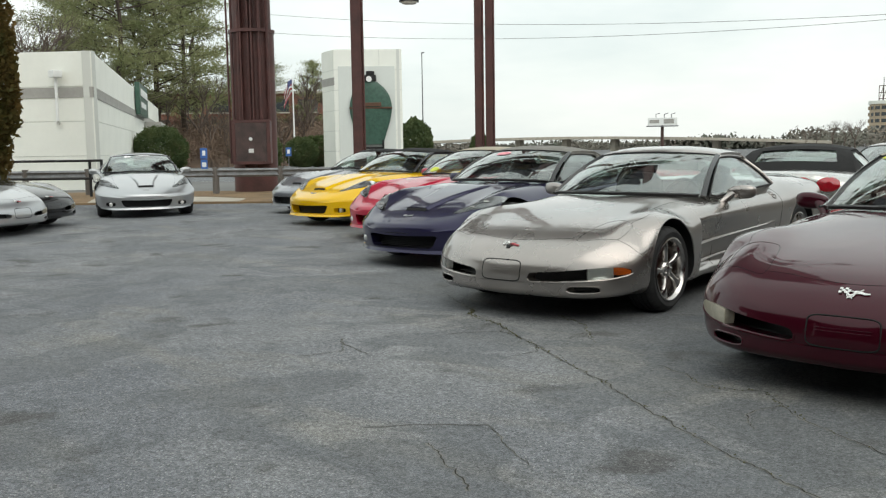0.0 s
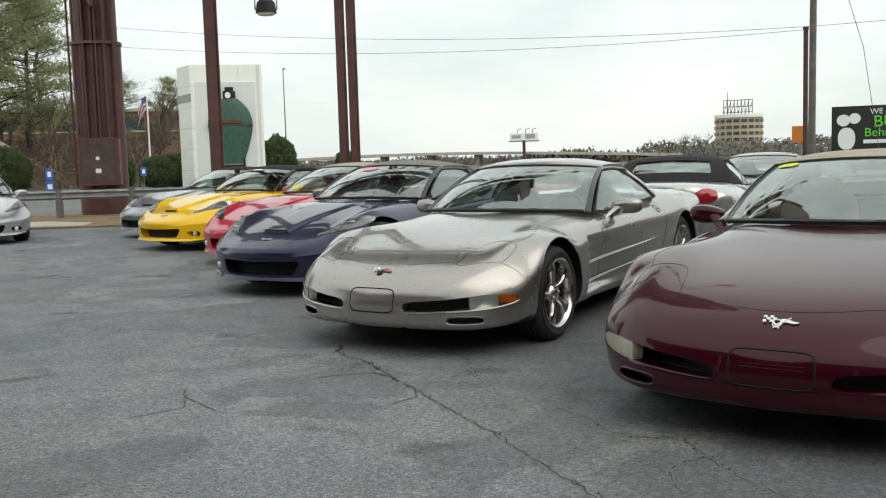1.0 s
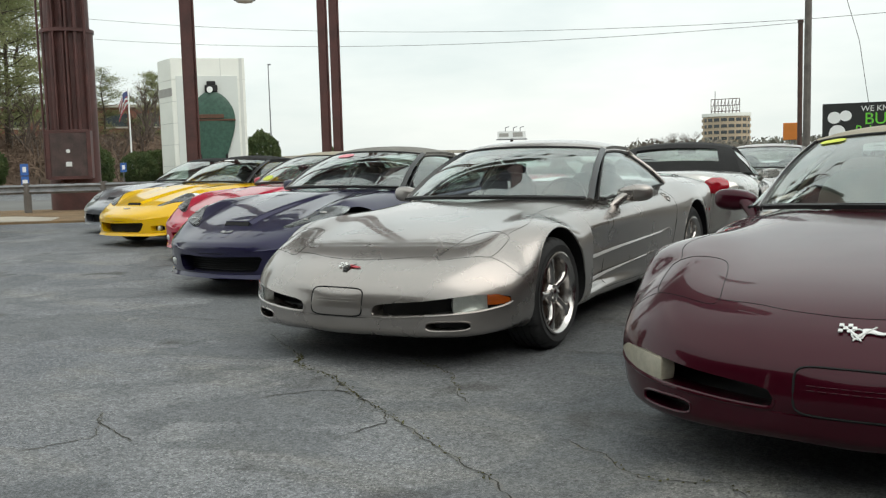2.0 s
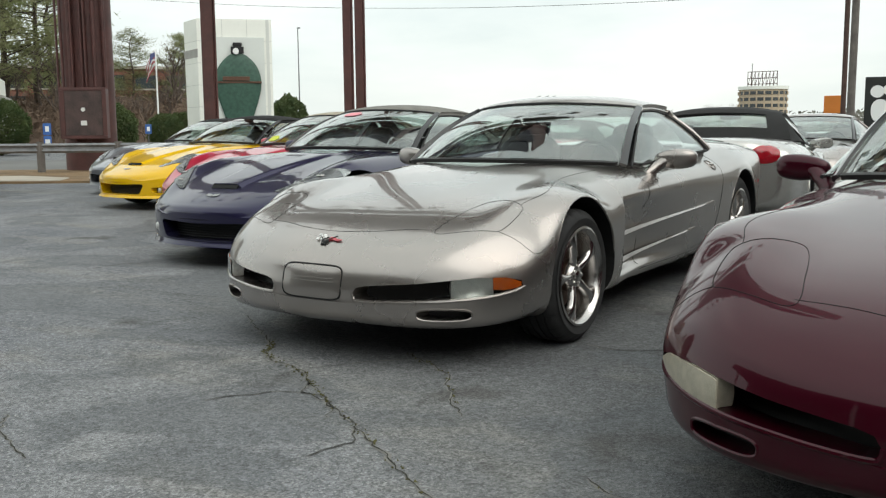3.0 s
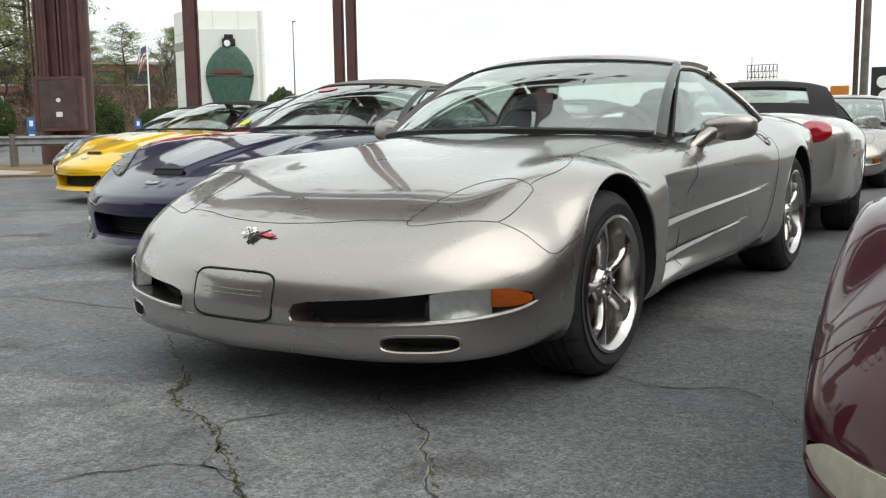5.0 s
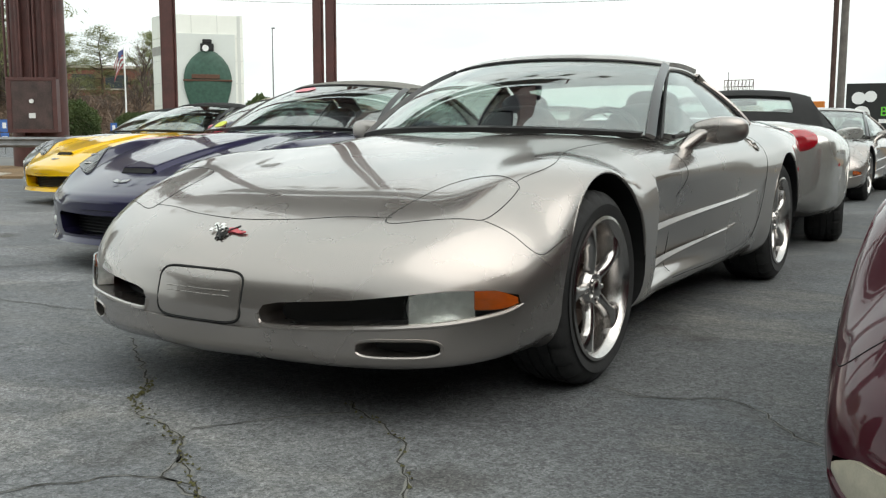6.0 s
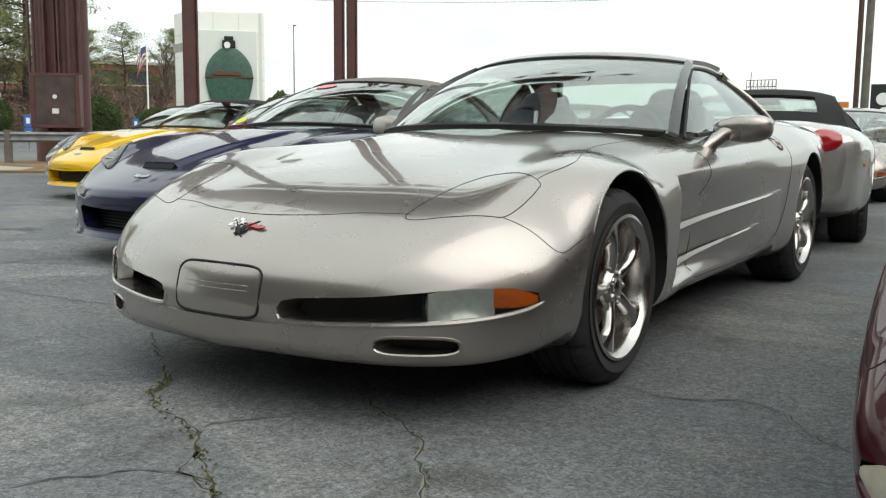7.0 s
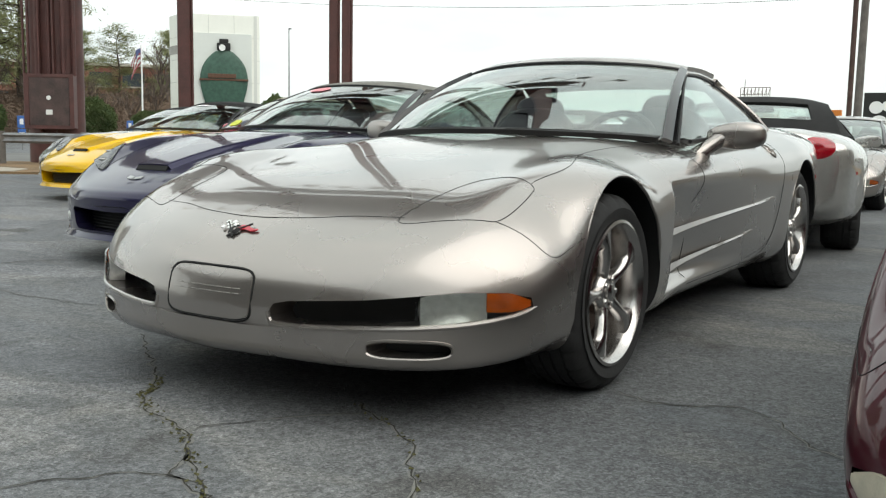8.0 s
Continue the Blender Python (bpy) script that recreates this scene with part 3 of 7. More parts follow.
class Shape:
    """The outer skin of a low car: nose at y = 0, tail at y = length, x across."""

    arches = ()

    def __init__(self, length, width, top, fender, bottom, widest, bow, bow_rear, power, crest, cove, sweep=0.0):
        self.sweep = sweep
        self.length, self.bow, self.bow_rear, self.crest, self.cove = length, bow, bow_rear, crest, cove
        self.width, self.top, self.fender, self.bottom, self.widest, self.power = [keyed(*k) for k in (width, top, fender, bottom, widest, power)]

    def along(self, s, x):
        y = s
        if s < 1.1:
            y += (self.bow * x * x + self.sweep * max(0.0, abs(x) - 0.52) ** 2) * (1 - s / 1.1) ** 2
        r = self.length - 0.7
        if s > r:
            y -= self.bow_rear * x * x * ((s - r) / 0.7) ** 2
        return y

    def upper(self, s, u):
        n, zs, t = self.power(s), self.widest(s), self.top(s)
        z = zs + (t - zs) * max(0.0, 1 - u**n) ** (1 / n)
        c = self.crest
        at_crest = zs + (t - zs) * (1 - c**n) ** (1 / n)
        lift = self.fender(s) - at_crest
        return z + lift * math.exp(-(((u - c) / 0.17) ** 2)) * (1 - u**7) * smooth(0.1, c, u)

    def section(self, s, m_up=30, m_lo=22):
        """Half a section, from the top's middle to the bottom's middle, as (x, z)."""
        w, zs, b = self.width(s), self.widest(s), self.bottom(s)
        n, low = self.power(s), 8.0
        pts = []
        for k in range(m_up + 1):
            u = math.sin(k / m_up * math.pi / 2) ** (2 / n)
            pts.append((w * u, self.upper(s, u)))
        for k in range(m_lo - 1, -1, -1):
            a = k / m_lo * math.pi / 2
            u, q = math.sin(a) ** (2 / low), math.cos(a) ** (2 / low)
            tuck = 1 - TUCK(s) * q * q
            pts.append((w * u * tuck, zs - (zs - b) * q))
        return pts

    def flared(self, x, y, z):
        """The skin pulled out to the rim of a wheel opening."""
        side = abs(x)
        for ay, az, r, up in self.arches:
            d = math.hypot(y - ay, (z - az) / up) - r
            if d < 0.105 and side > 0.55:
                side += max(0.0, 0.908 - side) * 0.85 * (1 - smooth(-0.01, 0.105, d)) * smooth(0.55, 0.8, side) * smooth(az - 0.12, az + 0.1, z) * (1 - 0.65 * smooth(az + 0.355, az + 0.43, z))
        return math.copysign(side, x)

    def place(self, s, x, z):
        side = abs(x)
        y = self.along(s, x)
        x = self.flared(x, y, z)
        if self.cove and side > 0.6:
            d = self.cove(y, z)
            if d:
                x -= math.copysign(d, x)
        return x, y, z

    def stations(self):
        L, out, s = self.length, [], 0.0
        while s < L:
            out.append(s)
            s += 0.006 if self.cove and 1.36 < s < 1.47 else 0.006 + 0.024 * smooth(0.0, 0.3, min(s, L - s))
        return [*out, L]

    def solid(self):
        bm = bmesh.new()
        rings = []

        def ring(pts, s):
            right = [bm.verts.new(self.place(s, x, z)) for x, z in pts]
            left = [bm.verts.new(self.place(s, -x, z)) for x, z in pts[1:-1]]
            rings.append(right + left[::-1])

        def shrunk(s, q):
            zc = self.widest(s)
            return [(x * (0.3 + 0.7 * q), zc + (z - zc) * q) for x, z in self.section(s)]

        for q in (0.15, 0.5, 0.8):
            ring(shrunk(0.0, q), 0.0)
        for s in self.stations():
            ring(self.section(s), s)
        for q in (0.9, 0.6, 0.25):
            ring(shrunk(self.length, q), self.length)
        n = len(rings[0])
        for a, b in zip(rings, rings[1:]):
            for k in range(n):
                bm.faces.new((a[k], a[(k + 1) % n], b[(k + 1) % n], b[k]))
        bm.faces.new(rings[0][::-1])
        bm.faces.new(rings[-1])
        finish(bm, 80)
        return bm

    def find(self, x, y):
        """The station whose skin passes over (x, y)."""
        lo, hi = 0.0, self.length
        for _ in range(40):
            s = (lo + hi) / 2
            lo, hi = (s, hi) if self.along(s, x) < y else (lo, s)
        return (lo + hi) / 2

    def on_top(self, x, y, lift=0.0):
        """The point of the upper skin over (x, y)."""
        s = self.find(x, y)
        z = self.upper(s, min(abs(x) / self.width(s), 0.999))
        here = Vector((self.flared(x, y, z), y, z))
        if not lift:
            return here
        e = 0.004
        p, q = self.on_top(x + e, y), self.on_top(x, y + e)
        return here + (p - here).cross(q - here).normalized() * lift

    def on_front(self, x, z, lift=0.0):
        """The point of the nose at that width and height."""
        lo, hi = 0.0, 1.2
        for _ in range(40):
            s = (lo + hi) / 2
            w = self.width(s)
            u = min(abs(x) / w, 1.0)
            if z >= self.widest(s):
                inside = abs(x) < w and self.upper(s, u) > z
            else:
                q = max(0.0, 1 - u**8.0) ** (1 / 8.0)
                inside = abs(x) < w and self.widest(s) - (self.widest(s) - self.bottom(s)) * q < z
            lo, hi = (lo, s) if inside else (s, hi)
        return Vector((x, self.along(hi, x) - lift, z))

    def on_rear(self, x, z, lift=0.0):
        """The point of the tail at that width and height."""
        lo, hi = self.length - 1.2, self.length
        for _ in range(40):
            s = (lo + hi) / 2
            w = self.width(s)
            inside = abs(x) < w and self.bottom(s) < z < self.upper(s, min(abs(x) / w, 1.0))
            lo, hi = (s, hi) if inside else (lo, s)
        return Vector((x, self.along(lo, x) + lift, z))

    def on_side(self, y, z, lift=0.0, sign=1):
        """The point of the flank at that length and height."""
        lo, hi = 0.3, 1.1
        for _ in range(34):
            x = (lo + hi) / 2
            s = self.find(x, y)
            w = self.width(s)
            u = x / w
            if u >= 1:
                hi = x
                continue
            if z >= self.widest(s):
                inside = self.upper(s, u) > z
            else:
                inside = u < 1 - TUCK(s) * ((self.widest(s) - z) / max(self.widest(s) - self.bottom(s), 1e-3)) ** 2
            lo, hi = (x, hi) if inside else (lo, x)
        x = self.flared(lo, y, z) - (self.cove(y, z) if self.cove else 0) + lift
        return Vector((sign * x, y, z))


def cut_out(bm, cutter):
    """The solid less the cutter, with the smooth skin's shading kept round the openings. Faces left by the cutter keep its material."""
    skin = BVHTree.FromBMesh(bm)
    bm.verts.ensure_lookup_table(), bm.faces.ensure_lookup_table()
    bm.normal_update()
    corners = [([v.co.copy() for v in f.verts], [v.normal.copy() for v in f.verts]) for f in bm.faces]
    bmesh.ops.recalc_face_normals(cutter, faces=cutter.faces)
    me, mc = bpy.data.meshes.new("solid"), bpy.data.meshes.new("cutter")
    bm.to_mesh(me), cutter.to_mesh(mc)
    for mesh in (me, mc):
        mesh.materials.append(MAT["pewter"]), mesh.materials.append(MAT["black"])
    a, b = new("solid", me), new("cutter", mc)
    mod = a.modifiers.new("cut", "BOOLEAN")
    mod.operation, mod.solver, mod.object, mod.use_self = "DIFFERENCE", "EXACT", b, True
    dg = bpy.context.evaluated_depsgraph_get()
    dg.update()
    out = bpy.data.meshes.new_from_object(a.evaluated_get(dg))
    bpy.data.objects.remove(a), bpy.data.objects.remove(b)
    out.polygons.foreach_set("use_smooth", [True] * len(out.polygons))
    normals = [(0.0, 0.0, 0.0)] * len(out.loops)
    for p in out.polygons:
        for li in p.loop_indices:
            normals[li] = tuple(p.normal)
        if p.material_index:
            continue
        for li in p.loop_indices:
            co = out.vertices[out.loops[li].vertex_index].co
            hit, n, index, d = skin.find_nearest(co)
            if hit is None or d > 1e-3:
                continue
            places, shade = corners[index]
            weights = poly_3d_calc(places, hit)
            smooth_n = sum((s * w for s, w in zip(shade, weights)), Vector()).normalized()
            if smooth_n.dot(p.normal) > 0.72:
                normals[li] = tuple(smooth_n)
    out.normals_split_custom_set(normals)
    bm.free(), cutter.free()
    return out


def add_prism(bm, outline, shear, y0, y1, dark_back=True):
    """A cutter: an outline (x, z) run from y0 to y1, its y shifted by shear(x, z). The far face is dark."""
    a = [bm.verts.new((x, y0 + shear(x, z), z)) for x, z in outline]
    b = [bm.verts.new((x, y1 + shear(x, z), z)) for x, z in outline]
    faces = [bm.faces.new(a), bm.faces.new(b[::-1])]
    faces[1].material_index = 1 if dark_back else 0
    for k in range(len(a)):
        n = (k + 1) % len(a)
        bm.faces.new((a[k], b[k], b[n], a[n]))
    return bm


def add_round(bm, y, z, r, x0, x1, sides=64, up=1.0):
    """A cutter: a wheel well across x, all dark inside."""
    a = [bm.verts.new((x0, y + r * math.cos(k * math.tau / sides), z + up * r * math.sin(k * math.tau / sides))) for k in range(sides)]
    b = [bm.verts.new((x1, v.co.y, v.co.z)) for v in a]
    made = [bm.faces.new(a), bm.faces.new(b[::-1])]
    for k in range(sides):
        n = (k + 1) % sides
        made.append(bm.faces.new((a[k], b[k], b[n], a[n])))
    for f in made:
        f.material_index = 1
    return bm


def dark_well(bm, lo, hi):
    """A cutter: the cabin's well, trimmed in black."""
    old = set(bm.faces)
    box(bm, lo, hi)
    for f in bm.faces:
        if f not in old:
            f.material_index = 1


def old_cove(y, z):
    return 0.075 * smooth(1.405, 1.432, y) * (1 - smooth(1.5, 2.85, y)) * smooth(0.245, 0.30, z) * (1 - smooth(0.52, 0.68, z))


OLDER = Shape(
    length=4.56,
    width=((0, 0.64), (0.02, 0.765), (0.06, 0.842), (0.12, 0.874), (0.25, 0.894), (0.5, 0.910), (0.93, 0.922), (1.5, 0.905), (2.2, 0.90), (3.0, 0.912), (3.4, 0.916), (3.7, 0.903), (4.0, 0.870), (4.25, 0.838), (4.42, 0.812), (4.52, 0.78), (4.56, 0.72)),
    top=((0, 0.335), (0.02, 0.405), (0.06, 0.465), (0.13, 0.525), (0.3, 0.605), (0.55, 0.672), (0.93, 0.742), (1.3, 0.795), (1.6, 0.825), (2.2, 0.84), (3.2, 0.89), (3.8, 0.925), (4.3, 0.925), (4.5, 0.905), (4.56, 0.86)),
    fender=((0, 0.325), (0.06, 0.44), (0.15, 0.52), (0.4, 0.63), (0.7, 0.71), (0.98, 0.745), (1.3, 0.745), (1.7, 0.77), (2.3, 0.80), (3.0, 0.84), (3.55, 0.885), (4.0, 0.885), (4.4, 0.86), (4.56, 0.80)),
    bottom=((0, 0.212), (0.02, 0.187), (0.06, 0.172), (0.15, 0.164), (0.3, 0.156), (0.6, 0.148), (1.0, 0.150), (1.6, 0.14), (3.0, 0.145), (4.0, 0.20), (4.4, 0.27), (4.56, 0.33)),
    widest=((0, 0.285), (0.05, 0.33), (0.2, 0.38), (0.6, 0.46), (1.2, 0.50), (1.7, 0.57), (2.5, 0.60), (3.6, 0.62), (4.56, 0.64)),
    bow=0.33, bow_rear=0.11, sweep=0.75,
    power=((0, 3.4), (0.3, 3.0), (1.0, 3.0), (1.6, 3.4), (2.4, 3.6), (3.2, 3.2), (4.56, 4.0)),
    crest=0.80, cove=old_cove,
)
NEWER = Shape(
    length=4.46,
    width=((0, 0.50), (0.02, 0.68), (0.06, 0.79), (0.15, 0.865), (0.4, 0.935), (0.9, 0.96), (1.5, 0.92), (2.2, 0.915), (3.0, 0.945), (3.6, 0.965), (4.1, 0.94), (4.35, 0.88), (4.46, 0.80)),
    top=((0, 0.42), (0.02, 0.45), (0.06, 0.475), (0.15, 0.518), (0.3, 0.578), (0.55, 0.655), (0.93, 0.75), (1.3, 0.82), (1.6, 0.85), (2.2, 0.86), (3.2, 0.92), (3.8, 0.965), (4.25, 0.96), (4.4, 0.93), (4.46, 0.88)),
    fender=((0, 0.38), (0.06, 0.45), (0.15, 0.51), (0.4, 0.64), (0.7, 0.745), (0.95, 0.79), (1.3, 0.795), (1.7, 0.80), (2.3, 0.82), (3.0, 0.87), (3.55, 0.925), (4.0, 0.93), (4.3, 0.90), (4.46, 0.82)),
    bottom=((0, 0.20), (0.02, 0.17), (0.08, 0.15), (0.3, 0.15), (1.0, 0.17), (3.0, 0.18), (4.0, 0.24), (4.46, 0.36)),
    widest=((0, 0.36), (0.05, 0.39), (0.2, 0.43), (0.6, 0.49), (1.2, 0.51), (2.5, 0.54), (3.6, 0.60), (4.46, 0.64)),
    bow=0.40, bow_rear=0.22,
    power=((0, 3.2), (0.3, 2.8), (1.0, 2.9), (2.0, 2.9), (3.2, 3.0), (4.46, 4.0)),
    crest=0.80, cove=None,
)
HUB = {"older": ((0.93, 0.320), (3.584, 0.338)), "newer": ((0.90, 0.33), (3.585, 0.345))}


ARCH = ((0.932, 0.335, 0.344, 1.055), (3.59, 0.348, 0.366, 1.03))  # wheel openings of the older model
OLDER.arches = ARCH


def older_body():
    bm, cut = OLDER.solid(), bmesh.new()
    add = lambda pts, y1, s: add_prism(cut, [(s * x, z) for x, z in pts], lambda x, z: OLDER.on_front(x, 0.335).y, -0.25, y1)
    for s in (1, -1):
        for y, z, r, up in ARCH:
            add_round(cut, y, z, r, s * 0.56, s * 1.15, 64, up)
        mouth = [(0.222, 0.308), (0.235, 0.288), (0.27, 0.282), (0.5, 0.294), (0.72, 0.308), (0.83, 0.330), (0.868, 0.352), (0.864, 0.378), (0.82, 0.394), (0.72, 0.395), (0.5, 0.369), (0.29, 0.353), (0.245, 0.343)]
        add(mouth, 0.11, s)
        add(superellipse(20, 0.10, 0.023, 3.2, 0.615, 0.238), 0.09, s)
    dark_well(cut, (-0.63, 1.82, 0.42), (0.63, 3.12, 1.4))
    return cut_out(bm, cut)


def newer_body():
    bm, cut = NEWER.solid(), bmesh.new()
    add = lambda pts, y1, s: add_prism(cut, [(s * x, z) for x, z in pts], lambda x, z: NEWER.on_front(x, 0.30).y, -0.25, y1)
    for s in (1, -1):
        for (y, z), r in zip(HUB["newer"], (0.37, 0.385)):
            add_round(cut, y, z + 0.012, r, s * 0.58, s * 1.15)
        add(superellipse(20, 0.085, 0.036, 4.0, 0.66, 0.268), 0.09, s)
    grille = [(-0.475, 0.325), (-0.45, 0.345), (0.0, 0.335), (0.45, 0.345), (0.475, 0.325), (0.43, 0.235), (0.39, 0.212), (-0.39, 0.212), (-0.43, 0.235)]
    add(grille, 0.14, 1)
    dark_well(cut, (-0.63, 1.80, 0.42), (0.63, 3.12, 1.4))
    return cut_out(bm, cut)


# ---- cars: upper works ----


class Cabin:
    """Windscreen, roof and rear window between a few curves."""

    def __init__(self, base, head, rear, foot, belt0, belt1, crown=0.03):
        self.b, self.h, self.r, self.f, self.belt0, self.belt1, self.crown = base, head, rear, foot, Vector(belt0), Vector(belt1), crown

    def edge(self, c, k):
        x, y, z, back, drop = c
        return Vector((x * k, y + back * k * k, z - drop * k * k - 0.35 * drop * k**6))

    def screen(self, k, v):
        p = self.edge(self.b, k).lerp(self.edge(self.h, k), v)
        return p + Vector((0, -0.5, 0.86)) * 0.035 * math.sin(math.pi * v)

    def roof(self, k, v):
        p = self.edge(self.h, k).lerp(self.edge(self.r, k), v)
        rise = math.sin(math.pi * min(max(0.12 + 0.8 * v, 0), 1)) - math.sin(math.pi * 0.12)
        return p + Vector((0, 0, self.crown * rise * (1 - 0.75 * min(abs(k), 1.0) ** 4) - 0.020 * max(0.0, 1 - v / 0.045) ** 2))

    def back(self, k, v):
        p = self.edge(self.r, k).lerp(self.edge(self.f, k), v)
        return p + Vector((0, 0.5, 0.86)) * 0.03 * math.sin(math.pi * v)

    def side_top(self, u):
        a, c, d = self.edge(self.b, 1.0), self.edge(self.h, 1.0), self.edge(self.r, 1.0)
        a = a + Vector((0.01, 0.07, 0.01))
        if u < 0.45:
            p = a.lerp(c, u / 0.45)
            p.z += 0.03 * math.sin(math.pi * u / 0.45)
        else:
            t = (u - 0.45) / 0.55
            p = c.lerp(d, t)
            p.z += 0.014 * math.sin(math.pi * t) - 0.02 * t
        return p + Vector((0.008, 0, -0.018))

    def side(self, u, v, sign=1):
        a = self.belt0.lerp(self.belt1, u)
        p = a.lerp(self.side_top(u), v) + Vector((0.022 * math.sin(math.pi * v), 0, 0))
        return Vector((sign * p.x, p.y, p.z))

    def quarter(self, u, v, sign=1):
        front = self.belt1.lerp(self.side_top(1.0), v)
        rear = self.edge(self.f, 1.0).lerp(self.edge(self.r, 1.0), v) + Vector((0.005, 0, 0))
        p = front.lerp(rear, u) + Vector((0.02 * math.sin(math.pi * u), 0, 0.01 * math.sin(math.pi * u)))
        return Vector((sign * p.x, p.y, p.z))


CABIN = {
    "older_coupe": Cabin((0.725, 1.46, 0.832, 0.36, 0.02), (0.575, 2.20, 1.165, 0.22, 0.024), (0.555, 2.92, 1.165, 0.02, 0.024), (0.66, 3.42, 0.925, -0.02, 0.02), (0.79, 1.90, 0.81), (0.80, 3.06, 0.865), 0.058),
    "older_open": Cabin((0.725, 1.46, 0.832, 0.36, 0.02), (0.575, 2.20, 1.165, 0.22, 0.03), (0.575, 2.98, 1.18, 0.02, 0.045), (0.70, 3.46, 0.905, -0.05, 0.02), (0.79, 1.90, 0.81), (0.80, 3.02, 0.855), 0.045),
    "newer_open": Cabin((0.735, 1.44, 0.86, 0.36, 0.02), (0.585, 2.20, 1.195, 0.22, 0.03), (0.585, 2.95, 1.21, 0.02, 0.045), (0.70, 3.40, 0.94, -0.05, 0.02), (0.80, 1.88, 0.835), (0.81, 3.00, 0.885), 0.045),
    "newer_coupe": Cabin((0.735, 1.44, 0.86, 0.36, 0.02), (0.585, 2.20, 1.195, 0.22, 0.03), (0.565, 2.90, 1.20, 0.02, 0.045), (0.62, 3.95, 0.96, -0.05, 0.02), (0.80, 1.88, 0.835), (0.81, 3.00, 0.885), 0.045),
}


def spread(f, k0=-1.0, k1=1.0, v0=0.0, v1=1.0):
    return lambda u, v: f(k0 + (k1 - k0) * u, v0 + (v1 - v0) * v)


def wheel_meshes(r, width, rim, chrome_dish=0.035):
    """Tyre, rim with five spokes, lug nuts, cap and brake disc; the outer face looks to +x, the hub face at x = 0."""
    w = width
    x1 = 0.045
    x0 = x1 - w
    tyre = [(x0 + 0.02, rim - 0.012), (x0 + 0.004, rim + 0.02), (x0, (r + rim) / 2), (x0 + 0.012, r - 0.03), (x0 + 0.035, r - 0.006)]
    n_groove = 4
    for g in range(n_groove):
        c = x0 + 0.035 + (w - 0.07) * (g + 0.75) / (n_groove + 0.5)
        tyre += [(c - 0.006, r - 0.001), (c - 0.005, r - 0.008), (c + 0.005, r - 0.008), (c + 0.006, r - 0.001)]
    tyre += [(x1 - 0.035, r - 0.006), (x1 - 0.022, r - 0.016), (x1 - 0.012, r - 0.03), (x1 - 0.004, r - 0.05), (x1, (r + rim) / 2), (x1 - 0.003, rim + 0.024), (x1 - 0.008, rim + 0.012), (x1 - 0.02, rim - 0.012)]
    t = lathe(tyre, 144, closed=True)
    for v in t.verts:  # grooves across the tread's shoulders
        k = round(math.atan2(v.co.z, v.co.y) / math.tau * 144) % 6
        if k == 0 and math.hypot(v.co.y, v.co.z) > r - 0.02 and abs(v.co.x - (x0 + x1) / 2) > w * 0.2:
            v.co.y, v.co.z = v.co.y * (1 - 0.009 / r), v.co.z * (1 - 0.009 / r)
    rimb = lathe([(x0 + 0.03, rim - 0.012), (x1 - 0.016, rim - 0.012), (x1 - 0.010, rim + 0.008), (x1 - 0.002, rim + 0.008), (x1 + 0.001, rim - 0.002), (x1 - 0.012, rim - 0.016), (x1 - 0.03, rim - 0.024), (x0 + 0.04, rim - 0.03), (x0 + 0.03, rim - 0.02)], 64, closed=True)
    hub_x = 0.012
    hub = lathe([(hub_x - 0.03, 0.0), (hub_x - 0.03, 0.068), (hub_x - 0.012, 0.066), (hub_x + 0.003, 0.052), (hub_x + 0.004, 0.03), (hub_x + 0.004, 0.0)], 40)
    spoke = bmesh.new()
    for turn in (Matrix.Identity(4),):
        rows = []
        for q in range(9):
            v = q / 8
            rad = 0.045 + (rim - 0.018 - 0.045) * v
            half = 0.024 - 0.006 * math.sin(math.pi * min(v * 1.2, 1)) + 0.042 * smooth(0.62, 1.05, v) ** 1.4
            face = hub_x + 0.002 + 0.010 * math.sin(math.pi * v * 0.9) + 0.012 * v
            swirl = 0.005 * math.sin(math.pi * v)
            rows.append([turn @ Vector((face - 0.034 + 0.034 * math.sin(math.pi * c / 6) ** 0.45, half * -math.cos(math.pi * c / 6) + swirl, rad)) for c in range(7)])
        vs = [[spoke.verts.new(c) for c in row] for row in rows]
        for a, b in zip(vs, vs[1:]):
            for j in range(7):
                spoke.faces.new((a[j], a[(j + 1) % 7], b[(j + 1) % 7], b[j]))
        spoke.faces.new(vs[0][::-1])
        spoke.faces.new(vs[-1])
    nut = lathe([(-0.01, 0.0105), (0.006, 0.0105), (0.010, 0.007), (0.010, 0.0)], 6)
    cap = lathe([(hub_x, 0.0), (hub_x, 0.03), (hub_x + 0.010, 0.028), (hub_x + 0.014, 0.018), (hub_x + 0.015, 0.0)], 24)
    disc = lathe([(x0 + 0.10, 0.0), (x0 + 0.10, rim - 0.06), (x0 + 0.125, rim - 0.06), (x0 + 0.125, 0.08), (hub_x - 0.03, 0.075), (hub_x - 0.03, 0.0)], 40)
    return {"tyre": t, "wheel": rimb, "hub": hub, "spoke": spoke, "lug_nut": nut, "hub_cap": cap, "brake_disc": disc}


def add_bm(bm, other, m):
    tmp = bpy.data.meshes.new("tmp")
    bmesh.ops.transform(other, matrix=m, verts=other.verts)
    other.to_mesh(tmp), other.free()
    bm.from_mesh(tmp)
    bpy.data.meshes.remove(tmp)


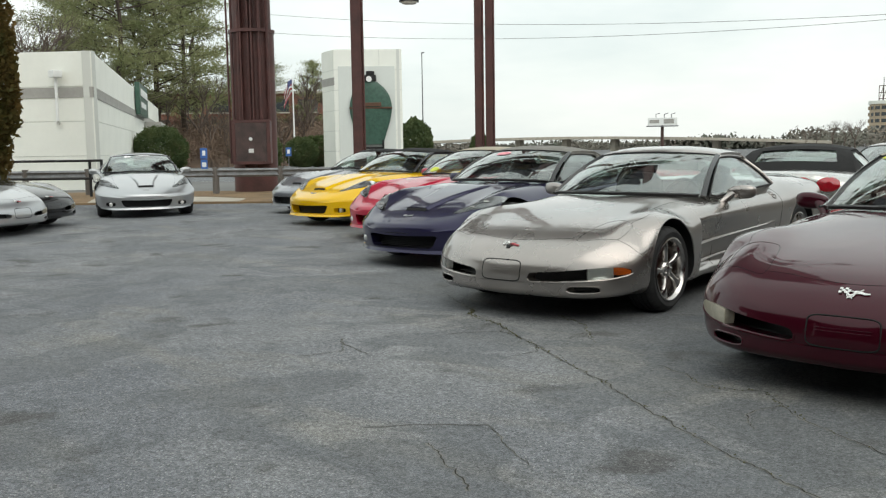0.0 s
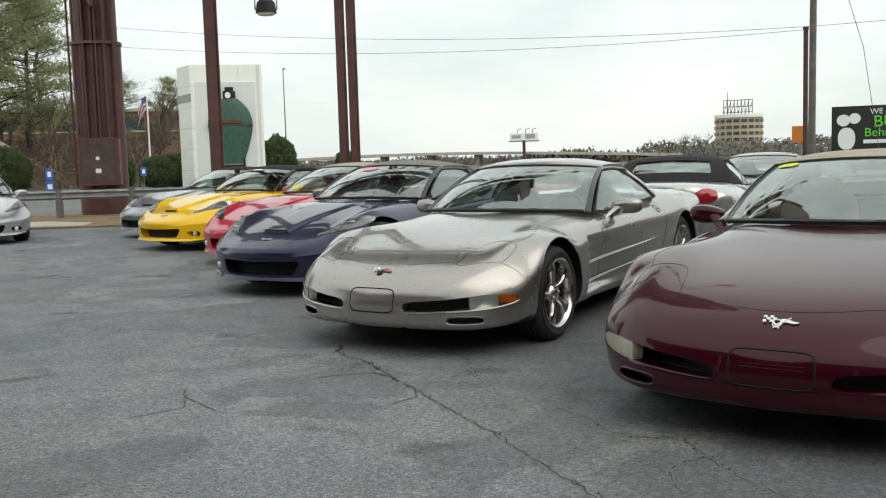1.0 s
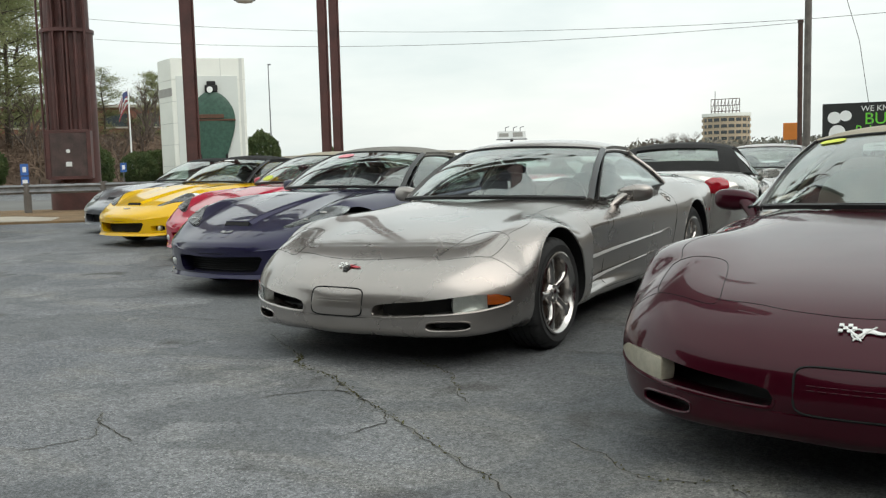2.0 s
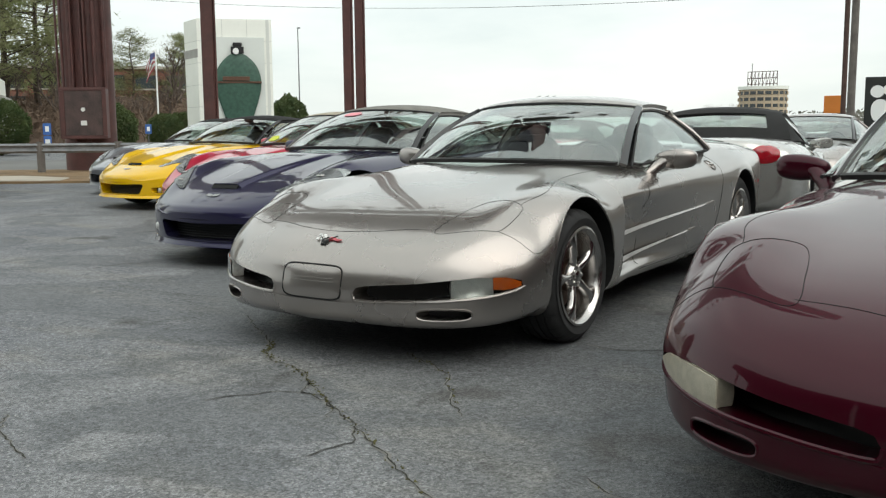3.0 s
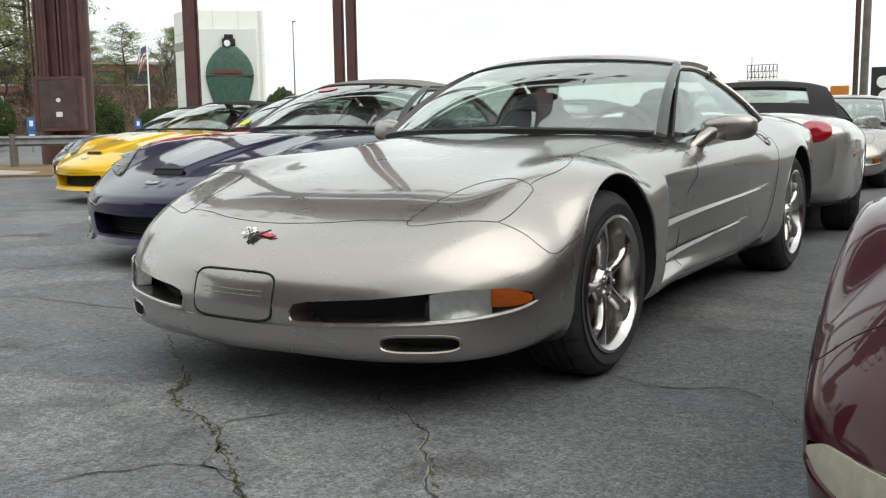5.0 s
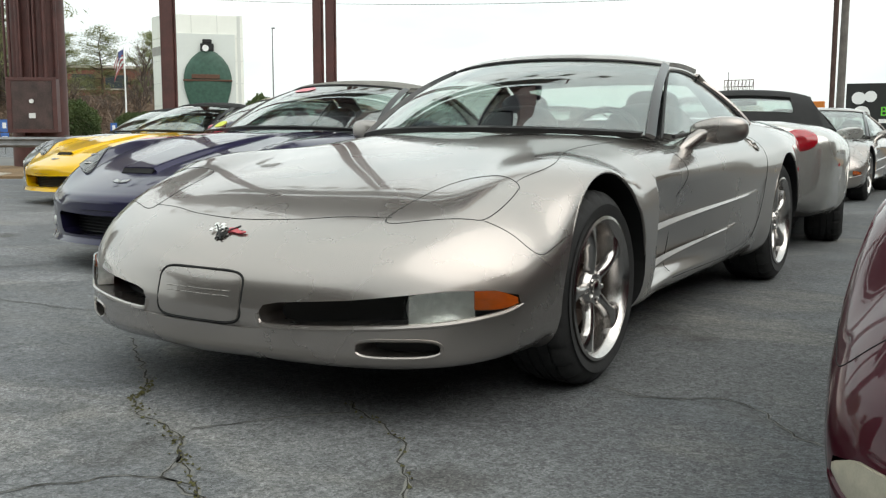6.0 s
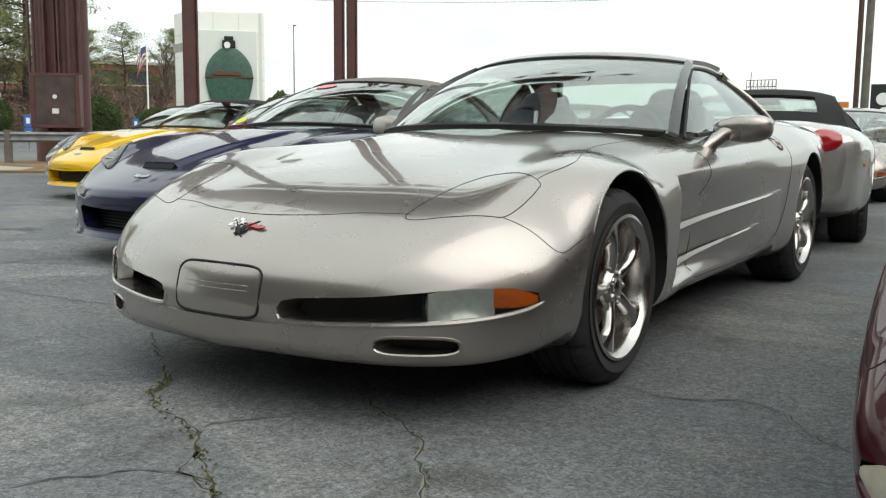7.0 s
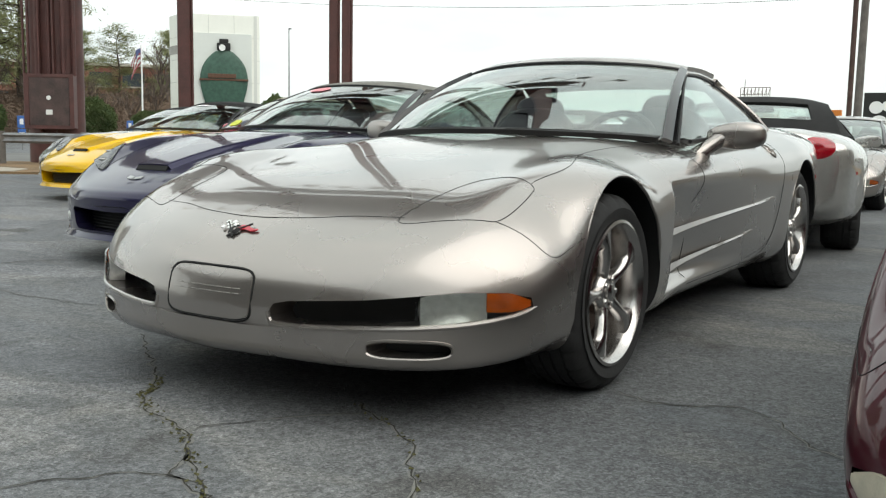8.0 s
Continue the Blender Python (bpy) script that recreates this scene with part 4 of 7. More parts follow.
def rounded_block(lo, hi, power=4.0, segments=14):
    """A soft cushion between two corners."""
    bm = bmesh.new()
    bmesh.ops.create_uvsphere(bm, u_segments=segments * 2, v_segments=segments, radius=1.0)
    c, h = (Vector(lo) + Vector(hi)) / 2, (Vector(hi) - Vector(lo)) / 2
    for v in bm.verts:
        n = sum(abs(q) ** power for q in v.co) ** (1 / power)
        v.co = Vector((c[i] + h[i] * v.co[i] / n for i in range(3)))
    return bm


KIT = {}  # meshes by kind and part name, shared by all cars of a kind


def kit(kind, name, make, sharp=38.0):
    if (kind, name) not in KIT:
        made = make()
        me = to_mesh(name, made, sharp) if isinstance(made, bmesh.types.BMesh) else made
        if not me.materials:
            me.materials.append(None)
        KIT[kind, name] = me
    return KIT[kind, name]


def fit_part(name, me, mats, parent, label="", m=None):
    ob = new(name, me)
    ob.parent = parent
    if m is not None:
        ob.matrix_local = m
    for slot, mat in zip(ob.material_slots, mats):
        slot.link, slot.material = "OBJECT", MAT[mat]
    if label:
        tagged(ob, label)
    return ob


def seam(points, radius=0.0028, closed=False):
    return tube(points, radius, 5, closed=closed)


def mirrored(points):
    return [Vector((-p[0], p[1], p[2])) for p in points]


def trace(curve, n=40, closed=False):
    """A smooth line (Catmull-Rom) through 2D points."""
    pts = [Vector(p) for p in curve]
    out, count = [], len(pts) if closed else len(pts) - 1
    for i in range(count):
        if closed:
            p0, p1, p2, p3 = (pts[(i + k) % len(pts)] for k in (-1, 0, 1, 2))
        else:
            p0, p1, p2, p3 = pts[max(i - 1, 0)], pts[i], pts[i + 1], pts[min(i + 2, len(pts) - 1)]
        steps = max(2, n // count)
        for k in range(steps):
            t = k / steps
            out.append(0.5 * ((2 * p1) + (p2 - p0) * t + (2 * p0 - 5 * p1 + 4 * p2 - p3) * t * t + (3 * p1 - p0 - 3 * p2 + p3) * t**3))
    if not closed:
        out.append(pts[-1])
    return out


def mirror_head(sign, y=2.12, x=0.93, z=0.838):
    """A swept-back door mirror on a short arm."""
    bm = bmesh.new()
    bmesh.ops.create_uvsphere(bm, u_segments=28, v_segments=16, radius=1.0)
    for v in bm.verts:
        q = v.co.copy()
        n = (abs(q.x) ** 3 + abs(q.y) ** 3 + abs(q.z) ** 3) ** (1 / 3)
        q /= n
        taper = 1 - 0.28 * max(0.0, -q.x)
        v.co = Vector((q.x * 0.118 - 0.014, q.y * 0.055 * taper + 0.02 * q.x, q.z * 0.058 * taper + 0.004 * q.x))
        if v.co.y > 0.04:
            v.co.y = 0.04
    bmesh.ops.transform(bm, matrix=Matrix.Translation((x, y, z)), verts=bm.verts)
    tube([(0.70, y - 0.17, z - 0.17), (0.775, y - 0.105, z - 0.095), (0.815, y - 0.07, z - 0.055), (0.85, y - 0.035, z - 0.022), (0.90, y - 0.005, z)], [0.060, 0.040, 0.032, 0.033, 0.042], 16, bm)
    if sign < 0:
        for v in bm.verts:
            v.co.x = -v.co.x
    return bm


def seat(x):
    bm = rounded_block((x - 0.25, 2.12, 0.36), (x + 0.25, 2.66, 0.56), 3.5)
    back = rounded_block((x - 0.25, -0.08, 0.0), (x + 0.25, 0.09, 0.55), 3.0)
    add_bm(bm, back, Matrix.Translation((0, 2.62, 0.46)) @ Matrix.Rotation(radians(-20), 4, "X"))
    head = rounded_block((x - 0.14, -0.05, 0.0), (x + 0.14, 0.05, 0.17), 3.0, 10)
    add_bm(bm, head, Matrix.Translation((0, 2.80, 0.88)) @ Matrix.Rotation(radians(-16), 4, "X"))
    return bm


def steering_wheel(z=0.76):
    bm = bmesh.new()
    m = Matrix.Translation((0.37, 2.14, z)) @ Matrix.Rotation(radians(68), 4, "X")
    tube([(0.185 * math.cos(a * math.tau / 40), 0.185 * math.sin(a * math.tau / 40), 0) for a in range(40)], 0.016, 8, bm, closed=True)
    for a in (-0.35, math.pi + 0.35, -math.pi / 2):
        tube([(0, 0, -0.02), (0.175 * math.cos(a), 0.175 * math.sin(a), 0)], 0.016, 6, bm)
    tube([(0, 0, 0), (0, 0, -0.3)], 0.03, 8, bm)
    bmesh.ops.transform(bm, matrix=m, verts=bm.verts)
    return bm


def sports_car(kind, style, label, paint, m, roof="paint", leather="seat", wheel_finish="chrome", group="row of parked sports cars", emblem=("sign_white", "badge_red"), stickers=(), black_plate=False):
    """A low two-seater. kind: older or newer model; style: coupe or open (folding cloth roof)."""
    car = thing("sports_car", label, "car", m, group)
    shape, cabin = (OLDER if kind == "older" else NEWER), CABIN[f"{kind}_{style}"]
    top_mat = paint if roof == "paint" else roof
    key = f"{kind}_{style}"
    body = fit_part("body", kit(kind, "body", older_body if kind == "older" else newer_body), (paint, "black"), car)
    # glass
    pane = fit_part("windscreen", kit(key, "windscreen", lambda: sheet(spread(cabin.screen, -0.966, 0.966, 0.015, 0.98), 24, 10, -0.005), 60), ("glass",), car, "tinted curved windscreen")
    pane.visible_shadow = False
    for s in (1, -1):
        pane = fit_part("side_window", kit(key, f"side_window{s}", lambda: sheet(lambda u, v: cabin.side(0.03 + 0.94 * u, 0.02 + 0.95 * v, s), 22, 8, 0.004 * s), 60), ("glass",), car)
        pane.visible_shadow = False
        fit_part("pillar", kit(key, f"pillar{s}", lambda: sheet(lambda u, v: cabin.screen(s * (0.968 + 0.034 * u), v) + Vector((0, 0.010 * u, 0.004 - 0.010 * u * u)), 4, 14, -0.018 * s), 60), ("black_paint",), car)
        fit_part("window_seal", kit(key, f"window_seal{s}", lambda: tube([cabin.side(u / 30, 1.0, s) for u in range(31)] + [cabin.side(1.0, 1 - q / 6, s) for q in range(1, 7)], 0.0075, 8)), ("black",), car)
        fit_part("roof_rail", kit(key, f"roof_rail{s}", lambda: tube([cabin.roof(s * 1.0, q / 16).lerp(cabin.side(0.45 + 0.55 * q / 16, 1.0, s), 0.45) for q in range(17)], 0.010, 10)), (top_mat,), car)
        fit_part("belt_seal", kit(key, f"belt_seal{s}", lambda: tube([cabin.side(u / 20, 0.0, s) for u in range(21)], 0.009, 6)), ("black",), car)
        fit_part("quarter_panel", kit(key, f"quarter{s}", lambda: sheet(lambda u, v: cabin.quarter(u, v, s), 10, 12, 0.02 * s), 60), (top_mat,), car)
    fit_part("roof", kit(key, "roof", lambda: sheet(spread(cabin.roof, -1.005, 1.005), 40, 14, -0.022), 60), (top_mat,), car, "" if roof == "paint" else "folding cloth roof, closed")
    fit_part("roof_seal", kit(key, "roof_seal", lambda: tube([cabin.screen(-1 + 2 * q / 30, 1.0) + Vector((0, -0.004, 0.006)) for q in range(31)], 0.008, 8)), ("black",), car)
    if style == "coupe":
        pane = fit_part("rear_window", kit(key, "rear_window", lambda: sheet(spread(cabin.back, -0.97, 0.97), 20, 10, -0.005), 60), ("glass",), car)
        pane.visible_shadow = False
        inward = Vector((0, -0.01, -0.02))
        fit_part("headliner", kit(key, "headliner", lambda: sheet(lambda u, v: cabin.roof(-0.97 + 1.94 * u, v) + Vector((0, 0, -0.03)), 20, 8, -0.008), 60), ("liner",), car, "grey cloth headliner")
        for n, (k0, k1, v0, v1) in enumerate(((-0.98, 0.98, 0.0, 0.30), (-0.98, -0.80, 0.30, 0.95), (0.80, 0.98, 0.30, 0.95))):
            fit_part("window_border", kit(key, f"border{n}", lambda: sheet(lambda u, v: cabin.back(k0 + (k1 - k0) * u, v0 + (v1 - v0) * v) + inward, 12, 4, -0.006), 60), ("liner",), car)
        for s in (1, -1):
            fit_part("door_pillar", kit(key, f"door_pillar{s}", lambda: tube([cabin.side(1.0, q / 8, s) + Vector((0.004 * s, 0.022, 0.004)) for q in range(9)], 0.017, 8)), (paint,), car)
    else:
        fit_part("rear_cloth", kit(key, "rear_cloth", lambda: cloth_back(cabin), 60), (top_mat,), car)
        pane = fit_part("rear_window", kit(key, "rear_window", lambda: sheet(spread(cabin.back, -0.72, 0.72, 0.2, 0.72), 20, 8, -0.004), 60), ("glass",), car, "wide flexible rear window")
        pane.visible_shadow = False
    fit_part("cowl", kit(key, "cowl", lambda: sheet(lambda u, v: cabin.edge(cabin.b, -0.95 + 1.9 * u) + Vector((0, -0.008 + 0.036 * v, -0.004 + 0.008 * v)), 30, 3, -0.02), 60), ("black",), car)
    for wx in (-0.42, 0.22):
        fit_part("wiper", kit(key, f"wiper{wx}", lambda: tube([cabin.screen(wx + 0.45 * q / 8, 0.012 + 0.016 * math.sin(q / 8 * 2.4)) + Vector((0, -0.010, 0.008)) for q in range(9)], [0.009, 0.008, 0.006, 0.005, 0.004, 0.004, 0.003, 0.003, 0.003], 6)), ("black",), car)
    # cabin inside
    fit_part("dashboard", kit(key, "dashboard", lambda: rounded_block((-0.62, 1.66, 0.52), (0.62, 2.06, cabin.b[2] + 0.0), 5.0)), ("seat",), car)
    for sx in (0.37, -0.37):
        fit_part("seat", kit(key, f"seat{sx}", lambda: seat(sx)), (leather,), car)
    fit_part("steering_wheel", kit(key, "steering_wheel", steering_wheel), ("black",), car)
    fit_part("bulkhead", kit(key, "bulkhead", lambda: boxes(((-0.62, 2.98, 0.42), (0.62, 3.11, 0.90)), bevel=0.02)), ("seat",), car)
    fit_part("inside_mirror", kit(key, "inside_mirror", lambda: rounded_block((-0.11, 2.24, 1.095), (0.11, 2.27, 1.145), 4.0, 8)), ("black",), car)
    # wheels
    for n, (hy, hz) in enumerate(HUB[kind]):
        r, w, rim = ((hz, 0.245, 0.229), (hz, 0.275, 0.238))[n]
        if kind == "newer":
            w, rim = w + 0.02, rim + 0.012
        parts = None
        for s in (1, -1):
            if parts is None and (kind, f"wheel{n}") not in KIT:
                parts = wheel_meshes(r, w, rim)
                for pn, bm in parts.items():
                    kit(kind, f"{pn}{n}", lambda: bm, 40)
            out = 0.846 if kind == "older" else 0.865
            at = Matrix.Translation((s * (out if n == 0 else out + (-0.008 if kind == "older" else 0.018)), hy, hz)) @ (Matrix.Identity(4) if s > 0 else Matrix.Rotation(math.pi, 4, "Z"))
            wheel = fit_part("wheel", KIT[kind, f"wheel{n}"], (wheel_finish,), car, "polished five-spoke alloy wheel" if wheel_finish == "chrome" else "", at)
            fit_part("tyre", KIT[kind, f"tyre{n}"], ("rubber",), wheel)
            fit_part("hub", KIT[kind, f"hub{n}"], (wheel_finish,), wheel)
            for q in range(5):
                fit_part("spoke", KIT[kind, f"spoke{n}"], (wheel_finish,), wheel, "", Matrix.Rotation(q * math.tau / 5 + math.pi / 2, 4, "X"))
                fit_part("lug_nut", KIT[kind, f"lug_nut{n}"], (wheel_finish,), wheel, "", Matrix.Rotation(q * math.tau / 5 + math.pi / 2 + 0.63, 4, "X") @ Matrix.Translation((0.013, 0, 0.043)))
            fit_part("hub_cap", KIT[kind, f"hub_cap{n}"], (wheel_finish,), wheel)
            fit_part("brake_disc", KIT[kind, f"brake_disc{n}"], ("disc",), wheel)
    for s in (1, -1):
        fit_part("door_mirror", kit(kind, f"door_mirror{s}", lambda: mirror_head(s, z=0.838 if kind == "older" else 0.87)), (paint,), car)
    fit_part("underbody", kit(kind, "underbody", lambda: boxes(((-0.55, 0.35, 0.13), (0.55, 4.1, 0.25)), bevel=0.02)), ("black",), car)
    for k0, k1, v0, v1, mat, note in stickers:
        sticker(car, key, cabin, k0, k1, v0, v1, mat, note)
    (older_details if kind == "older" else newer_details)(car, paint, shape, emblem, black_plate)
    return car


def sticker(car, key, cabin, k0, k1, v0, v1, mat, label):
    """A paper sticker behind the windscreen's upper or lower edge."""
    fit_part("sticker", kit(key, f"sticker{k0}{v0}", lambda: sheet(lambda u, v: cabin.screen(k0 + (k1 - k0) * (0.5 + (u - 0.5) * (0.35 + 0.65 * math.sin(math.pi * (0.12 + 0.76 * v)))), v0 + (v1 - v0) * v) + Vector((0, -0.006, 0.01)), 10, 6, 0.001)), (mat,), car, label)


def cloth_back(cabin):
    """The rear slope of a cloth roof: a frame round the window's opening."""
    bm = bmesh.new()
    for k0, k1, v0, v1 in ((-1.0, 1.0, 0.0, 0.2), (-1.0, 1.0, 0.72, 1.0), (-1.0, -0.72, 0.2, 0.72), (0.72, 1.0, 0.2, 0.72)):
        sheet(spread(cabin.back, k0, k1, v0, v1), 16, 6, -0.02, bm)
    return bm


def older_details(car, paint, shape, emblem, black_plate):
    # retracted lamp covers, bonnet and bumper joints
    cover = trace([(0.485, 0.278), (0.60, 0.318), (0.705, 0.378), (0.738, 0.41), (0.752, 0.48), (0.75, 0.575), (0.73, 0.618), (0.62, 0.648), (0.555, 0.632), (0.52, 0.56), (0.495, 0.42)], 77, closed=True)
    bonnet = trace([(-0.49, 0.30), (-0.35, 0.262), (-0.2, 0.215), (0.0, 0.192), (0.2, 0.215), (0.35, 0.262), (0.49, 0.30)], 42)
    fender = trace([(0.725, 0.622), (0.712, 0.75), (0.695, 0.92), (0.62, 1.30), (0.64, 1.62)], 30)
    corner = trace([(0.735, 0.40), (0.80, 0.43), (0.86, 0.455), (0.884, 0.49), (0.893, 0.55), (0.898, 0.62)], 20)
    for s in (1, -1):
        fit_part("lamp_cover_joint", kit("older", f"cover{s}", lambda: seam([shape.on_top(s * p.x, p.y) for p in cover], 0.0014, closed=True)), ("gap",), car)
        fit_part("bonnet_joint", kit("older", f"fender{s}", lambda: seam([shape.on_top(s * p.x, p.y) for p in fender], 0.0011)), ("gap",), car)
        fit_part("bumper_joint", kit("older", f"corner{s}", lambda: seam([shape.on_top(s * p.x, p.y) for p in corner], 0.0012)), ("gap",), car)
        door = trace([(1.80, 0.775), (1.785, 0.68), (1.77, 0.58), (1.765, 0.45), (1.765, 0.27)], 30)
        fit_part("door_joint", kit("older", f"door{s}", lambda: seam([shape.on_side(p.x, p.y, 0, s) for p in door], 0.0015)), ("gap",), car)
        rear = trace([(3.07, 0.83), (3.07, 0.70), (3.01, 0.50), (2.95, 0.35), (2.82, 0.275), (2.5, 0.25), (1.73, 0.25)], 40)
        fit_part("door_joint", kit("older", f"door_rear{s}", lambda: seam([shape.on_side(p.x, p.y, 0, s) for p in rear], 0.0015)), ("gap",), car)
        # fins across the scooped vent behind the front wheel
        for n, (z0, z1, y0, y1, h) in enumerate(((0.462, 0.545, 1.47, 2.88, 0.0065), (0.318, 0.40, 1.49, 2.60, 0.005))):
            fit_part("vent_fin", kit("older", f"fin{s}{n}", lambda: sheet(lambda u, v: shape.on_side(y0 + (y1 - y0) * u, z0 + (z1 - z0) * u + h * (v - 0.5) * 2 * (1 - 0.5 * u), 0.030 * (1 - u) * (1 - v) + 0.006 * (1 - u) + 0.003, s), 30, 3, 0.012 * s)), (paint,), car)
        # turn and fog lamp in the bumper's mouth
        lamp = lambda x, z, d: Vector((s * x, shape.on_front(x, 0.335).y + d, z))
        lo, hi = keyed((0.63, 0.304), (0.655, 0.304), (0.75, 0.316), (0.83, 0.333), (0.866, 0.356)), keyed((0.63, 0.376), (0.66, 0.386), (0.75, 0.394), (0.82, 0.393), (0.866, 0.368))
        fit_part("fog_lamp", kit("older", f"fog{s}", lambda: sheet(lambda u, v: lamp(0.64 + 0.140 * u, lo(0.64 + 0.140 * u) * (1 - v) + hi(0.64 + 0.140 * u) * v, 0.014 + 0.012 * math.sin(math.pi * v) * math.sin(math.pi * u)), 14, 8, 0.05 * s)), ("reflector" if paint == "pewter" else "hazy_lamp",), car, "clear fog lamp" if paint == "pewter" else "hazy yellowed fog lamp")
        fit_part("lamp_glass", kit("older", f"lens{s}", lambda: sheet(lambda u, v: lamp(0.637 + 0.228 * u, lo(0.637 + 0.228 * u) * (1 - v) + hi(0.637 + 0.228 * u) * v, -0.004 * math.sin(math.pi * v)), 24, 6, 0.006 * s)), ("lens" if paint == "pewter" else "hazy_lamp",), car)
        fit_part("turn_lamp", kit("older", f"turn{s}", lambda: sheet(lambda u, v: lamp(0.782 + 0.080 * u, (lo(0.782 + 0.080 * u) + 0.022 * (1 - u)) * (1 - v) + hi(0.782 + 0.080 * u) * v, 0.006), 10, 4, 0.04 * s)), ("amber" if paint == "pewter" else "hazy_lamp",), car, "amber turn lamp" if paint == "pewter" else "clear turn lamp")
        rim = trace([(0.224, 0.318), (0.228, 0.298), (0.25, 0.285), (0.36, 0.285), (0.5, 0.292), (0.72, 0.306), (0.83, 0.328), (0.872, 0.352)], 42)
        fit_part("mouth_lip", kit("older", f"lip{s}", lambda: tube([shape.on_front(s * p.x, p.y, -0.004) for p in rim], [0.0085] * (len(rim) - 5) + [0.0078, 0.0068, 0.0055, 0.004, 0.002], 8)), (paint,), car)
        ring = superellipse(36, 0.103, 0.026, 3.2, 0.615, 0.238)
        fit_part("duct_lip", kit("older", f"duct{s}", lambda: tube([shape.on_front(s * x, z, -0.003) for x, z in ring], 0.0055, 6, closed=True)), (paint,), car)
        for n, (ay, az, ar, up) in enumerate(ARCH):
            edge = [(ay - ar * math.cos(q * math.pi / 40), az + up * ar * math.sin(q * math.pi / 40)) for q in range(5, 39)]
            fit_part("arch_lip", kit("older", f"arch{s}{n}", lambda: tube([shape.on_side(a, b, -0.004, s) for a, b in edge], [0.001, 0.003] + [0.0055] * 30 + [0.003, 0.001], 8)), (paint,), car)
        # tail lamps and side markers
        for x, w in ((0.575, 0.118), (0.31, 0.105)):
            fit_part("tail_lamp", kit("older", f"tail{s}{x}", lambda: tail_lamp(shape, s * x, 0.785, w, 0.078)), ("redlens",), car, "oval red tail lamp")
        fit_part("side_marker", kit("older", f"marker{s}", lambda: marker(shape, s, 4.18, 0.60)), ("redlens",), car)
        fit_part("door_handle", kit("older", f"handle{s}", lambda: handle(shape, s, 2.965, 0.772)), (paint,), car)
    fit_part("bonnet_joint", kit("older", "bonnet", lambda: seam([shape.on_top(p.x, p.y) for p in bonnet], 0.0013)), ("gap",), car)
    plate = superellipse(40, 0.168, 0.074, 6.0, 0.0, 0.354)
    fit_part("plate_joint", kit("older", "plate_joint", lambda: seam([shape.on_front(x, z, -0.001) for x, z in plate], 0.0042, True)), ("gap",), car)
    fit_part("plate_cover", kit("older", "plate_cover", lambda: plate_cover(shape)), (paint,), car, "blank number-plate cover")
    fit_part("plate_mark", kit("older", "plate_mark", lambda: plate_bars(shape)), (paint,), car, "embossed bars on the plate cover")
    badge = fit_part("badge", kit("older", "badge", lambda: badge_frame(shape)), ("black" if emblem[1] == "badge_red" else emblem[0],), car, "crossed-flags nose badge")
    fit_part("badge_flag", kit("older", "badge_l", lambda: badge_flag(shape, -1)), (emblem[0],), badge)
    fit_part("badge_flag", kit("older", "badge_r", lambda: badge_flag(shape, 1)), (emblem[1],), badge)
    dam = lambda u, v: Vector((-0.74 + 1.48 * u, 0.43 + 0.17 * (1.48 * u - 0.74) ** 2, (0.115 + 0.07 * abs(2 * u - 1) ** 5) * (1 - v) + 0.225 * v))
    fit_part("air_dam", kit("older", "air_dam", lambda: sheet(dam, 24, 2, 0.02)), ("black",), car, "black rubber air dam under the bumper")
    for z in (0.30, 0.325, 0.35):
        fit_part("bumper_slot", kit("older", f"slot{z}", lambda: boxes(((0.58, 4.39, z), (0.78, 4.47, z + 0.012)))), ("black",), car)


def plate_cover(shape):
    """A slightly domed panel within the joint."""
    bm = bmesh.new()
    rings = []
    for q in (1.0, 0.85, 0.6, 0.3):
        rings.append([bm.verts.new(shape.on_front(x * q, 0.354 + (z - 0.354) * q, 0.002 + 0.003 * (1 - q * q))) for x, z in superellipse(40, 0.163, 0.069, 6.0, 0.0, 0.354)])
    for a, b in zip(rings, rings[1:]):
        for k in range(40):
            bm.faces.new((a[k], a[(k + 1) % 40], b[(k + 1) % 40], b[k]))
    bm.faces.new(rings[-1])
    back = [bm.verts.new(v.co + Vector((0, 0.02, 0))) for v in rings[0]]
    for k in range(40):
        bm.faces.new((rings[0][(k + 1) % 40], rings[0][k], back[k], back[(k + 1) % 40]))
    bm.faces.new(back)
    return bm


def plate_bars(shape):
    """A row of raised bars where unreadable lettering stands."""
    bm = bmesh.new()
    for k in range(8):
        x = -0.115 + k * 0.033
        for dz in (-0.007, 0.007):
            a, b = shape.on_front(x - 0.012, 0.366 + dz, 0.0055), shape.on_front(x + 0.012, 0.366 + dz, 0.0055)
            tube([a, b], 0.0016, 5, bm)
    return bm


def badge_frame(shape):
    bm = bmesh.new()
    for s in (1, -1):
        tube([shape.on_top(0.0, 0.115, 0.006), shape.on_top(s * 0.05, 0.150, 0.008)], 0.003, 5, bm)
        tube([shape.on_top(-s * 0.012, 0.10, 0.004), shape.on_top(s * 0.03, 0.135, 0.008)], 0.0035, 5, bm)
    tube([shape.on_top(0.018 * math.cos(a * math.tau / 20), 0.122 + 0.018 * math.sin(a * math.tau / 20), 0.005) for a in range(20)], 0.0028, 5, bm, True)
    return bm


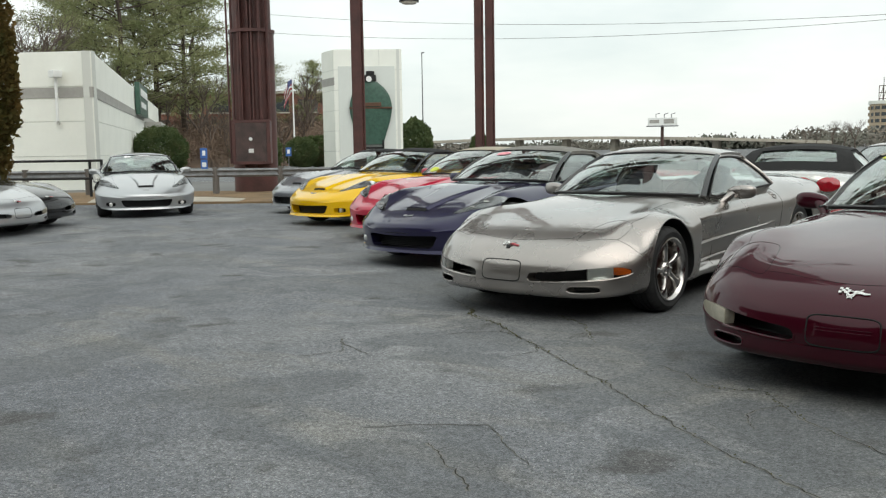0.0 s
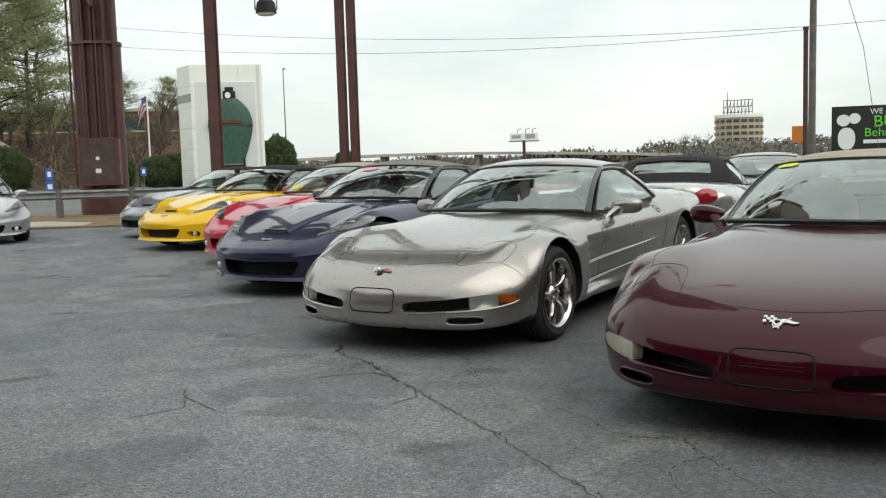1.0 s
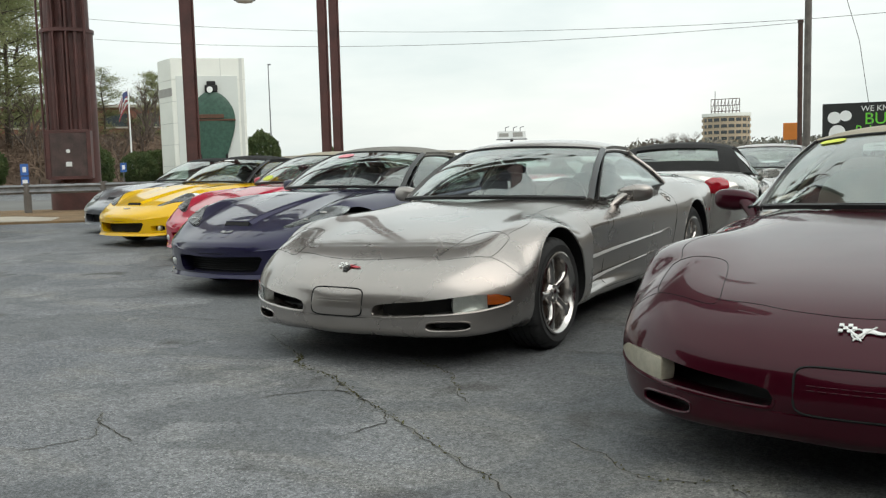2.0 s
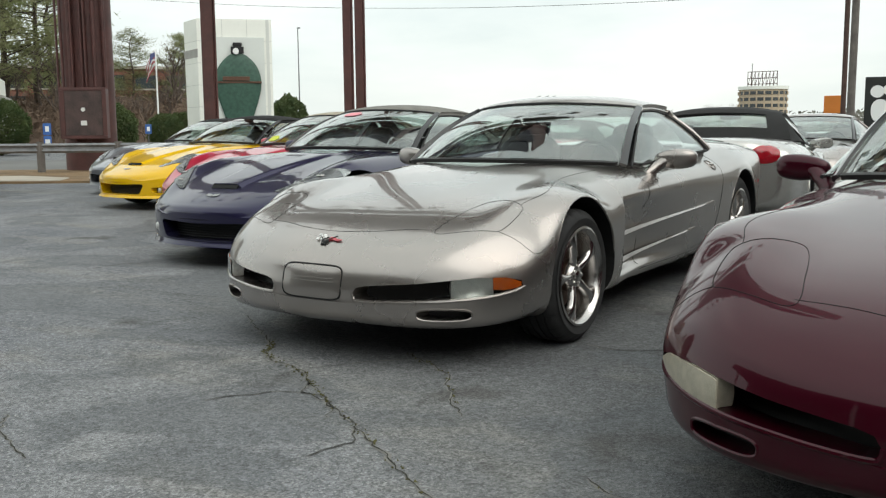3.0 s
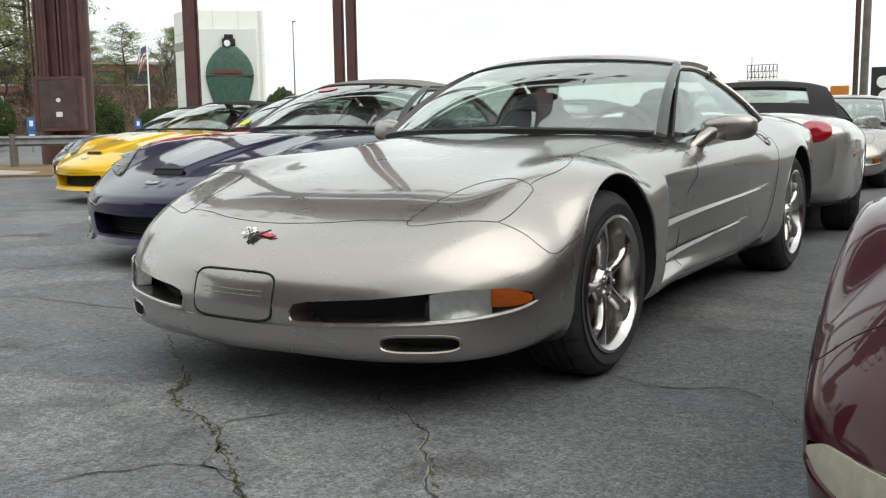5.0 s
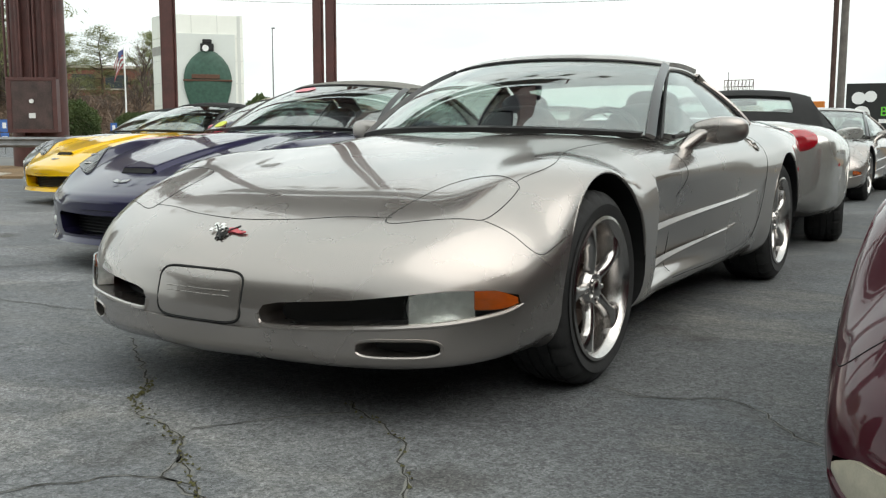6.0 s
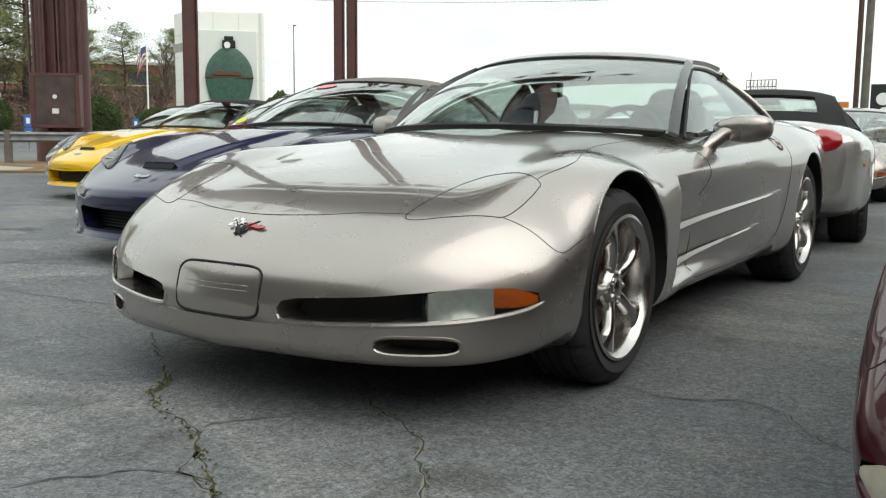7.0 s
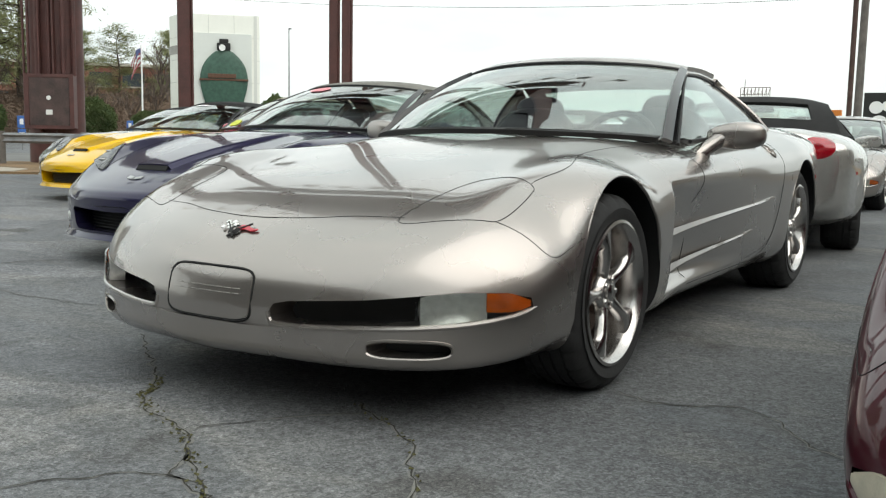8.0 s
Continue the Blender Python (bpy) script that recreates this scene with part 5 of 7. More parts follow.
def badge_flag(shape, s):
    """One small waved flag; the left one is chequered."""
    bm = bmesh.new()
    if s > 0:
        return sheet(lambda u, v: shape.on_top(0.012 + 0.072 * u, 0.120 + 0.021 * v * (1 - 0.75 * u) + 0.010 * u + 0.004 * math.sin(u * 6), 0.007), 12, 3, 0.004, bm)
    for i in range(4):
        for j in range(3):
            if (i + j) % 2 == 0:
                sheet(lambda u, v: shape.on_top(-0.058 + 0.013 * (i + u), 0.124 + 0.011 * (j + v), 0.009), 1, 1, 0.004, bm)
    return bm


def tail_lamp(shape, x, z, w, h):
    bm = bmesh.new()
    rings = []
    for q, d in ((1.0, -0.03), (1.0, 0.003), (0.85, 0.008), (0.4, 0.011)):
        rings.append([bm.verts.new(shape.on_rear(x + w * q * math.cos(a * math.tau / 32), z + h * q * math.sin(a * math.tau / 32), d)) for a in range(32)])
    for a, b in zip(rings, rings[1:]):
        for k in range(32):
            bm.faces.new((a[k], a[(k + 1) % 32], b[(k + 1) % 32], b[k]))
    bm.faces.new(rings[0]), bm.faces.new(rings[-1])
    return bm


def marker(shape, s, y, z):
    return sheet(lambda u, v: shape.on_side(y + 0.05 * u, z + 0.02 * v, 0.004, s), 4, 3, 0.01 * s)


def handle(shape, s, y, z):
    """A round lock plate with a small pull."""
    bm = bmesh.new()
    c = shape.on_side(y, z, 0.0, s)
    ring = [shape.on_side(y + 0.04 * math.cos(a * math.tau / 20), z + 0.03 * math.sin(a * math.tau / 20), 0.003, s) for a in range(20)]
    tube(ring, 0.004, 6, bm, True)
    tube([shape.on_side(y - 0.03, z + 0.003, 0.006, s), shape.on_side(y + 0.03, z + 0.003, 0.006, s)], 0.008, 6, bm)
    return bm


def newer_details(car, paint, shape, emblem, black_plate):
    for s in (1, -1):
        lamp = trace([(0.50, 0.34), (0.64, 0.39), (0.78, 0.50), (0.84, 0.66), (0.835, 0.82), (0.77, 0.74), (0.63, 0.53)], 60, closed=True)
        fit_part("headlamp_joint", kit("newer", f"lampj{s}", lambda: seam([shape.on_top(s * p.x, p.y) for p in lamp], 0.0025, True)), ("gap",), car)

        def lens(lift, q=1.0):
            bm = bmesh.new()
            cx = sum(p.x for p in lamp) / len(lamp)
            cy = sum(p.y for p in lamp) / len(lamp)
            rings = [[bm.verts.new(shape.on_top(s * (cx + (p.x - cx) * k * q), cy + (p.y - cy) * k * q, lift)) for p in lamp] for k in (1.0, 0.7, 0.35)]
            n = len(lamp)
            for a, b in zip(rings, rings[1:]):
                for k in range(n):
                    bm.faces.new((a[k], a[(k + 1) % n], b[(k + 1) % n], b[k]))
            bm.faces.new(rings[-1])
            low = [bm.verts.new(v.co - Vector((0, 0, 0.003))) for v in rings[0]]
            for k in range(n):
                bm.faces.new((rings[0][(k + 1) % n], rings[0][k], low[k], low[(k + 1) % n]))
            bm.faces.new(low)
            return bm

        lampo = fit_part("headlamp", kit("newer", f"lampb{s}", lambda: lens(0.003)), ("lamp_bowl",), car, "slanted headlamp with twin round bulbs")
        for n, (bx, by) in enumerate(((0.655, 0.465), (0.735, 0.585))):
            fit_part("bulb", kit("newer", f"bulb{s}{n}", lambda: bulb(shape, s * bx, by)), ("chrome",), lampo)
        fit_part("headlamp_glass", kit("newer", f"lampl{s}", lambda: lens(0.011)), ("lens",), lampo)
        c = shape.on_front(s * 0.66, 0.268)
        fit_part("fog_lamp", kit("newer", f"fog{s}", lambda: lathe([(c.y + 0.06, 0.0), (c.y + 0.06, 0.032), (c.y + 0.02, 0.036), (c.y + 0.012, 0.02), (c.y + 0.01, 0.0)], 20, axis="y")), ("reflector",), car, "", Matrix.Translation((c.x, 0, c.z)))
        for x, w in ((0.66, 0.085), (0.42, 0.085)):
            fit_part("tail_lamp", kit("newer", f"tail{s}{x}", lambda: tail_lamp(shape, s * x, 0.77, w, 0.075)), ("redlens",), car, "round red tail lamp")
        edge = trace([(0.49, 0.33), (0.55, 0.50), (0.59, 0.80), (0.60, 1.15), (0.66, 1.60)], 30)
        fit_part("bonnet_joint", kit("newer", f"bonnet{s}", lambda: seam([shape.on_top(s * p.x, p.y) for p in edge], 0.0018)), ("gap",), car)
        door = trace([(1.76, 0.82), (1.69, 0.70), (1.66, 0.56), (1.66, 0.42), (1.70, 0.27)], 30)
        fit_part("door_joint", kit("newer", f"door{s}", lambda: seam([shape.on_side(p.x, p.y, 0, s) for p in door], 0.0015)), ("gap",), car)
        vent = lambda u, v: shape.on_side(1.36 + 0.12 * u, 0.36 + 0.26 * v - 0.05 * u, 0.004, s)
        fit_part("side_vent", kit("newer", f"vent{s}", lambda: sheet(vent, 4, 6, 0.01 * s)), ("black",), car)
    reach = lambda u: 0.165 + 0.20 * smooth(0.0, 1.0, u)
    raised = lambda u, v: shape.on_top((2 * v - 1) * reach(u), 0.33 + 1.13 * u, -0.004 + (0.034 - 0.014 * u) * (1 - smooth(0.76, 1.0, abs(2 * v - 1))) * (1 - 0.85 * smooth(0.75, 1.0, u)))
    fit_part("bonnet_bulge", kit("newer", "bulge", lambda: sheet(raised, 26, 30, -0.008), 50), (paint,), car, "raised middle of the bonnet")
    scoop = lambda u, v: shape.on_top(-0.135 + 0.27 * u, 0.300 + 0.034 * v, 0.003 + 0.022 * v)
    fit_part("bonnet_scoop", kit("newer", "scoop", lambda: sheet(scoop, 10, 3, 0.01)), ("gap",), car, "dark slot in the bonnet")
    badge = fit_part("badge", kit("newer", "badge", lambda: badge_newer(shape)), ("alloy",), car, "small crossed-flags badge")
    lip = lambda u, v: shape.on_front(-0.84 + 1.68 * u, 0.160 + 0.034 * v, 0.05 * (1 - v) ** 1.5 + 0.004)
    fit_part("front_lip", kit("newer", "lip", lambda: sheet(lip, 30, 3, 0.02)), (paint,), car, "low front splitter")
    for k in range(6):
        z = 0.222 + k * 0.019
        bar = [(-0.42 + 0.84 * q / 12, 0.02 + 0.40 * (-0.42 + 0.84 * q / 12) ** 2 + 0.10, z) for q in range(13)]
        fit_part("grille_bar", kit("newer", f"bar{k}", lambda: tube(bar, 0.004, 5)), ("black",), car)


def bulb(shape, x, y):
    bm = bmesh.new()
    bmesh.ops.create_uvsphere(bm, u_segments=16, v_segments=8, radius=0.035)
    c = shape.on_top(x, y)
    for v in bm.verts:
        v.co = Vector((v.co.x, v.co.y, v.co.z * 0.25)) + c + Vector((0, 0, 0.002))
    return bm


def badge_newer(shape):
    bm = bmesh.new()
    for s in (1, -1):
        sheet(lambda u, v: shape.on_top(s * (0.006 + 0.055 * u), 0.16 + 0.03 * v + 0.014 * u, 0.006), 5, 3, 0.005 * s, bm)
    return bm

# ---- cars: where they stand ----


def parked(x, y, turn=0.0):
    """The pose of a car whose nose is at (x, y); it faces -y, turned by degrees."""
    return pose(x, y, 0, 0, 0, turn)


sports_car("older", "coupe", "pewter metallic hardtop sports car with polished wheels on asphalt", "pewter", parked(0, 0))
sports_car("older", "open", "burgundy sports car with closed tan cloth roof on asphalt", "burgundy", parked(2.68, -0.945, -1.3), roof="cloth_tan", leather="seat_tan", emblem=("sign_white", "sign_white"), stickers=((-0.90, -0.66, 0.88, 0.96, "sticker_yellow", "yellow windscreen sticker"),))
sports_car("newer", "open", "dark navy sports car with closed grey cloth roof and bonnet scoop", "navy", parked(-2.62, 1.70), roof="cloth_grey", stickers=((-0.42, -0.06, 0.78, 0.91, "sticker", "oval red and white windscreen sticker"),))
sports_car("newer", "open", "red sports car with closed tan cloth roof between two others", "red", parked(-4.82, 3.62), roof="cloth_tan", stickers=((-0.62, -0.30, 0.08, 0.22, "sticker_yellow", "yellow windscreen sticker"),))
sports_car("newer", "open", "bright yellow sports car with closed black cloth roof", "yellow", parked(-7.62, 4.82, -4), roof="cloth_black", stickers=((-0.2, 0.2, 0.88, 0.95, "sticker_white", "pale windscreen sticker"),))
sports_car("newer", "open", "dark grey sports car with black cloth roof at the row's end", "grey", parked(-10.15, 6.5, -4), roof="cloth_black")
sports_car("newer", "coupe", "silver sports coupe with stickers on its windscreen, facing the lot", "silver", parked(-11.85, 4.55, 61), stickers=((-0.55, -0.30, 0.80, 0.92, "sticker_white", "white windscreen sticker"), (-0.15, 0.35, 0.86, 0.94, "sticker_white", "long white windscreen sticker")), group="cars facing the lot")
sports_car("older", "coupe", "pale silver sports coupe beside the lot's edge", "silver", parked(-10.07, 1.31, 112), group="cars facing the lot")
sports_car("older", "coupe", "glossy black sports coupe behind a silver one", "black_paint", parked(-11.04, 2.31, 112), group="cars facing the lot")
sports_car("older", "open", "pale silver sports car with black cloth roof, tail towards others", "pale_silver", parked(-0.58, 9.34, 189), roof="cloth_black", group="second row of cars")
sports_car("older", "open", "red sports car with black cloth roof behind the front row", "red", parked(-3.2, 11.4, 184), roof="cloth_black", group="second row of cars")
sports_car("older", "coupe", "pewter sports coupe facing the lot beside an open one", "pewter", parked(-0.50, 10.08), group="second row of cars")

# ---- steel sign supports ----


def column():
    """A fat brown steel column with flanges, pipes and a meter cabinet."""
    c = thing("sign_column", "massive brown painted steel sign column with conduits and a meter cabinet", "column", pose(-18.55, 12.48, -0.12, 0, 0, 38))
    pts = [(0.66 * math.cos(a), 0.5 * math.sin(a)) for a in [k * math.tau / 32 for k in range(32)]]
    bm = bmesh.new()
    rings = [[bm.verts.new((x, y, z)) for x, y in pts] for z in (0, 4.9)]
    for k in range(32):
        bm.faces.new((rings[0][k], rings[0][(k + 1) % 32], rings[1][(k + 1) % 32], rings[1][k]))
    bm.faces.new(rings[0][::-1]), bm.faces.new(rings[1])
    part("shaft", bm, "brown_steel", c)
    bm2 = bmesh.new()
    rings = [[bm2.verts.new((x * q, y * q, z)) for x, y in pts] for q, z in ((0.88, 4.9), (0.88, 14))]
    for k in range(32):
        bm2.faces.new((rings[0][k], rings[0][(k + 1) % 32], rings[1][(k + 1) % 32], rings[1][k]))
    bm2.faces.new(rings[0][::-1]), bm2.faces.new(rings[1])
    part("upper_shaft", bm2, "brown_steel", c)
    part("collar", lathe([(4.84, 0.0), (4.84, 0.685), (4.93, 0.685), (4.93, 0.0)], 32, axis="z"), "brown_steel", c)
    for x in (-0.19, 0.14):
        part("flange", boxes(((x - 0.02, -0.66, 0.9), (x + 0.02, -0.40, 11.0))), "brown_steel", c)
    for x, y, r in ((-0.50, -0.42, 0.035), (-0.28, -0.50, 0.05), (0.02, -0.54, 0.045), (0.33, -0.50, 0.06), (0.55, -0.38, 0.05), (-0.72, -0.1, 0.03)):
        part("conduit", tube([(x, y, 1.0), (x, y, 9.0)], r, 10), "brown_steel", c)
    cab = part("cabinet", boxes(((-0.48, -0.78, 1.0), (0.62, -0.46, 2.25)), bevel=0.015), "brown_steel", c, "brown steel meter cabinet")
    part("frame_rail", boxes(((-0.50, -0.80, 2.2), (0.64, -0.775, 2.28)), ((-0.50, -0.80, 0.98), (0.64, -0.775, 1.06)), ((-0.50, -0.80, 1.06), (-0.40, -0.775, 2.2)), ((0.54, -0.80, 1.06), (0.64, -0.775, 2.2)), bevel=0.005), "brown_steel", cab)
    part("door", boxes(((-0.39, -0.792, 1.07), (0.53, -0.779, 2.19)), bevel=0.004), "cabinet_mesh", cab, "mottled grey-brown cabinet door")
    part("lock", lathe([(-0.82, 0.0), (-0.82, 0.05), (-0.775, 0.055), (-0.775, 0.0)], 20, axis="y"), "sign_white", cab).location = (0.06, 0, 1.72)
    part("notice", boxes(((-0.01, -0.805, 1.32), (0.14, -0.793, 1.44))), "sign_white", cab)
    part("bracket", tube([(-0.05, -0.55, 5.9), (0.0, -0.75, 6.1), (0.15, -0.8, 5.8)], 0.05, 8), "brown_steel", c)
    return c


column()


def steel_post(x, y, r, top, label):
    """A square brown sign post with rounded edges."""
    p = thing("sign_post", label, "post", pose(x, y, 0, 0, 0, 35), "brown sign posts")
    part("shaft", boxes(((-r, -r, 0), (r, r, top)), bevel=r * 0.2), "brown_steel", p)
    part("base_plate", boxes(((-r * 1.8, -r * 1.8, 0.0), (r * 1.8, r * 1.8, 0.06)), bevel=0.01), "brown_steel", p)
    part("conduit", tube([(r + 0.03, -r * 0.5, 0.3), (r + 0.03, -r * 0.5, top)], 0.03, 8), "brown_steel", p)
    return p


steel_post(-15.62, 13.98, 0.155, 13.5, "tall brown painted steel sign post with conduit")
steel_post(-14.07, 17.70, 0.115, 13.5, "tall slim brown steel post of a pair")
steel_post(-13.80, 17.90, 0.115, 13.5, "tall slim brown steel post of a pair")



def floodlight():
    """A big round-backed lamp that hangs on an arm from the tall post."""
    f = thing("floodlight", "dark hanging floodlight with a pale lens on a steel arm", "floodlight", pose(-14.0, 14.48, 5.5, 0, 0, 40))
    part("arm", tube([(-1.45, 0.4, 0.5), (-0.5, 0.1, 0.55), (0, 0, 0.5), (0, 0, 0.2)], 0.035, 8), "brown_steel", f)
    part("housing", lathe([(0.26, 0.0), (0.26, 0.12), (0.15, 0.24), (-0.10, 0.28), (-0.14, 0.28), (-0.14, 0.0)], 24, axis="z"), "black", f)
    part("lens", lathe([(-0.14, 0.0), (-0.14, 0.25), (-0.19, 0.2), (-0.22, 0.0)], 24, axis="z"), "sign_white", f)
    part("yoke", tube([(-0.29, 0, -0.05), (-0.29, 0, 0.25), (0, 0, 0.36), (0.29, 0, 0.25), (0.29, 0, -0.05)], 0.02, 6), "steel", f)
    return f


floodlight()



def sign_board():
    """A long billboard cantilevered from the column high over the lot, with catwalks and lamp arms; paint and glass mirror it."""
    b = thing("overhead_billboard", "long dark billboard with catwalk rails cantilevered high over the lot", "billboard", pose(-17.6, 12.6, 0, 0, 0, -17.3))
    for y in (-0.75, 0.6):
        part("face", boxes(((0.6, y, 9.9), (14.2, y + 0.15, 14.3)), bevel=0.03), "sign_back", b)
        part("face", boxes(((1.4, y, 14.8), (13.4, y + 0.15, 19.2)), bevel=0.03), "sign_back", b)
    part("beam", tube([(0.0, 0, 9.6), (14.0, 0, 9.6)], 0.32, 14), "brown_steel", b)
    for x in (0.9, 4.2, 7.5, 10.8, 13.9):
        part("upright", boxes(((x - 0.12, -0.58, 9.6), (x + 0.12, 0.58, 19.0))), "brown_steel", b)
    for y in (-1.9, 1.7):
        for z in (9.55, 10.05, 10.6):
            part("catwalk_rail", tube([(0.4, y, z), (14.4, y, z)], 0.05, 6), "steel", b)
        part("catwalk", boxes(((0.4, min(y, y * 0.45), 9.4), (14.4, max(y, y * 0.45), 9.48))), "steel", b)
        for k in range(8):
            x = 0.8 + k * 1.9
            part("brace", tube([(x, y * 0.3, 8.9), (x + 0.5, y, 9.5), (x + 0.5, y, 10.6)], 0.05, 6), "brown_steel", b)
            part("lamp_arm", tube([(x + 0.9, y, 9.5), (x + 0.9, y * 1.9, 9.9), (x + 0.9, y * 1.9, 10.1)], 0.045, 6), "steel", b)
            part("lamp", boxes(((x + 0.65, y * 1.9 - 0.2, 10.08), (x + 1.15, y * 1.9 + 0.2, 10.3)), bevel=0.03), "sign_white", b)
    return b


sign_board()

# ---- white buildings ----


def panel_wall(name, parent, a, b, z0, z1, thick, nx, nz, gap=0.03):
    """A wall clad with separate panels over a darker core; a, b: its ends on the ground seen from outside, left to right."""
    a, b = Vector((*a, 0)), Vector((*b, 0))
    way = (b - a).normalized()
    out = Vector((way.y, -way.x, 0))
    length = (b - a).length
    m = Matrix((( way.x, -out.x, 0, a.x), (way.y, -out.y, 0, a.y), (0, 0, 1, 0), (0, 0, 0, 1)))
    core = part(name, boxes(((0, 0.02, z0), (length, thick, z1))), "joint", parent)
    core.matrix_local = m
    w, h = length / nx, (z1 - z0) / nz
    me = to_mesh("panel", boxes(((gap / 2, -0.01, gap / 2), (w - gap / 2, 0.05, h - gap / 2)), bevel=0.006))
    me.materials.append(MAT["white_wall"])
    for i in range(nx):
        for j in range(nz):
            p = new("panel", me)
            p.parent = core
            p.location = (i * w, 0, z0 + j * h)
    return core


def egg_tower():
    t = thing("advertising_tower", "white panelled tower block with a painted green cooker", "building")
    l, c, r, b = (-38.15, 33.15), (-36.25, 32.35), (-33.52, 35.2), (-35.1, 36.5)
    H = 7.05
    panel_wall("wall", t, c, r, 0, H, 0.3, 3, 6)
    panel_wall("wall", t, l, c, 0, H, 0.3, 1, 6)
    panel_wall("wall", t, r, b, 0, H, 0.3, 1, 6)
    way = (Vector(r) - Vector(c)).normalized()
    turn = math.degrees(math.atan2(way.y, way.x))
    mid = (Vector(c) + Vector(r)) / 2
    m = pose(mid.x, mid.y, 0, 0, 0, turn)
    L = (Vector(r) - Vector(c)).length
    panel = part("picture_panel", boxes(((-L * 0.44, -0.06, -0.2), (L * 0.395, -0.02, H - 0.97)), bevel=0.01), "picture", t, "smooth white picture panel")
    panel.matrix_local = m
    shell = keyed((-2.5, 0.82), (-1.9, 1.02), (-1.0, 1.32), (-0.2, 1.49), (0.1, 1.50), (0.7, 1.38), (1.2, 1.10), (1.6, 0.70), (1.78, 0.42), (1.82, 0.3))
    prof = [(-2.5, 0.0)] + [(z, shell(z)) for z in np.linspace(-2.5, 1.82, 44)] + [(1.82, 0.0)]
    egg = lathe(prof, 40, axis="z")
    for v in egg.verts:
        v.co.y *= 0.12
    eggp = part("painted_cooker", egg, "egg_green", t, "oval dark green cooker shape")
    eggp.matrix_local = m @ Matrix.Translation((0.12, -0.16, 3.66)) @ Matrix.Diagonal((0.82, 0.82, 0.85, 1))
    band = part("band", boxes(((-1.53, -0.20, -0.06), (1.53, 0.05, 0.06)), ((-1.0, -0.26, 0.10), (0.75, 0.0, 0.36)), bevel=0.02), "brown_wood", eggp)
    part("chimney_cap", boxes(((-0.42, -0.12, 1.8), (0.42, 0.1, 2.25)), ((-0.28, -0.12, 2.25), (0.3, 0.1, 2.5)), bevel=0.05), "black", eggp)
    part("dial", lathe([(-0.24, 0.0), (-0.24, 0.2), (-0.1, 0.2)], 20, axis="y"), "sign_white", eggp).location = (-0.1, 0, 1.95)
    part("stand", boxes(((-0.95, -0.1, -2.75), (-0.8, 0.05, -2.2)), ((0.75, -0.1, -2.75), (0.9, 0.05, -2.2)), ((-0.95, -0.1, -2.8), (0.9, 0.05, -2.65))), "black", eggp)
    dark = part("side_band", boxes(((-0.02, -0.03, 5.0), (2.1, 0.0, 5.45))), "grey_wall", t)
    w2 = (Vector(c) - Vector(l)).normalized()
    dark.matrix_local = pose(l[0], l[1], 0, 0, 0, math.degrees(math.atan2(w2.y, w2.x)))
    return t


egg_tower()


def showroom():
    """A long low white building with a grey band and a sign by its corner."""
    t = thing("white_building", "low white panelled building with a grey band and small sign", "building")
    a, c, d = (-33.0, 6.05), (-25.6, 11.25), (-60.4, 36.15)
    H = 4.7
    for p, q, nx in ((a, c, 3), (c, d, 9)):
        panel_wall("wall", t, p, q, 0, H, 0.3, nx, 4, 0.02)
        w = (Vector(q) - Vector(p))
        band = part("band", boxes(((0, -0.035, 3.15), (w.length, 0.0, 3.5))), "grey_wall", t)
        band.matrix_local = pose(p[0], p[1], 0, 0, 0, math.degrees(math.atan2(w.y, w.x)))
    w = (Vector(d) - Vector(c)).normalized()
    m = pose(c[0], c[1], 0, 0, 0, math.degrees(math.atan2(w.y, w.x)))
    sign = part("sign", boxes(((18.5, -0.3, 3.3), (25.0, -0.05, 5.0)), bevel=0.02), "egg_green", t, "dark green sign with white bars")
    sign.matrix_local = m
    part("sign_bar", boxes(((19.2, -0.33, 4.3), (24.3, -0.305, 4.7)), ((19.2, -0.33, 3.7), (23.0, -0.305, 4.0))), "sign_white", sign)
    porch = part("porch", boxes(((25.2, -1.0, 0), (36.0, -0.04, 3.1)), bevel=0.02), "grey_wall", t)
    porch.matrix_local = m
    roof = part("roof", boxes(((9.0, 0.35, H - 0.5), (42.0, 5.0, H - 0.2))), "grey_wall", t)
    roof.matrix_local = m
    lamp = thing("wall_lamp", "white wall lamp with a square floodlight on a pole", "lamp", pose(-26.35, 10.35, 0))
    part("pole", tube([(-0.4, 0.28, 2.3), (-0.04, 0.02, 2.3), (0, 0, 2.36), (0, 0, 3.85)], 0.05, 10), "sign_white", lamp)
    part("head", boxes(((-0.18, -0.16, 3.8), (0.18, 0.16, 4.05)), bevel=0.03), "sign_white", lamp)
    return t


showroom()

# ---- fences, rails, signs ----


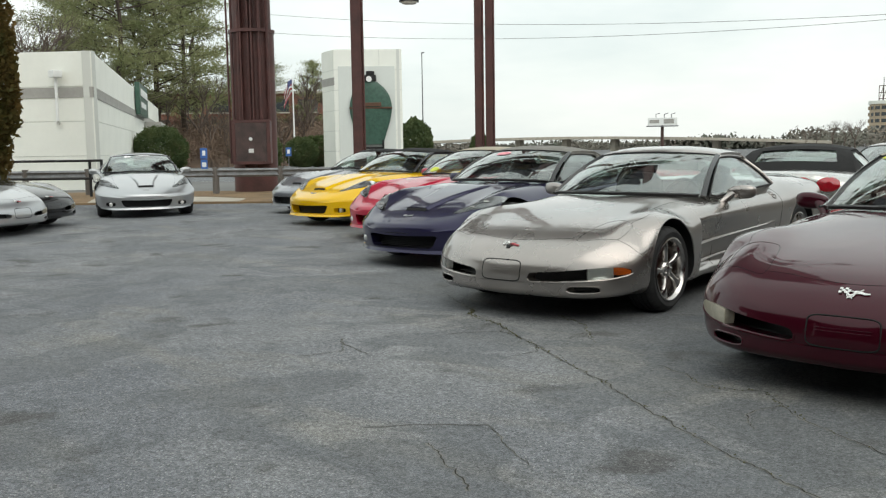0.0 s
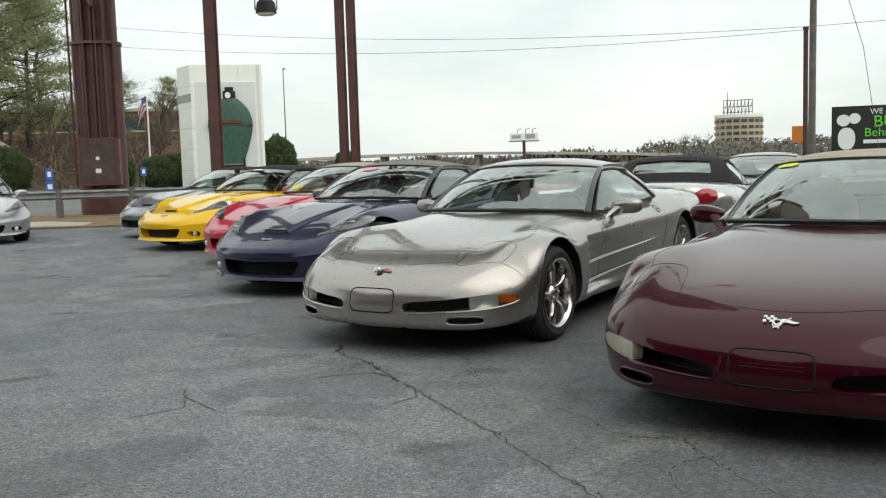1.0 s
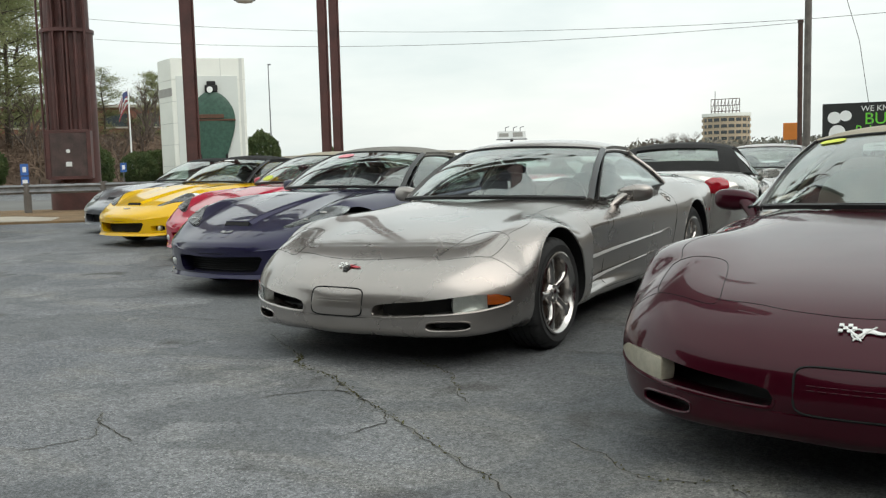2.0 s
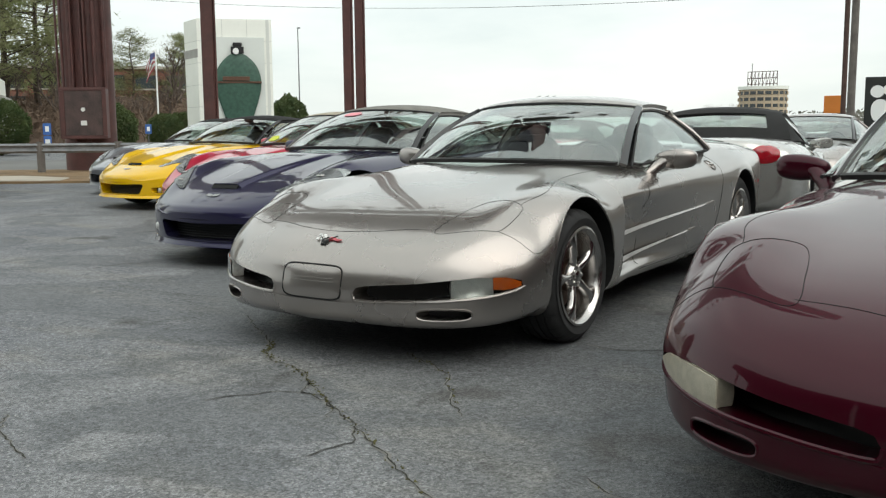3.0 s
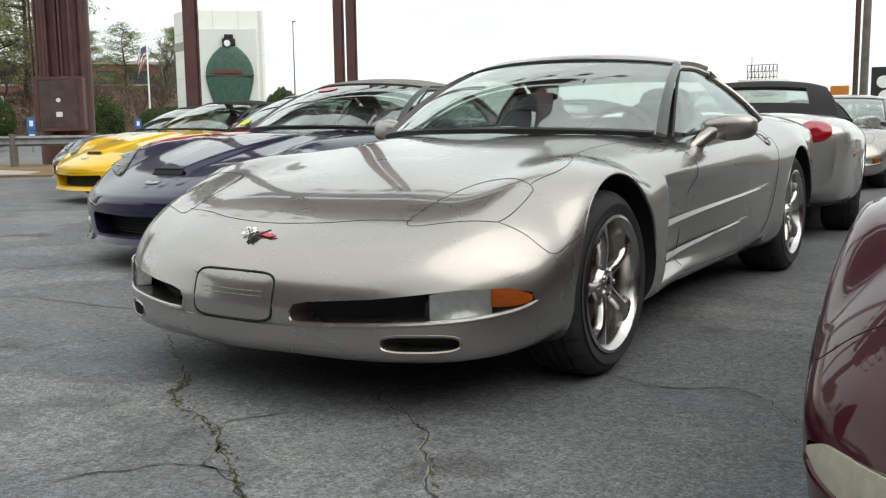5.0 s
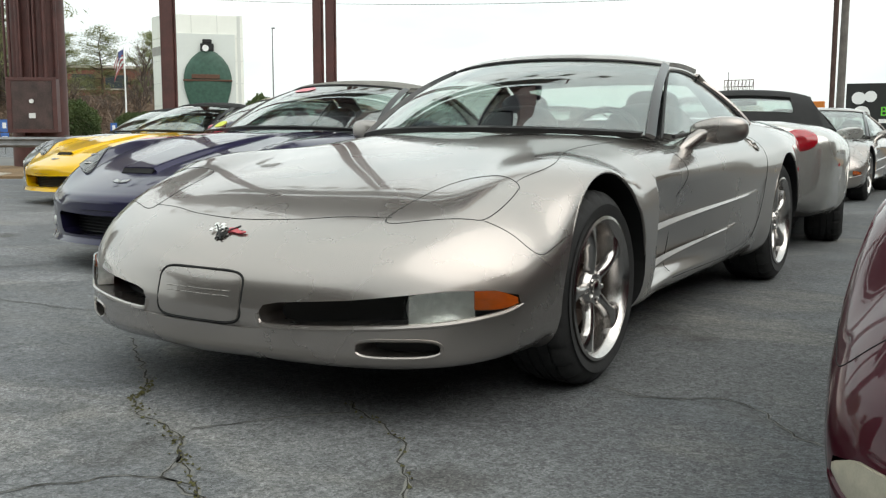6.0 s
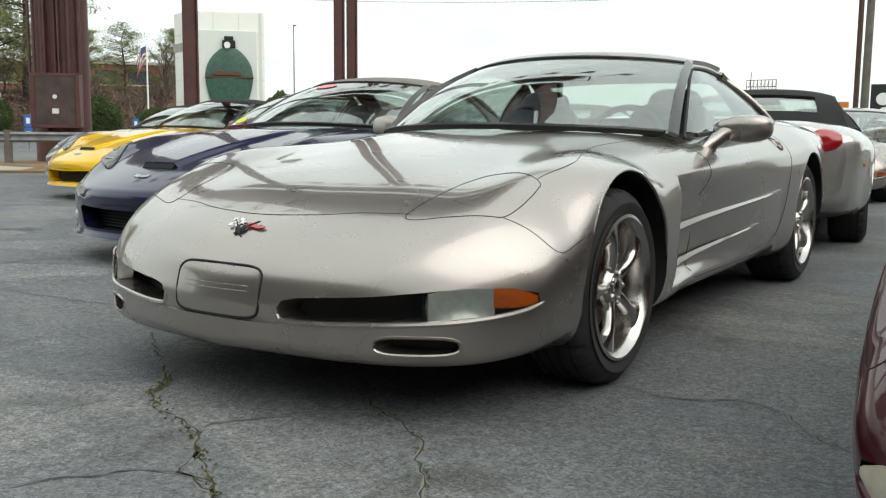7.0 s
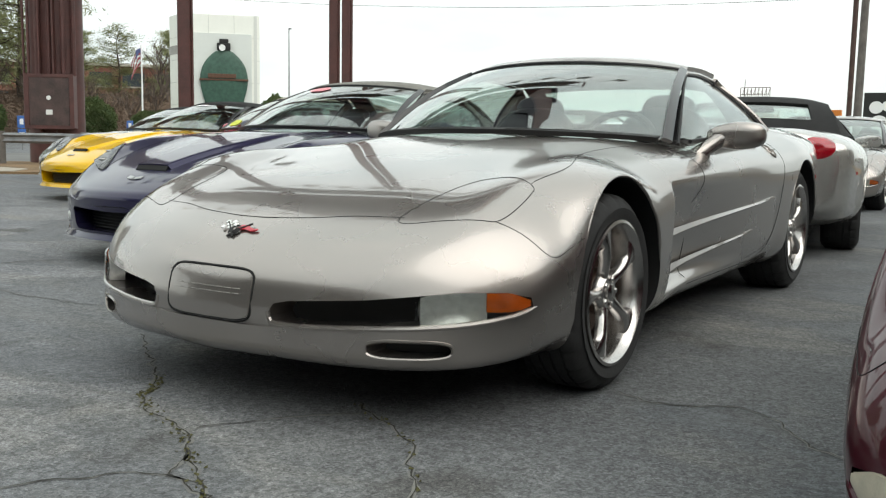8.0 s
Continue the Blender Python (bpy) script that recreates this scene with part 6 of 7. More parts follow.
def guard_rail():
    g = thing("guard_rail", "galvanised steel guard rail on short posts along the verge", "guard rail")
    prof = [(0.0, 0.0), (0.04, 0.05), (0.0, 0.10), (0.0, 0.14), (0.04, 0.19), (0.0, 0.24)]
    p0, p1 = Vector(at_edge(-26, 4.4)), Vector(at_edge(24, 4.4))
    bm = bmesh.new()
    rows = []
    for end in (p0, p1):
        rows.append([bm.verts.new(end + Vector((0.57 * (d + t), -0.82 * (d + t), 0.52 + h))) for t in (0.0, -0.012) for d, h in (prof if t == 0.0 else prof[::-1])])
    n = len(rows[0])
    for k in range(n):
        bm.faces.new((rows[0][k], rows[0][(k + 1) % n], rows[1][(k + 1) % n], rows[1][k]))
    part("rail", bm, "steel", g)
    for k in range(26):
        p = p0.lerp(p1, (k + 0.5) / 26)
        part("post", boxes(((p.x - 0.07, p.y - 0.05, 0), (p.x + 0.07, p.y + 0.09, 0.80)), bevel=0.01), "wood_pole", g)
    return g


guard_rail()


def pipe_fence():
    f = thing("pipe_fence", "black steel pipe fence with two rails", "fence")
    p0, p1 = Vector(at_edge(4.8, 3.4)), Vector(at_edge(22, 3.4))
    for z in (0.55, 1.05):
        part("rail", tube([p0 + Vector((0, 0, z)), p1 + Vector((0, 0, z))], 0.035, 8), "black", f)
    for q in (0.0, 0.02, 0.25, 0.5, 0.75, 1.0):
        p = p0.lerp(p1, q)
        part("post", tube([p, p + Vector((0, 0, 1.08))], 0.04, 8), "black", f)
    return f


pipe_fence()


def blue_sign(x, y, two):
    s = thing("parking_sign", "small blue and white parking sign on a thin post", "sign", pose(x, y, 0, 0, 0, 50) @ Matrix.Diagonal((0.74, 0.74, 0.74, 1)), "blue parking signs")
    part("post", tube([(0, 0, 0), (0, 0, 2.0)], 0.03, 8), "steel", s)
    face = part("face", boxes(((-0.23, -0.05, 1.25), (0.23, -0.03, 1.95)), bevel=0.02), "sign_blue", s)
    part("mark", boxes(((-0.10, -0.058, 1.45), (0.10, -0.051, 1.78))), "sign_white", face)
    if two:
        part("lower_face", boxes(((-0.22, -0.05, 0.55), (0.22, -0.03, 1.2)), bevel=0.02), "sign_blue", s)
        part("lower_mark", boxes(((-0.14, -0.058, 0.7), (0.14, -0.051, 1.0))), "sign_white", s)
    return s


blue_sign(-34.5, 21.9, True)
blue_sign(-39.5, 31.5, False)


def flagpole():
    f = thing("flagpole", "white flagpole with a striped flag hanging limp", "flagpole", pose(-50.7, 41.6, 0))
    part("pole", tube([(0, 0, 0), (0, 0, 6.8)], [0.07, 0.045], 10), "sign_white", f)
    for k in range(7):
        mat = "flag_red" if k % 2 == 0 else "flag_white"
        part("stripe", sheet(lambda u, v: Vector((-0.05 - 0.95 * u, 0.08 * math.sin(5 * u + k), 6.6 - 0.15 * (k + v) - 1.1 * u * u)), 10, 1, 0.02), mat, f)
    part("canton", sheet(lambda u, v: Vector((-0.05 - 0.42 * u, -0.03 + 0.08 * math.sin(5 * u), 6.62 - 0.6 * v - 1.1 * (u * 0.42) ** 2)), 6, 3, 0.02), "flag_blue", f)
    return f


flagpole()


def light_pole(x, y, h, arm=0.9):
    p = thing("light_pole", "slender grey street light pole", "street lamp", pose(x, y, 0))
    part("pole", tube([(0, 0, 0), (0, 0, h)], [0.08, 0.045], 8), "steel", p)
    part("arm", tube([(0, 0, h - 0.1), (arm * 0.5, 0, h), (arm, 0, h)], 0.05, 6), "steel", p)
    part("lamp_head", boxes(((arm - 0.1, -0.1, h - 0.06), (arm + 0.2, 0.1, h + 0.06)), bevel=0.03), "steel", p)
    return p


light_pole(-59.4, 66.2, 10.9, 0.08)


def utility_poles():
    p = thing("utility_pole", "weathered wooden utility pole with a small floodlight", "utility pole", pose(-3.33, 32.1, 0))
    part("pole", tube([(0, 0, 0), (0.05, 0, 11)], [0.135, 0.11], 12), "wood_pole", p)
    part("arm", tube([(0, 0, 7.3), (-0.5, 0, 7.5)], 0.03, 6), "steel", p)
    part("floodlight", boxes(((-0.75, -0.15, 7.3), (-0.45, 0.15, 7.65)), bevel=0.03), "steel", p)
    part("stay_wire", tube([(0.1, 0, 10.5), (1.6, 1.0, 5.0), (2.3, 1.5, 0)], 0.012, 5), "cable", p)
    r = thing("rusty_pole", "thin rusty steel pole beside a utility pole", "pole", pose(-3.84, 33.6, 0))
    part("shaft", tube([(0, 0, 0), (0, 0, 5.9)], 0.09, 10), "rust", r)
    part("cap", tube([(0, 0, 5.88), (0, 0, 5.98)], 0.11, 10), "rust", r)


utility_poles()


def words(text, size, m, mat, parent, name="lettering"):
    """Raised letters in the built-in font, as a mesh."""
    cu = bpy.data.curves.new(name, "FONT")
    cu.body, cu.size, cu.extrude, cu.align_x = text, size, 0.01, "LEFT"
    tmp = new(name, cu)
    dg = bpy.context.evaluated_depsgraph_get()
    dg.update()
    me = bpy.data.meshes.new_from_object(tmp.evaluated_get(dg))
    bpy.data.objects.remove(tmp)
    me.materials.clear()
    me.materials.append(MAT[mat])
    ob = new(name, me)
    ob.parent = parent
    ob.matrix_local = m
    return ob


def billboard():
    b = thing("billboard", "black roadside billboard with white and green lettering", "billboard", pose(-8.0, 64.1, -0.5, 0, 0, 9))
    part("face", boxes(((0, 0, 1.2), (9.5, 0.3, 4.7)), bevel=0.02), "sign_black", b, "black board face")
    part("figure_shape", prism(superellipse(20, 0.42, 0.40, 2, 0.75, 3.75) , 0.05, None, Matrix.Translation((0, -0.06, 0))), "sign_white", b)
    bm = prism(superellipse(20, 0.55, 0.75, 2.3, 0.95, 2.5), 0.05, None, Matrix.Translation((0, -0.055, 0)))
    prism(superellipse(16, 0.38, 0.36, 2, 1.45, 3.85), 0.04, bm, Matrix.Translation((0, -0.05, 0)))
    part("figure_shape", bm, "sign_white", b, "plain pale shape")
    flat = lambda x, z: Matrix.Translation((x, -0.03, z)) @ Matrix.Rotation(radians(90), 4, "X")
    words("WE KNOW", 0.52, flat(2.4, 4.12), "sign_white", b)
    words("BUG", 1.1, flat(2.6, 3.25), "sign_green", b)
    words("Behavior", 0.82, flat(2.05, 2.62), "sign_green", b)
    part("caption_bar", boxes(((2.0, -0.03, 2.15), (6.0, -0.005, 2.4))), "sign_white", b)
    for x in (1.5, 4.7, 8.0):
        part("post", tube([(x, 0.5, 0), (x, 0.5, 4.4)], 0.12, 8), "rust", b)
    return b


billboard()


def far_billboard():
    b = thing("double_billboard", "distant two-sided billboard on one dark post with lamps above", "billboard", Matrix.Translation((-97.2, 192, 0)) @ Matrix.Rotation(radians(27), 4, "Z") @ Matrix.Diagonal((0.72, 0.72, 0.78, 1)))
    part("post", tube([(0, 0, 0), (0, 0, 8.6)], 0.5, 10), "rust", b)
    part("face", boxes(((-4.6, -0.9, 7.4), (4.6, -0.6, 9.6)), bevel=0.05), "sign_white", b)
    part("face", boxes(((-4.6, 0.6, 7.4), (4.6, 0.9, 9.6)), bevel=0.05), "sign_white", b)
    part("catwalk", boxes(((-5.0, -1.6, 7.0), (5.0, 1.2, 7.3))), "steel", b)
    part("picture_bar", boxes(((-4.0, -0.95, 8.0), (-1.0, -0.91, 9.0)), ((0.4, -0.95, 7.9), (3.6, -0.91, 9.2))), "grey_wall", b)
    for x in (-2.0, 0.6, 2.8):
        part("lamp_arm", tube([(x, -0.6, 9.5), (x, -1.6, 10.6), (x + 1.2, -1.8, 10.9)], 0.12, 6), "steel", b)
    return b


far_billboard()


def tower():
    t = thing("office_tower", "distant tan tower block with rows of balconies and a roof frame", "building", pose(-66.3, 265, 0))
    H = 11.2
    part("wall", lathe([(0, 0.0), (0, 6.4), (H, 6.4), (H, 0.0)], 32, axis="z"), "tower_wall", t)
    for k in range(6):
        z = 1.2 + k * 1.72
        part("window_band", lathe([(z, 6.3), (z, 6.46), (z + 0.9, 6.46), (z + 0.9, 6.3)], 32, axis="z", closed=True), "window", t)
        for a in range(20):
            q = a * math.tau / 20
            x, y = 6.5 * math.cos(q), 6.5 * math.sin(q)
            part("pier", boxes(((x - 0.18, y - 0.18, z), (x + 0.18, y + 0.18, z + 0.9))), "tower_wall", t)
    part("parapet", lathe([(H, 5.8), (H, 6.7), (H + 0.9, 6.7), (H + 0.9, 5.8)], 32, axis="z", closed=True), "white_wall", t)
    fr = bmesh.new()
    for k in range(9):
        tube([(-4.0 + k, -1, H + 0.5), (-4.0 + k, -1, H + 5.0)], 0.10, 5, fr)
        if k < 8:
            tube([(-4.0 + k, -1, H + 1.0), (-3.0 + k, -1, H + 4.8)], 0.07, 5, fr)
    for z in (H + 1.6, H + 3.2, H + 5.0):
        tube([(-4.0, -1, z), (4.0, -1, z)], 0.10, 5, fr)
    part("roof_frame", fr, "rust", t, "open steel roof sign frame")
    part("mast", tube([(-3.4, 1, H), (-3.4, 1, H + 7.4)], 0.12, 6), "steel", t)
    return t


tower()


def brick_block():
    """A long brick office building on the rise behind the trees."""
    b = thing("brick_building", "red brick office building behind bare trees", "building", pose(-88, 65.5, 0, 0, 0, 52))
    part("wall", boxes(((-11.5, 0, 0), (14.5, 12, 8.2)), bevel=0.05), "brick", b)
    part("roof", boxes(((-11.8, -0.4, 8.2), (14.8, 12.4, 8.5))), "concrete", b)
    for row in range(3):
        z = 1.2 + row * 2.4
        for k in range(7):
            x = -10.8 + k * 3.5
            win = part("window", boxes(((x, -0.06, z), (x + 2.4, 0.1, z + 1.5))), "window", b)
            part("sill", boxes(((x - 0.1, -0.12, z - 0.2), (x + 2.5, 0.1, z - 0.02))), "concrete", win)
    return b


brick_block()


def orange_sign():
    o = thing("orange_sign", "small distant orange sign box on a post", "sign", pose(-8.05, 54.2, 0))
    part("post", tube([(0, 0, 0), (0, 0, 1.9)], 0.07, 8), "steel", o)
    part("face", boxes(((-0.5, -0.15, 1.75), (0.45, 0.15, 2.75)), bevel=0.03), "orange", o)


orange_sign()


def overpass():
    o = thing("overpass", "long pale concrete road bridge in the distance", "bridge", kind="structure")
    bm = bmesh.new()
    n = 24
    for k in range(n):
        u0, u1 = k / n, (k + 1) / n
        f = lambda u: Vector((-175 + 110 * u, 165 + 45 * u, 1.0 + 2.0 * math.sin(math.pi * min(u * 0.9 + 0.1, 1))))
        a, b = f(u0), f(u1)
        vs = [bm.verts.new(c) for c in (a, b, b + Vector((0, 0, 0.65)), a + Vector((0, 0, 0.65)), a + Vector((-4, 9, 0)), b + Vector((-4, 9, 0)), b + Vector((-4, 9, 0.65)), a + Vector((-4, 9, 0.65)))]
        for q in ((0, 1, 2, 3), (5, 4, 7, 6), (3, 2, 6, 7), (1, 0, 4, 5)):
            bm.faces.new([vs[i] for i in q])
    part("deck", bm, "concrete", o)
    for k in range(1, 10):
        u = k / 10
        p = Vector((-175 + 110 * u, 165 + 45 * u, 0))
        part("pier", boxes(((p.x - 3, p.y + 2, 0), (p.x - 1.6, p.y + 4, 1.1 + 2.0 * math.sin(math.pi * min(u * 0.9 + 0.1, 1))))), "concrete", o)


overpass()


def wires():
    """Sagging overhead cables."""
    for a, b, sag in (((-49, 26.6, 10.8), (-3.3, 32.1, 5.8), 1.0), ((-49, 26.6, 9.6), (-3.3, 32.1, 5.7), 1.1), ((-49, 24, 12.8), (20, 36, 9.2), 1.6), ((-3.3, 32.1, 5.8), (45, 24, 7.5), 0.9)):
        a, b = Vector(a), Vector(b)
        pts = [a.lerp(b, k / 24) - Vector((0, 0, sag * 4 * (k / 24) * (1 - k / 24))) for k in range(25)]
        solo("overhead_cable", tube(pts, 0.009, 5), "cable", "thin sagging overhead power cable", "cable", group="overhead cables")


wires()

# ---- trees and shrubs ----


def leaf_quads(bm, c, spread_v, count, size, rng, flat=0.0):
    for _ in range(count):
        p = Vector((c[0] + rng.gauss(0, spread_v[0]), c[1] + rng.gauss(0, spread_v[1]), c[2] + rng.gauss(0, spread_v[2])))
        a = Vector((rng.gauss(0, 1), rng.gauss(0, 1), rng.gauss(0, 1))).normalized()
        b = a.orthogonal().normalized()
        s = size * rng.uniform(0.5, 1.3)
        wide = flat or 0.45
        vs = [bm.verts.new(p + a * s), bm.verts.new(p + b * s * wide), bm.verts.new(p - a * s * 0.7), bm.verts.new(p - b * s * wide)]
        bm.faces.new(vs)


def raw(name, bm, mat):
    """A mesh for leaves: no clean-up of normals, as it is large and loose."""
    me = bpy.data.meshes.new(name)
    bm.to_mesh(me)
    bm.free()
    me.materials.append(MAT[mat])
    return me


def pine(seed, h):
    """A tall pine: bare lower trunk, short limbs, clumps of needles."""
    rng = random.Random(seed)
    t = thing("pine_tree", "tall dark green pine tree with a bare lower trunk", "tree", group="pine trees")
    trunk = [(rng.gauss(0, 0.05) * k, rng.gauss(0, 0.05) * k, h * k / 8) for k in range(9)]
    bm = tube(trunk, [0.24 * (1 - 0.88 * k / 8) * h / 14 for k in range(9)], 8)
    crown = bmesh.new()
    for k in range(58):
        q = 0.26 + 0.74 * (k / 57) ** 0.9
        z = h * q
        a = rng.uniform(0, math.tau)
        reach = h * 0.22 * (1 - ((q - 0.5) / 0.62) ** 2) * rng.uniform(0.45, 1.1)
        tip = Vector((reach * math.cos(a), reach * math.sin(a), z + reach * rng.uniform(0.05, 0.45)))
        tube([(0, 0, z), (tip.x * 0.5, tip.y * 0.5, (z + tip.z) / 2 - 0.1), tip], [0.06, 0.04, 0.015], 4, bm)
        for f in (0.5, 0.8, 1.0):
            c = Vector((0, 0, z)).lerp(tip, f)
            if rng.random() < 0.6:
                r = rng.uniform(0.40, 0.70) * h / 15
                leaf_quads(crown, c, (r, r, r * 0.42), 100, 0.22 * h / 15, rng, 0.15)
    part("trunk", bm, "bark", t)
    part("crown", raw("crown", crown, "needles"), "needles", t)
    return t


def bare_tree(seed, h):
    rng = random.Random(seed)
    t = thing("bare_tree", "leafless deciduous tree with fine grey-brown twigs", "tree", group="bare trees")
    bm, tw = bmesh.new(), bmesh.new()

    def grow(p, way, length, r, depth):
        end = p + way * length
        mid = p + way * length * 0.5 + Vector((rng.gauss(0, 0.05), rng.gauss(0, 0.05), 0)) * length
        tube([p, mid, end], [r, r * 0.85, r * 0.65], 5 if depth < 3 else 3, bm if depth < 3 else tw)
        if depth >= 6:
            return
        for _ in range(3 if depth < 4 else 2):
            turn = Vector((rng.gauss(0, 1), rng.gauss(0, 1), rng.gauss(0.25, 0.5))).normalized()
            grow(p.lerp(end, rng.uniform(0.6, 1.0)), (way * 1.0 + turn * 0.62).normalized(), length * rng.uniform(0.55, 0.82), r * 0.6, depth + 1)

    grow(Vector((0, 0, 0)), Vector((0, 0, 1)), h * 0.30, 0.017 * h, 0)
    part("trunk", bm, "twig", t)
    tagged(part("twig_spray", raw("twig_spray", tw, "twig"), "twig", t), kind="stuff")
    return t


def bush(seed, rx, rz, mat, label, name="shrub", cat="shrub", leaf=0.055, count=11000):
    """A dense shrub with an uneven outline, leaves on short stems."""
    rng = random.Random(seed)
    t = thing(name, label, cat, group=name + "s")
    bm = bmesh.new()
    for _ in range(count):
        d = Vector((rng.gauss(0, 1), rng.gauss(0, 1), rng.gauss(0, 1))).normalized()
        wob = 1 + 0.16 * noise.noise(d * 2.3 + Vector((seed, 0, 0))) + 0.10 * noise.noise(d * 6 + Vector((0, seed, 0)))
        r = wob * rng.uniform(0.80, 1.0)
        leaf_quads(bm, (d.x * rx * r, d.y * rx * r, rz + d.z * rz * r), (0.02, 0.02, 0.02), 1, leaf, rng)
    for k in range(7):
        a = k * math.tau / 7
        part("stem", tube([(0.1 * math.cos(a), 0.1 * math.sin(a), 0), (rx * 0.5 * math.cos(a), rx * 0.5 * math.sin(a), rz * 1.1)], [0.05, 0.02], 5), "bark", t)
    part("crown", raw("crown", bm, mat), mat, t)
    return t


def put_copy(ob, x, y, turn, size, z=0.0, sz=None):
    return copy_thing(ob, Matrix.LocRotScale((x, y, z), Euler((0, 0, radians(turn))), (size, size, sz or size)))


def polar(az, dist):
    """A place at a bearing (degrees clockwise from +y) and distance from the middle of the path."""
    return 2.9 + dist * math.sin(radians(az)), -3.4 + dist * math.cos(radians(az))


def woods():
    rng = random.Random(5)
    pines = [pine(11, 15), pine(23, 15), pine(37, 15)]
    bares = [bare_tree(3, 12), bare_tree(8, 12)]
    first = [(-61.7, 76, 1.12), (-60.2, 70, 1.15), (-58.9, 74, 1.1)]
    for ob, (az, d, s) in zip(pines, first):
        x, y = polar(az, d)
        ob.matrix_world = Matrix.LocRotScale((x, y, 0), None, (s, s, s))
    for az, d, s in ((-70, 80, 1.0), (-58.0, 80, 1.1), (-56.4, 84, 1.1), (-55.6, 95, 1.1), (-51.35, 90, 0.58), (-53.3, 97, 0.60), (-48.6, 90, 0.58), (-62.8, 84, 1.0)):
        x, y = polar(az, d)
        put_copy(pines[rng.randrange(3)], x, y, rng.uniform(0, 360), s)
    for ob, (az, d, s) in zip(bares, ((-49.1, 86, 1.0), (-55.5, 80, 0.9))):
        x, y = polar(az, d)
        ob.matrix_world = Matrix.LocRotScale((x, y, 0), None, (s, s, s))
    for az, d, s in ((-63.8, 66, 1.1), (-64.9, 72, 1.2), (-62.9, 74, 1.0), (-53.7, 88, 0.7), (-54.0, 75, 0.5), (-50.6, 76, 0.5), (-55.0, 76, 0.62), (-49.6, 92, 0.75), (-65.8, 62, 1.15), (-68.5, 60, 1.2), (-52.2, 80, 0.45), (-57.8, 80, 0.85), (-49.2, 80, 0.6), (-52.9, 79, 0.45), (-17.6, 190, 0.62), (-16.9, 186, 0.6), (-18.4, 180, 0.55), (-16.4, 200, 0.66), (-19.0, 196, 0.5)):
        x, y = polar(az, d)
        put_copy(bares[rng.randrange(2)], x, y, rng.uniform(0, 360), s)
    round_bush = bush(4, 1.4, 1.3, "shrub", "large rounded dark green clipped shrub", leaf=0.075, count=15000)
    x, y = polar(-58.4, 48)
    round_bush.matrix_world = Matrix.Translation((x, y, 0))
    for az, d, s in ((-52.6, 46, 0.9), (-49.6, 64, 0.85), (-48.6, 66, 0.9)):
        x, y = polar(az, d)
        put_copy(round_bush, x, y, rng.uniform(0, 360), s)
    dome = bush(9, 1.7, 1.75, "shrub", "pointed evergreen beside a light pole", "evergreen", "tree", 0.15, 9000)
    dome.matrix_world = Matrix.LocRotScale((-41.95, 45.6, 0), None, (0.78, 0.78, 0.98))
    put_copy(dome, -66, 84, 40, 0.9)
    con = bush(14, 1.1, 3.2, "thuja", "tall narrow golden-brown conifer", "conifer", "tree", 0.10, 18000)
    con.matrix_world = Matrix.Translation((-19.22, 4.45, 0))


woods()


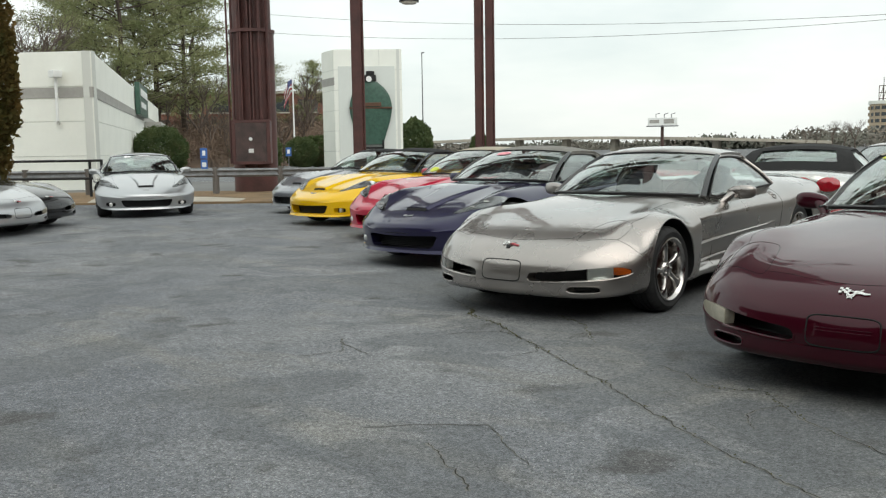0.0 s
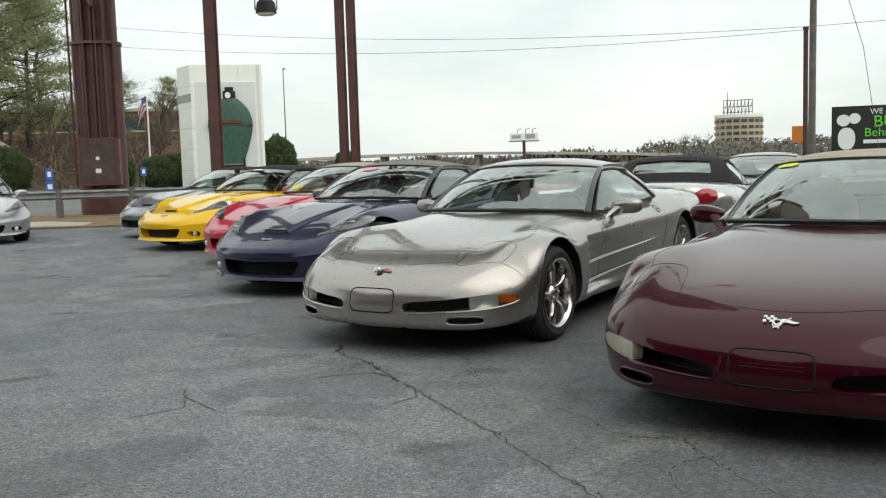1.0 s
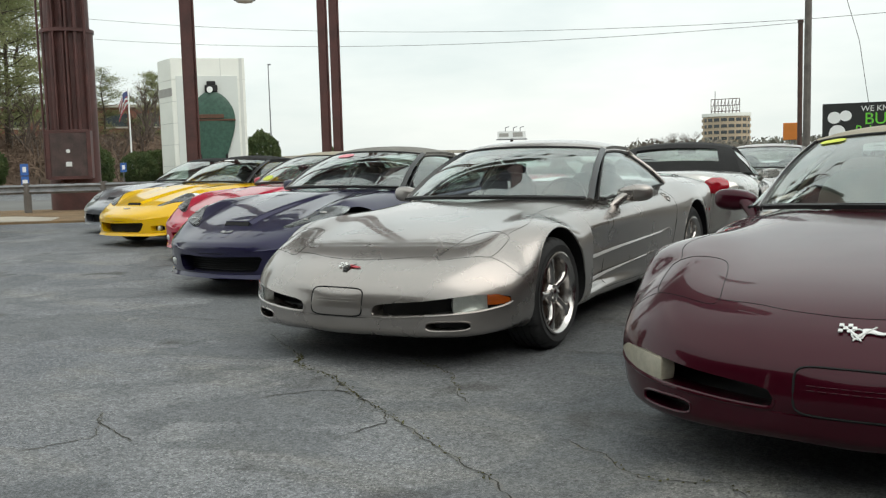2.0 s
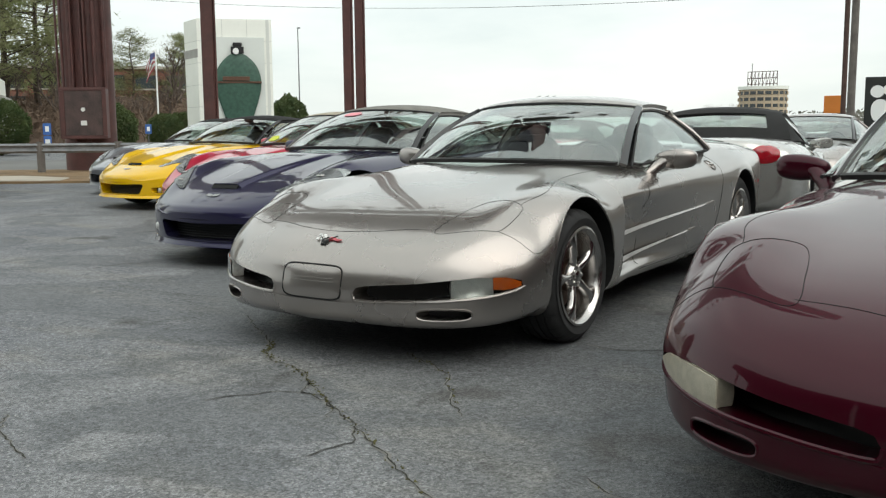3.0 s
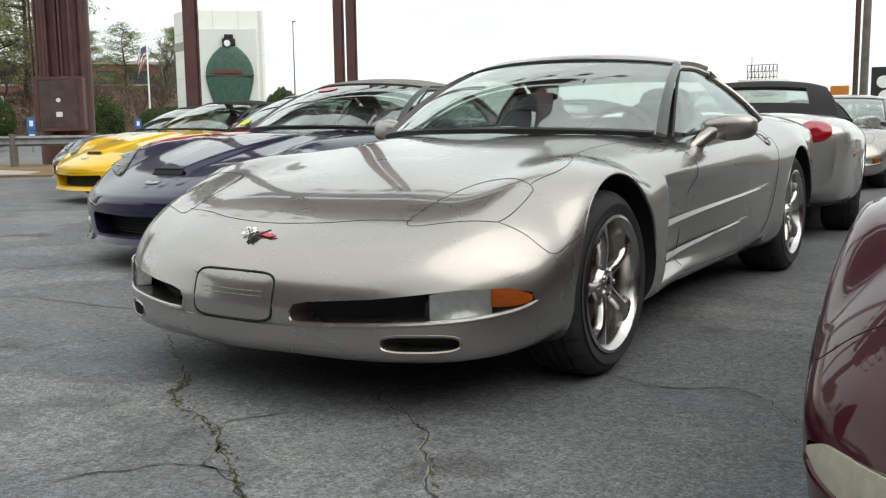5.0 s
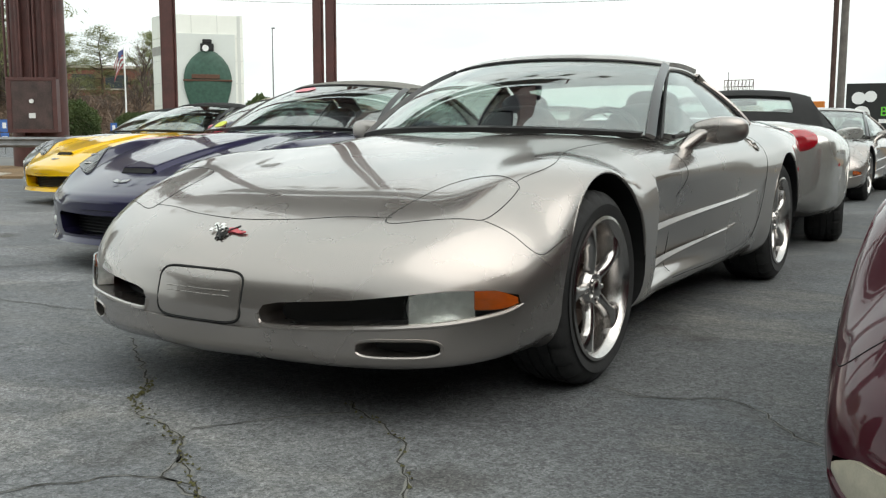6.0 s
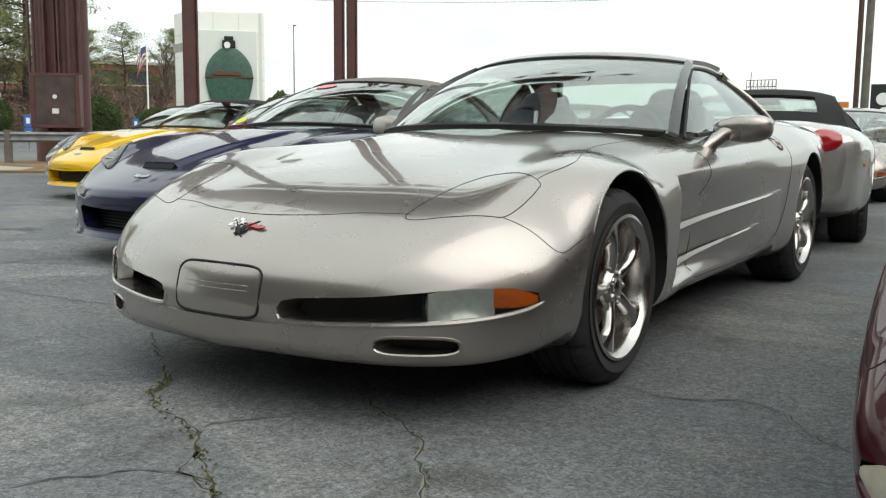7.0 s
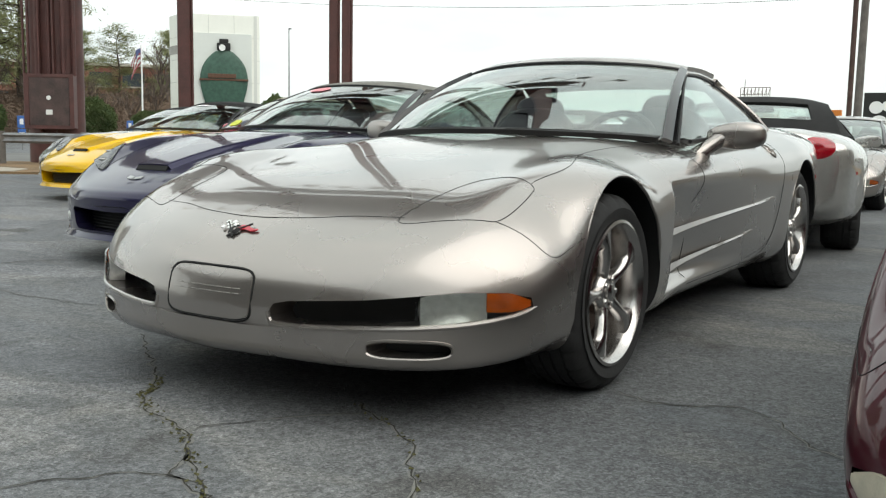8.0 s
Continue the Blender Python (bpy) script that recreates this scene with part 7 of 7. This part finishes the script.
def scrub_bank():
    """The brown undergrowth below the trees and the distant tree line."""
    rng = random.Random(12)
    bm = bmesh.new()
    for _ in range(26000):
        az, d = rng.uniform(-73, -47.5), rng.uniform(74, 92)
        x, y = polar(az, d)
        h = (d - 70) * 0.14 + rng.uniform(0, 1.5)
        leaf_quads(bm, (x, y, h), (0.2, 0.2, 0.35), 1, 0.5, rng, 0.07)
    ob = new("undergrowth", raw("undergrowth", bm, "scrub"))
    tagged(ob, "brown leafless undergrowth on the bank below the trees", "undergrowth", "", "stuff")
    bank = bmesh.new()
    a = [polar(az, 76) for az in range(-76, -46, 3)]
    b = [polar(az, 100) for az in range(-76, -46, 3)]
    lo, hi = [bank.verts.new((*p, 0)) for p in a], [bank.verts.new((*p, 4.2)) for p in b]
    for k in range(len(a) - 1):
        bank.faces.new((lo[k], lo[k + 1], hi[k + 1], hi[k]))
    solo("bank", bank, "scrub", "rising brown bank behind the lot", "bank", "structure")
    far = bmesh.new()
    for _ in range(52000):
        az = rng.uniform(-47, 60)
        d = rng.uniform(230, 300)
        if -46 < az < -27:
            d = rng.uniform(300, 340)
        x, y = polar(az, d)
        top = 1.7 + 1.8 * noise.noise(Vector((az * 0.35, 0, 0))) + (2.2 if -20 < az < 10 else 0.4)
        leaf_quads(far, (x, y, rng.uniform(0, max(top, 1.5))), (0.8, 0.8, 0.6), 1, 0.7, rng)
    ob = new("distant_wood", raw("distant_wood", far, "hazed_far_trees"))
    tagged(ob, "distant line of bare and evergreen trees", "trees", "", "stuff")


scrub_bank()

# ---- behind the camera: the sales building that the paint reflects ----


def sales_building():
    s = thing("sales_building", "low sales building with a dark canopy", "building", pose(4.2, -11.2, 0, 0, 0, 158))
    part("wall", boxes(((-14, 0, 0), (14, 8, 3.2)), bevel=0.03), "beige_board", s)
    part("canopy", boxes(((-14.5, -2.2, 3.2), (14.5, 8.2, 4.0)), bevel=0.05), "roof_dark", s)
    for k in range(9):
        x = -12.8 + k * 3.0
        part("window", boxes(((x, -0.05, 0.7), (x + 2.2, 0.05, 2.6)), bevel=0.01), "window", s)
    for x in (-13.8, -6.9, 0, 6.9, 13.8):
        part("canopy_post", tube([(x, -1.9, 0), (x, -1.9, 3.2)], 0.09, 10), "sign_white", s)
    return s


sales_building()


def unseen_side_block():
    """An unseen plain block added beside the lot to darken what the flanks mirror."""
    s = thing("sky_blocker", "plain brown warehouse that closes the lot", "building", pose(12.5, -16, 0))
    part("wall", boxes(((0, 0, 0), (10, 60, 6.2)), bevel=0.04), "beige_board", s)
    part("roof", boxes(((-0.5, -0.5, 6.2), (10.5, 60.5, 6.8)), bevel=0.05), "roof_dark", s)
    for k in range(10):
        part("window", boxes(((-0.05, 3 + 5.6 * k, 1.0), (0.05, 5.4 + 5.6 * k, 2.8)), bevel=0.01), "window", s)
    return s


unseen_side_block()
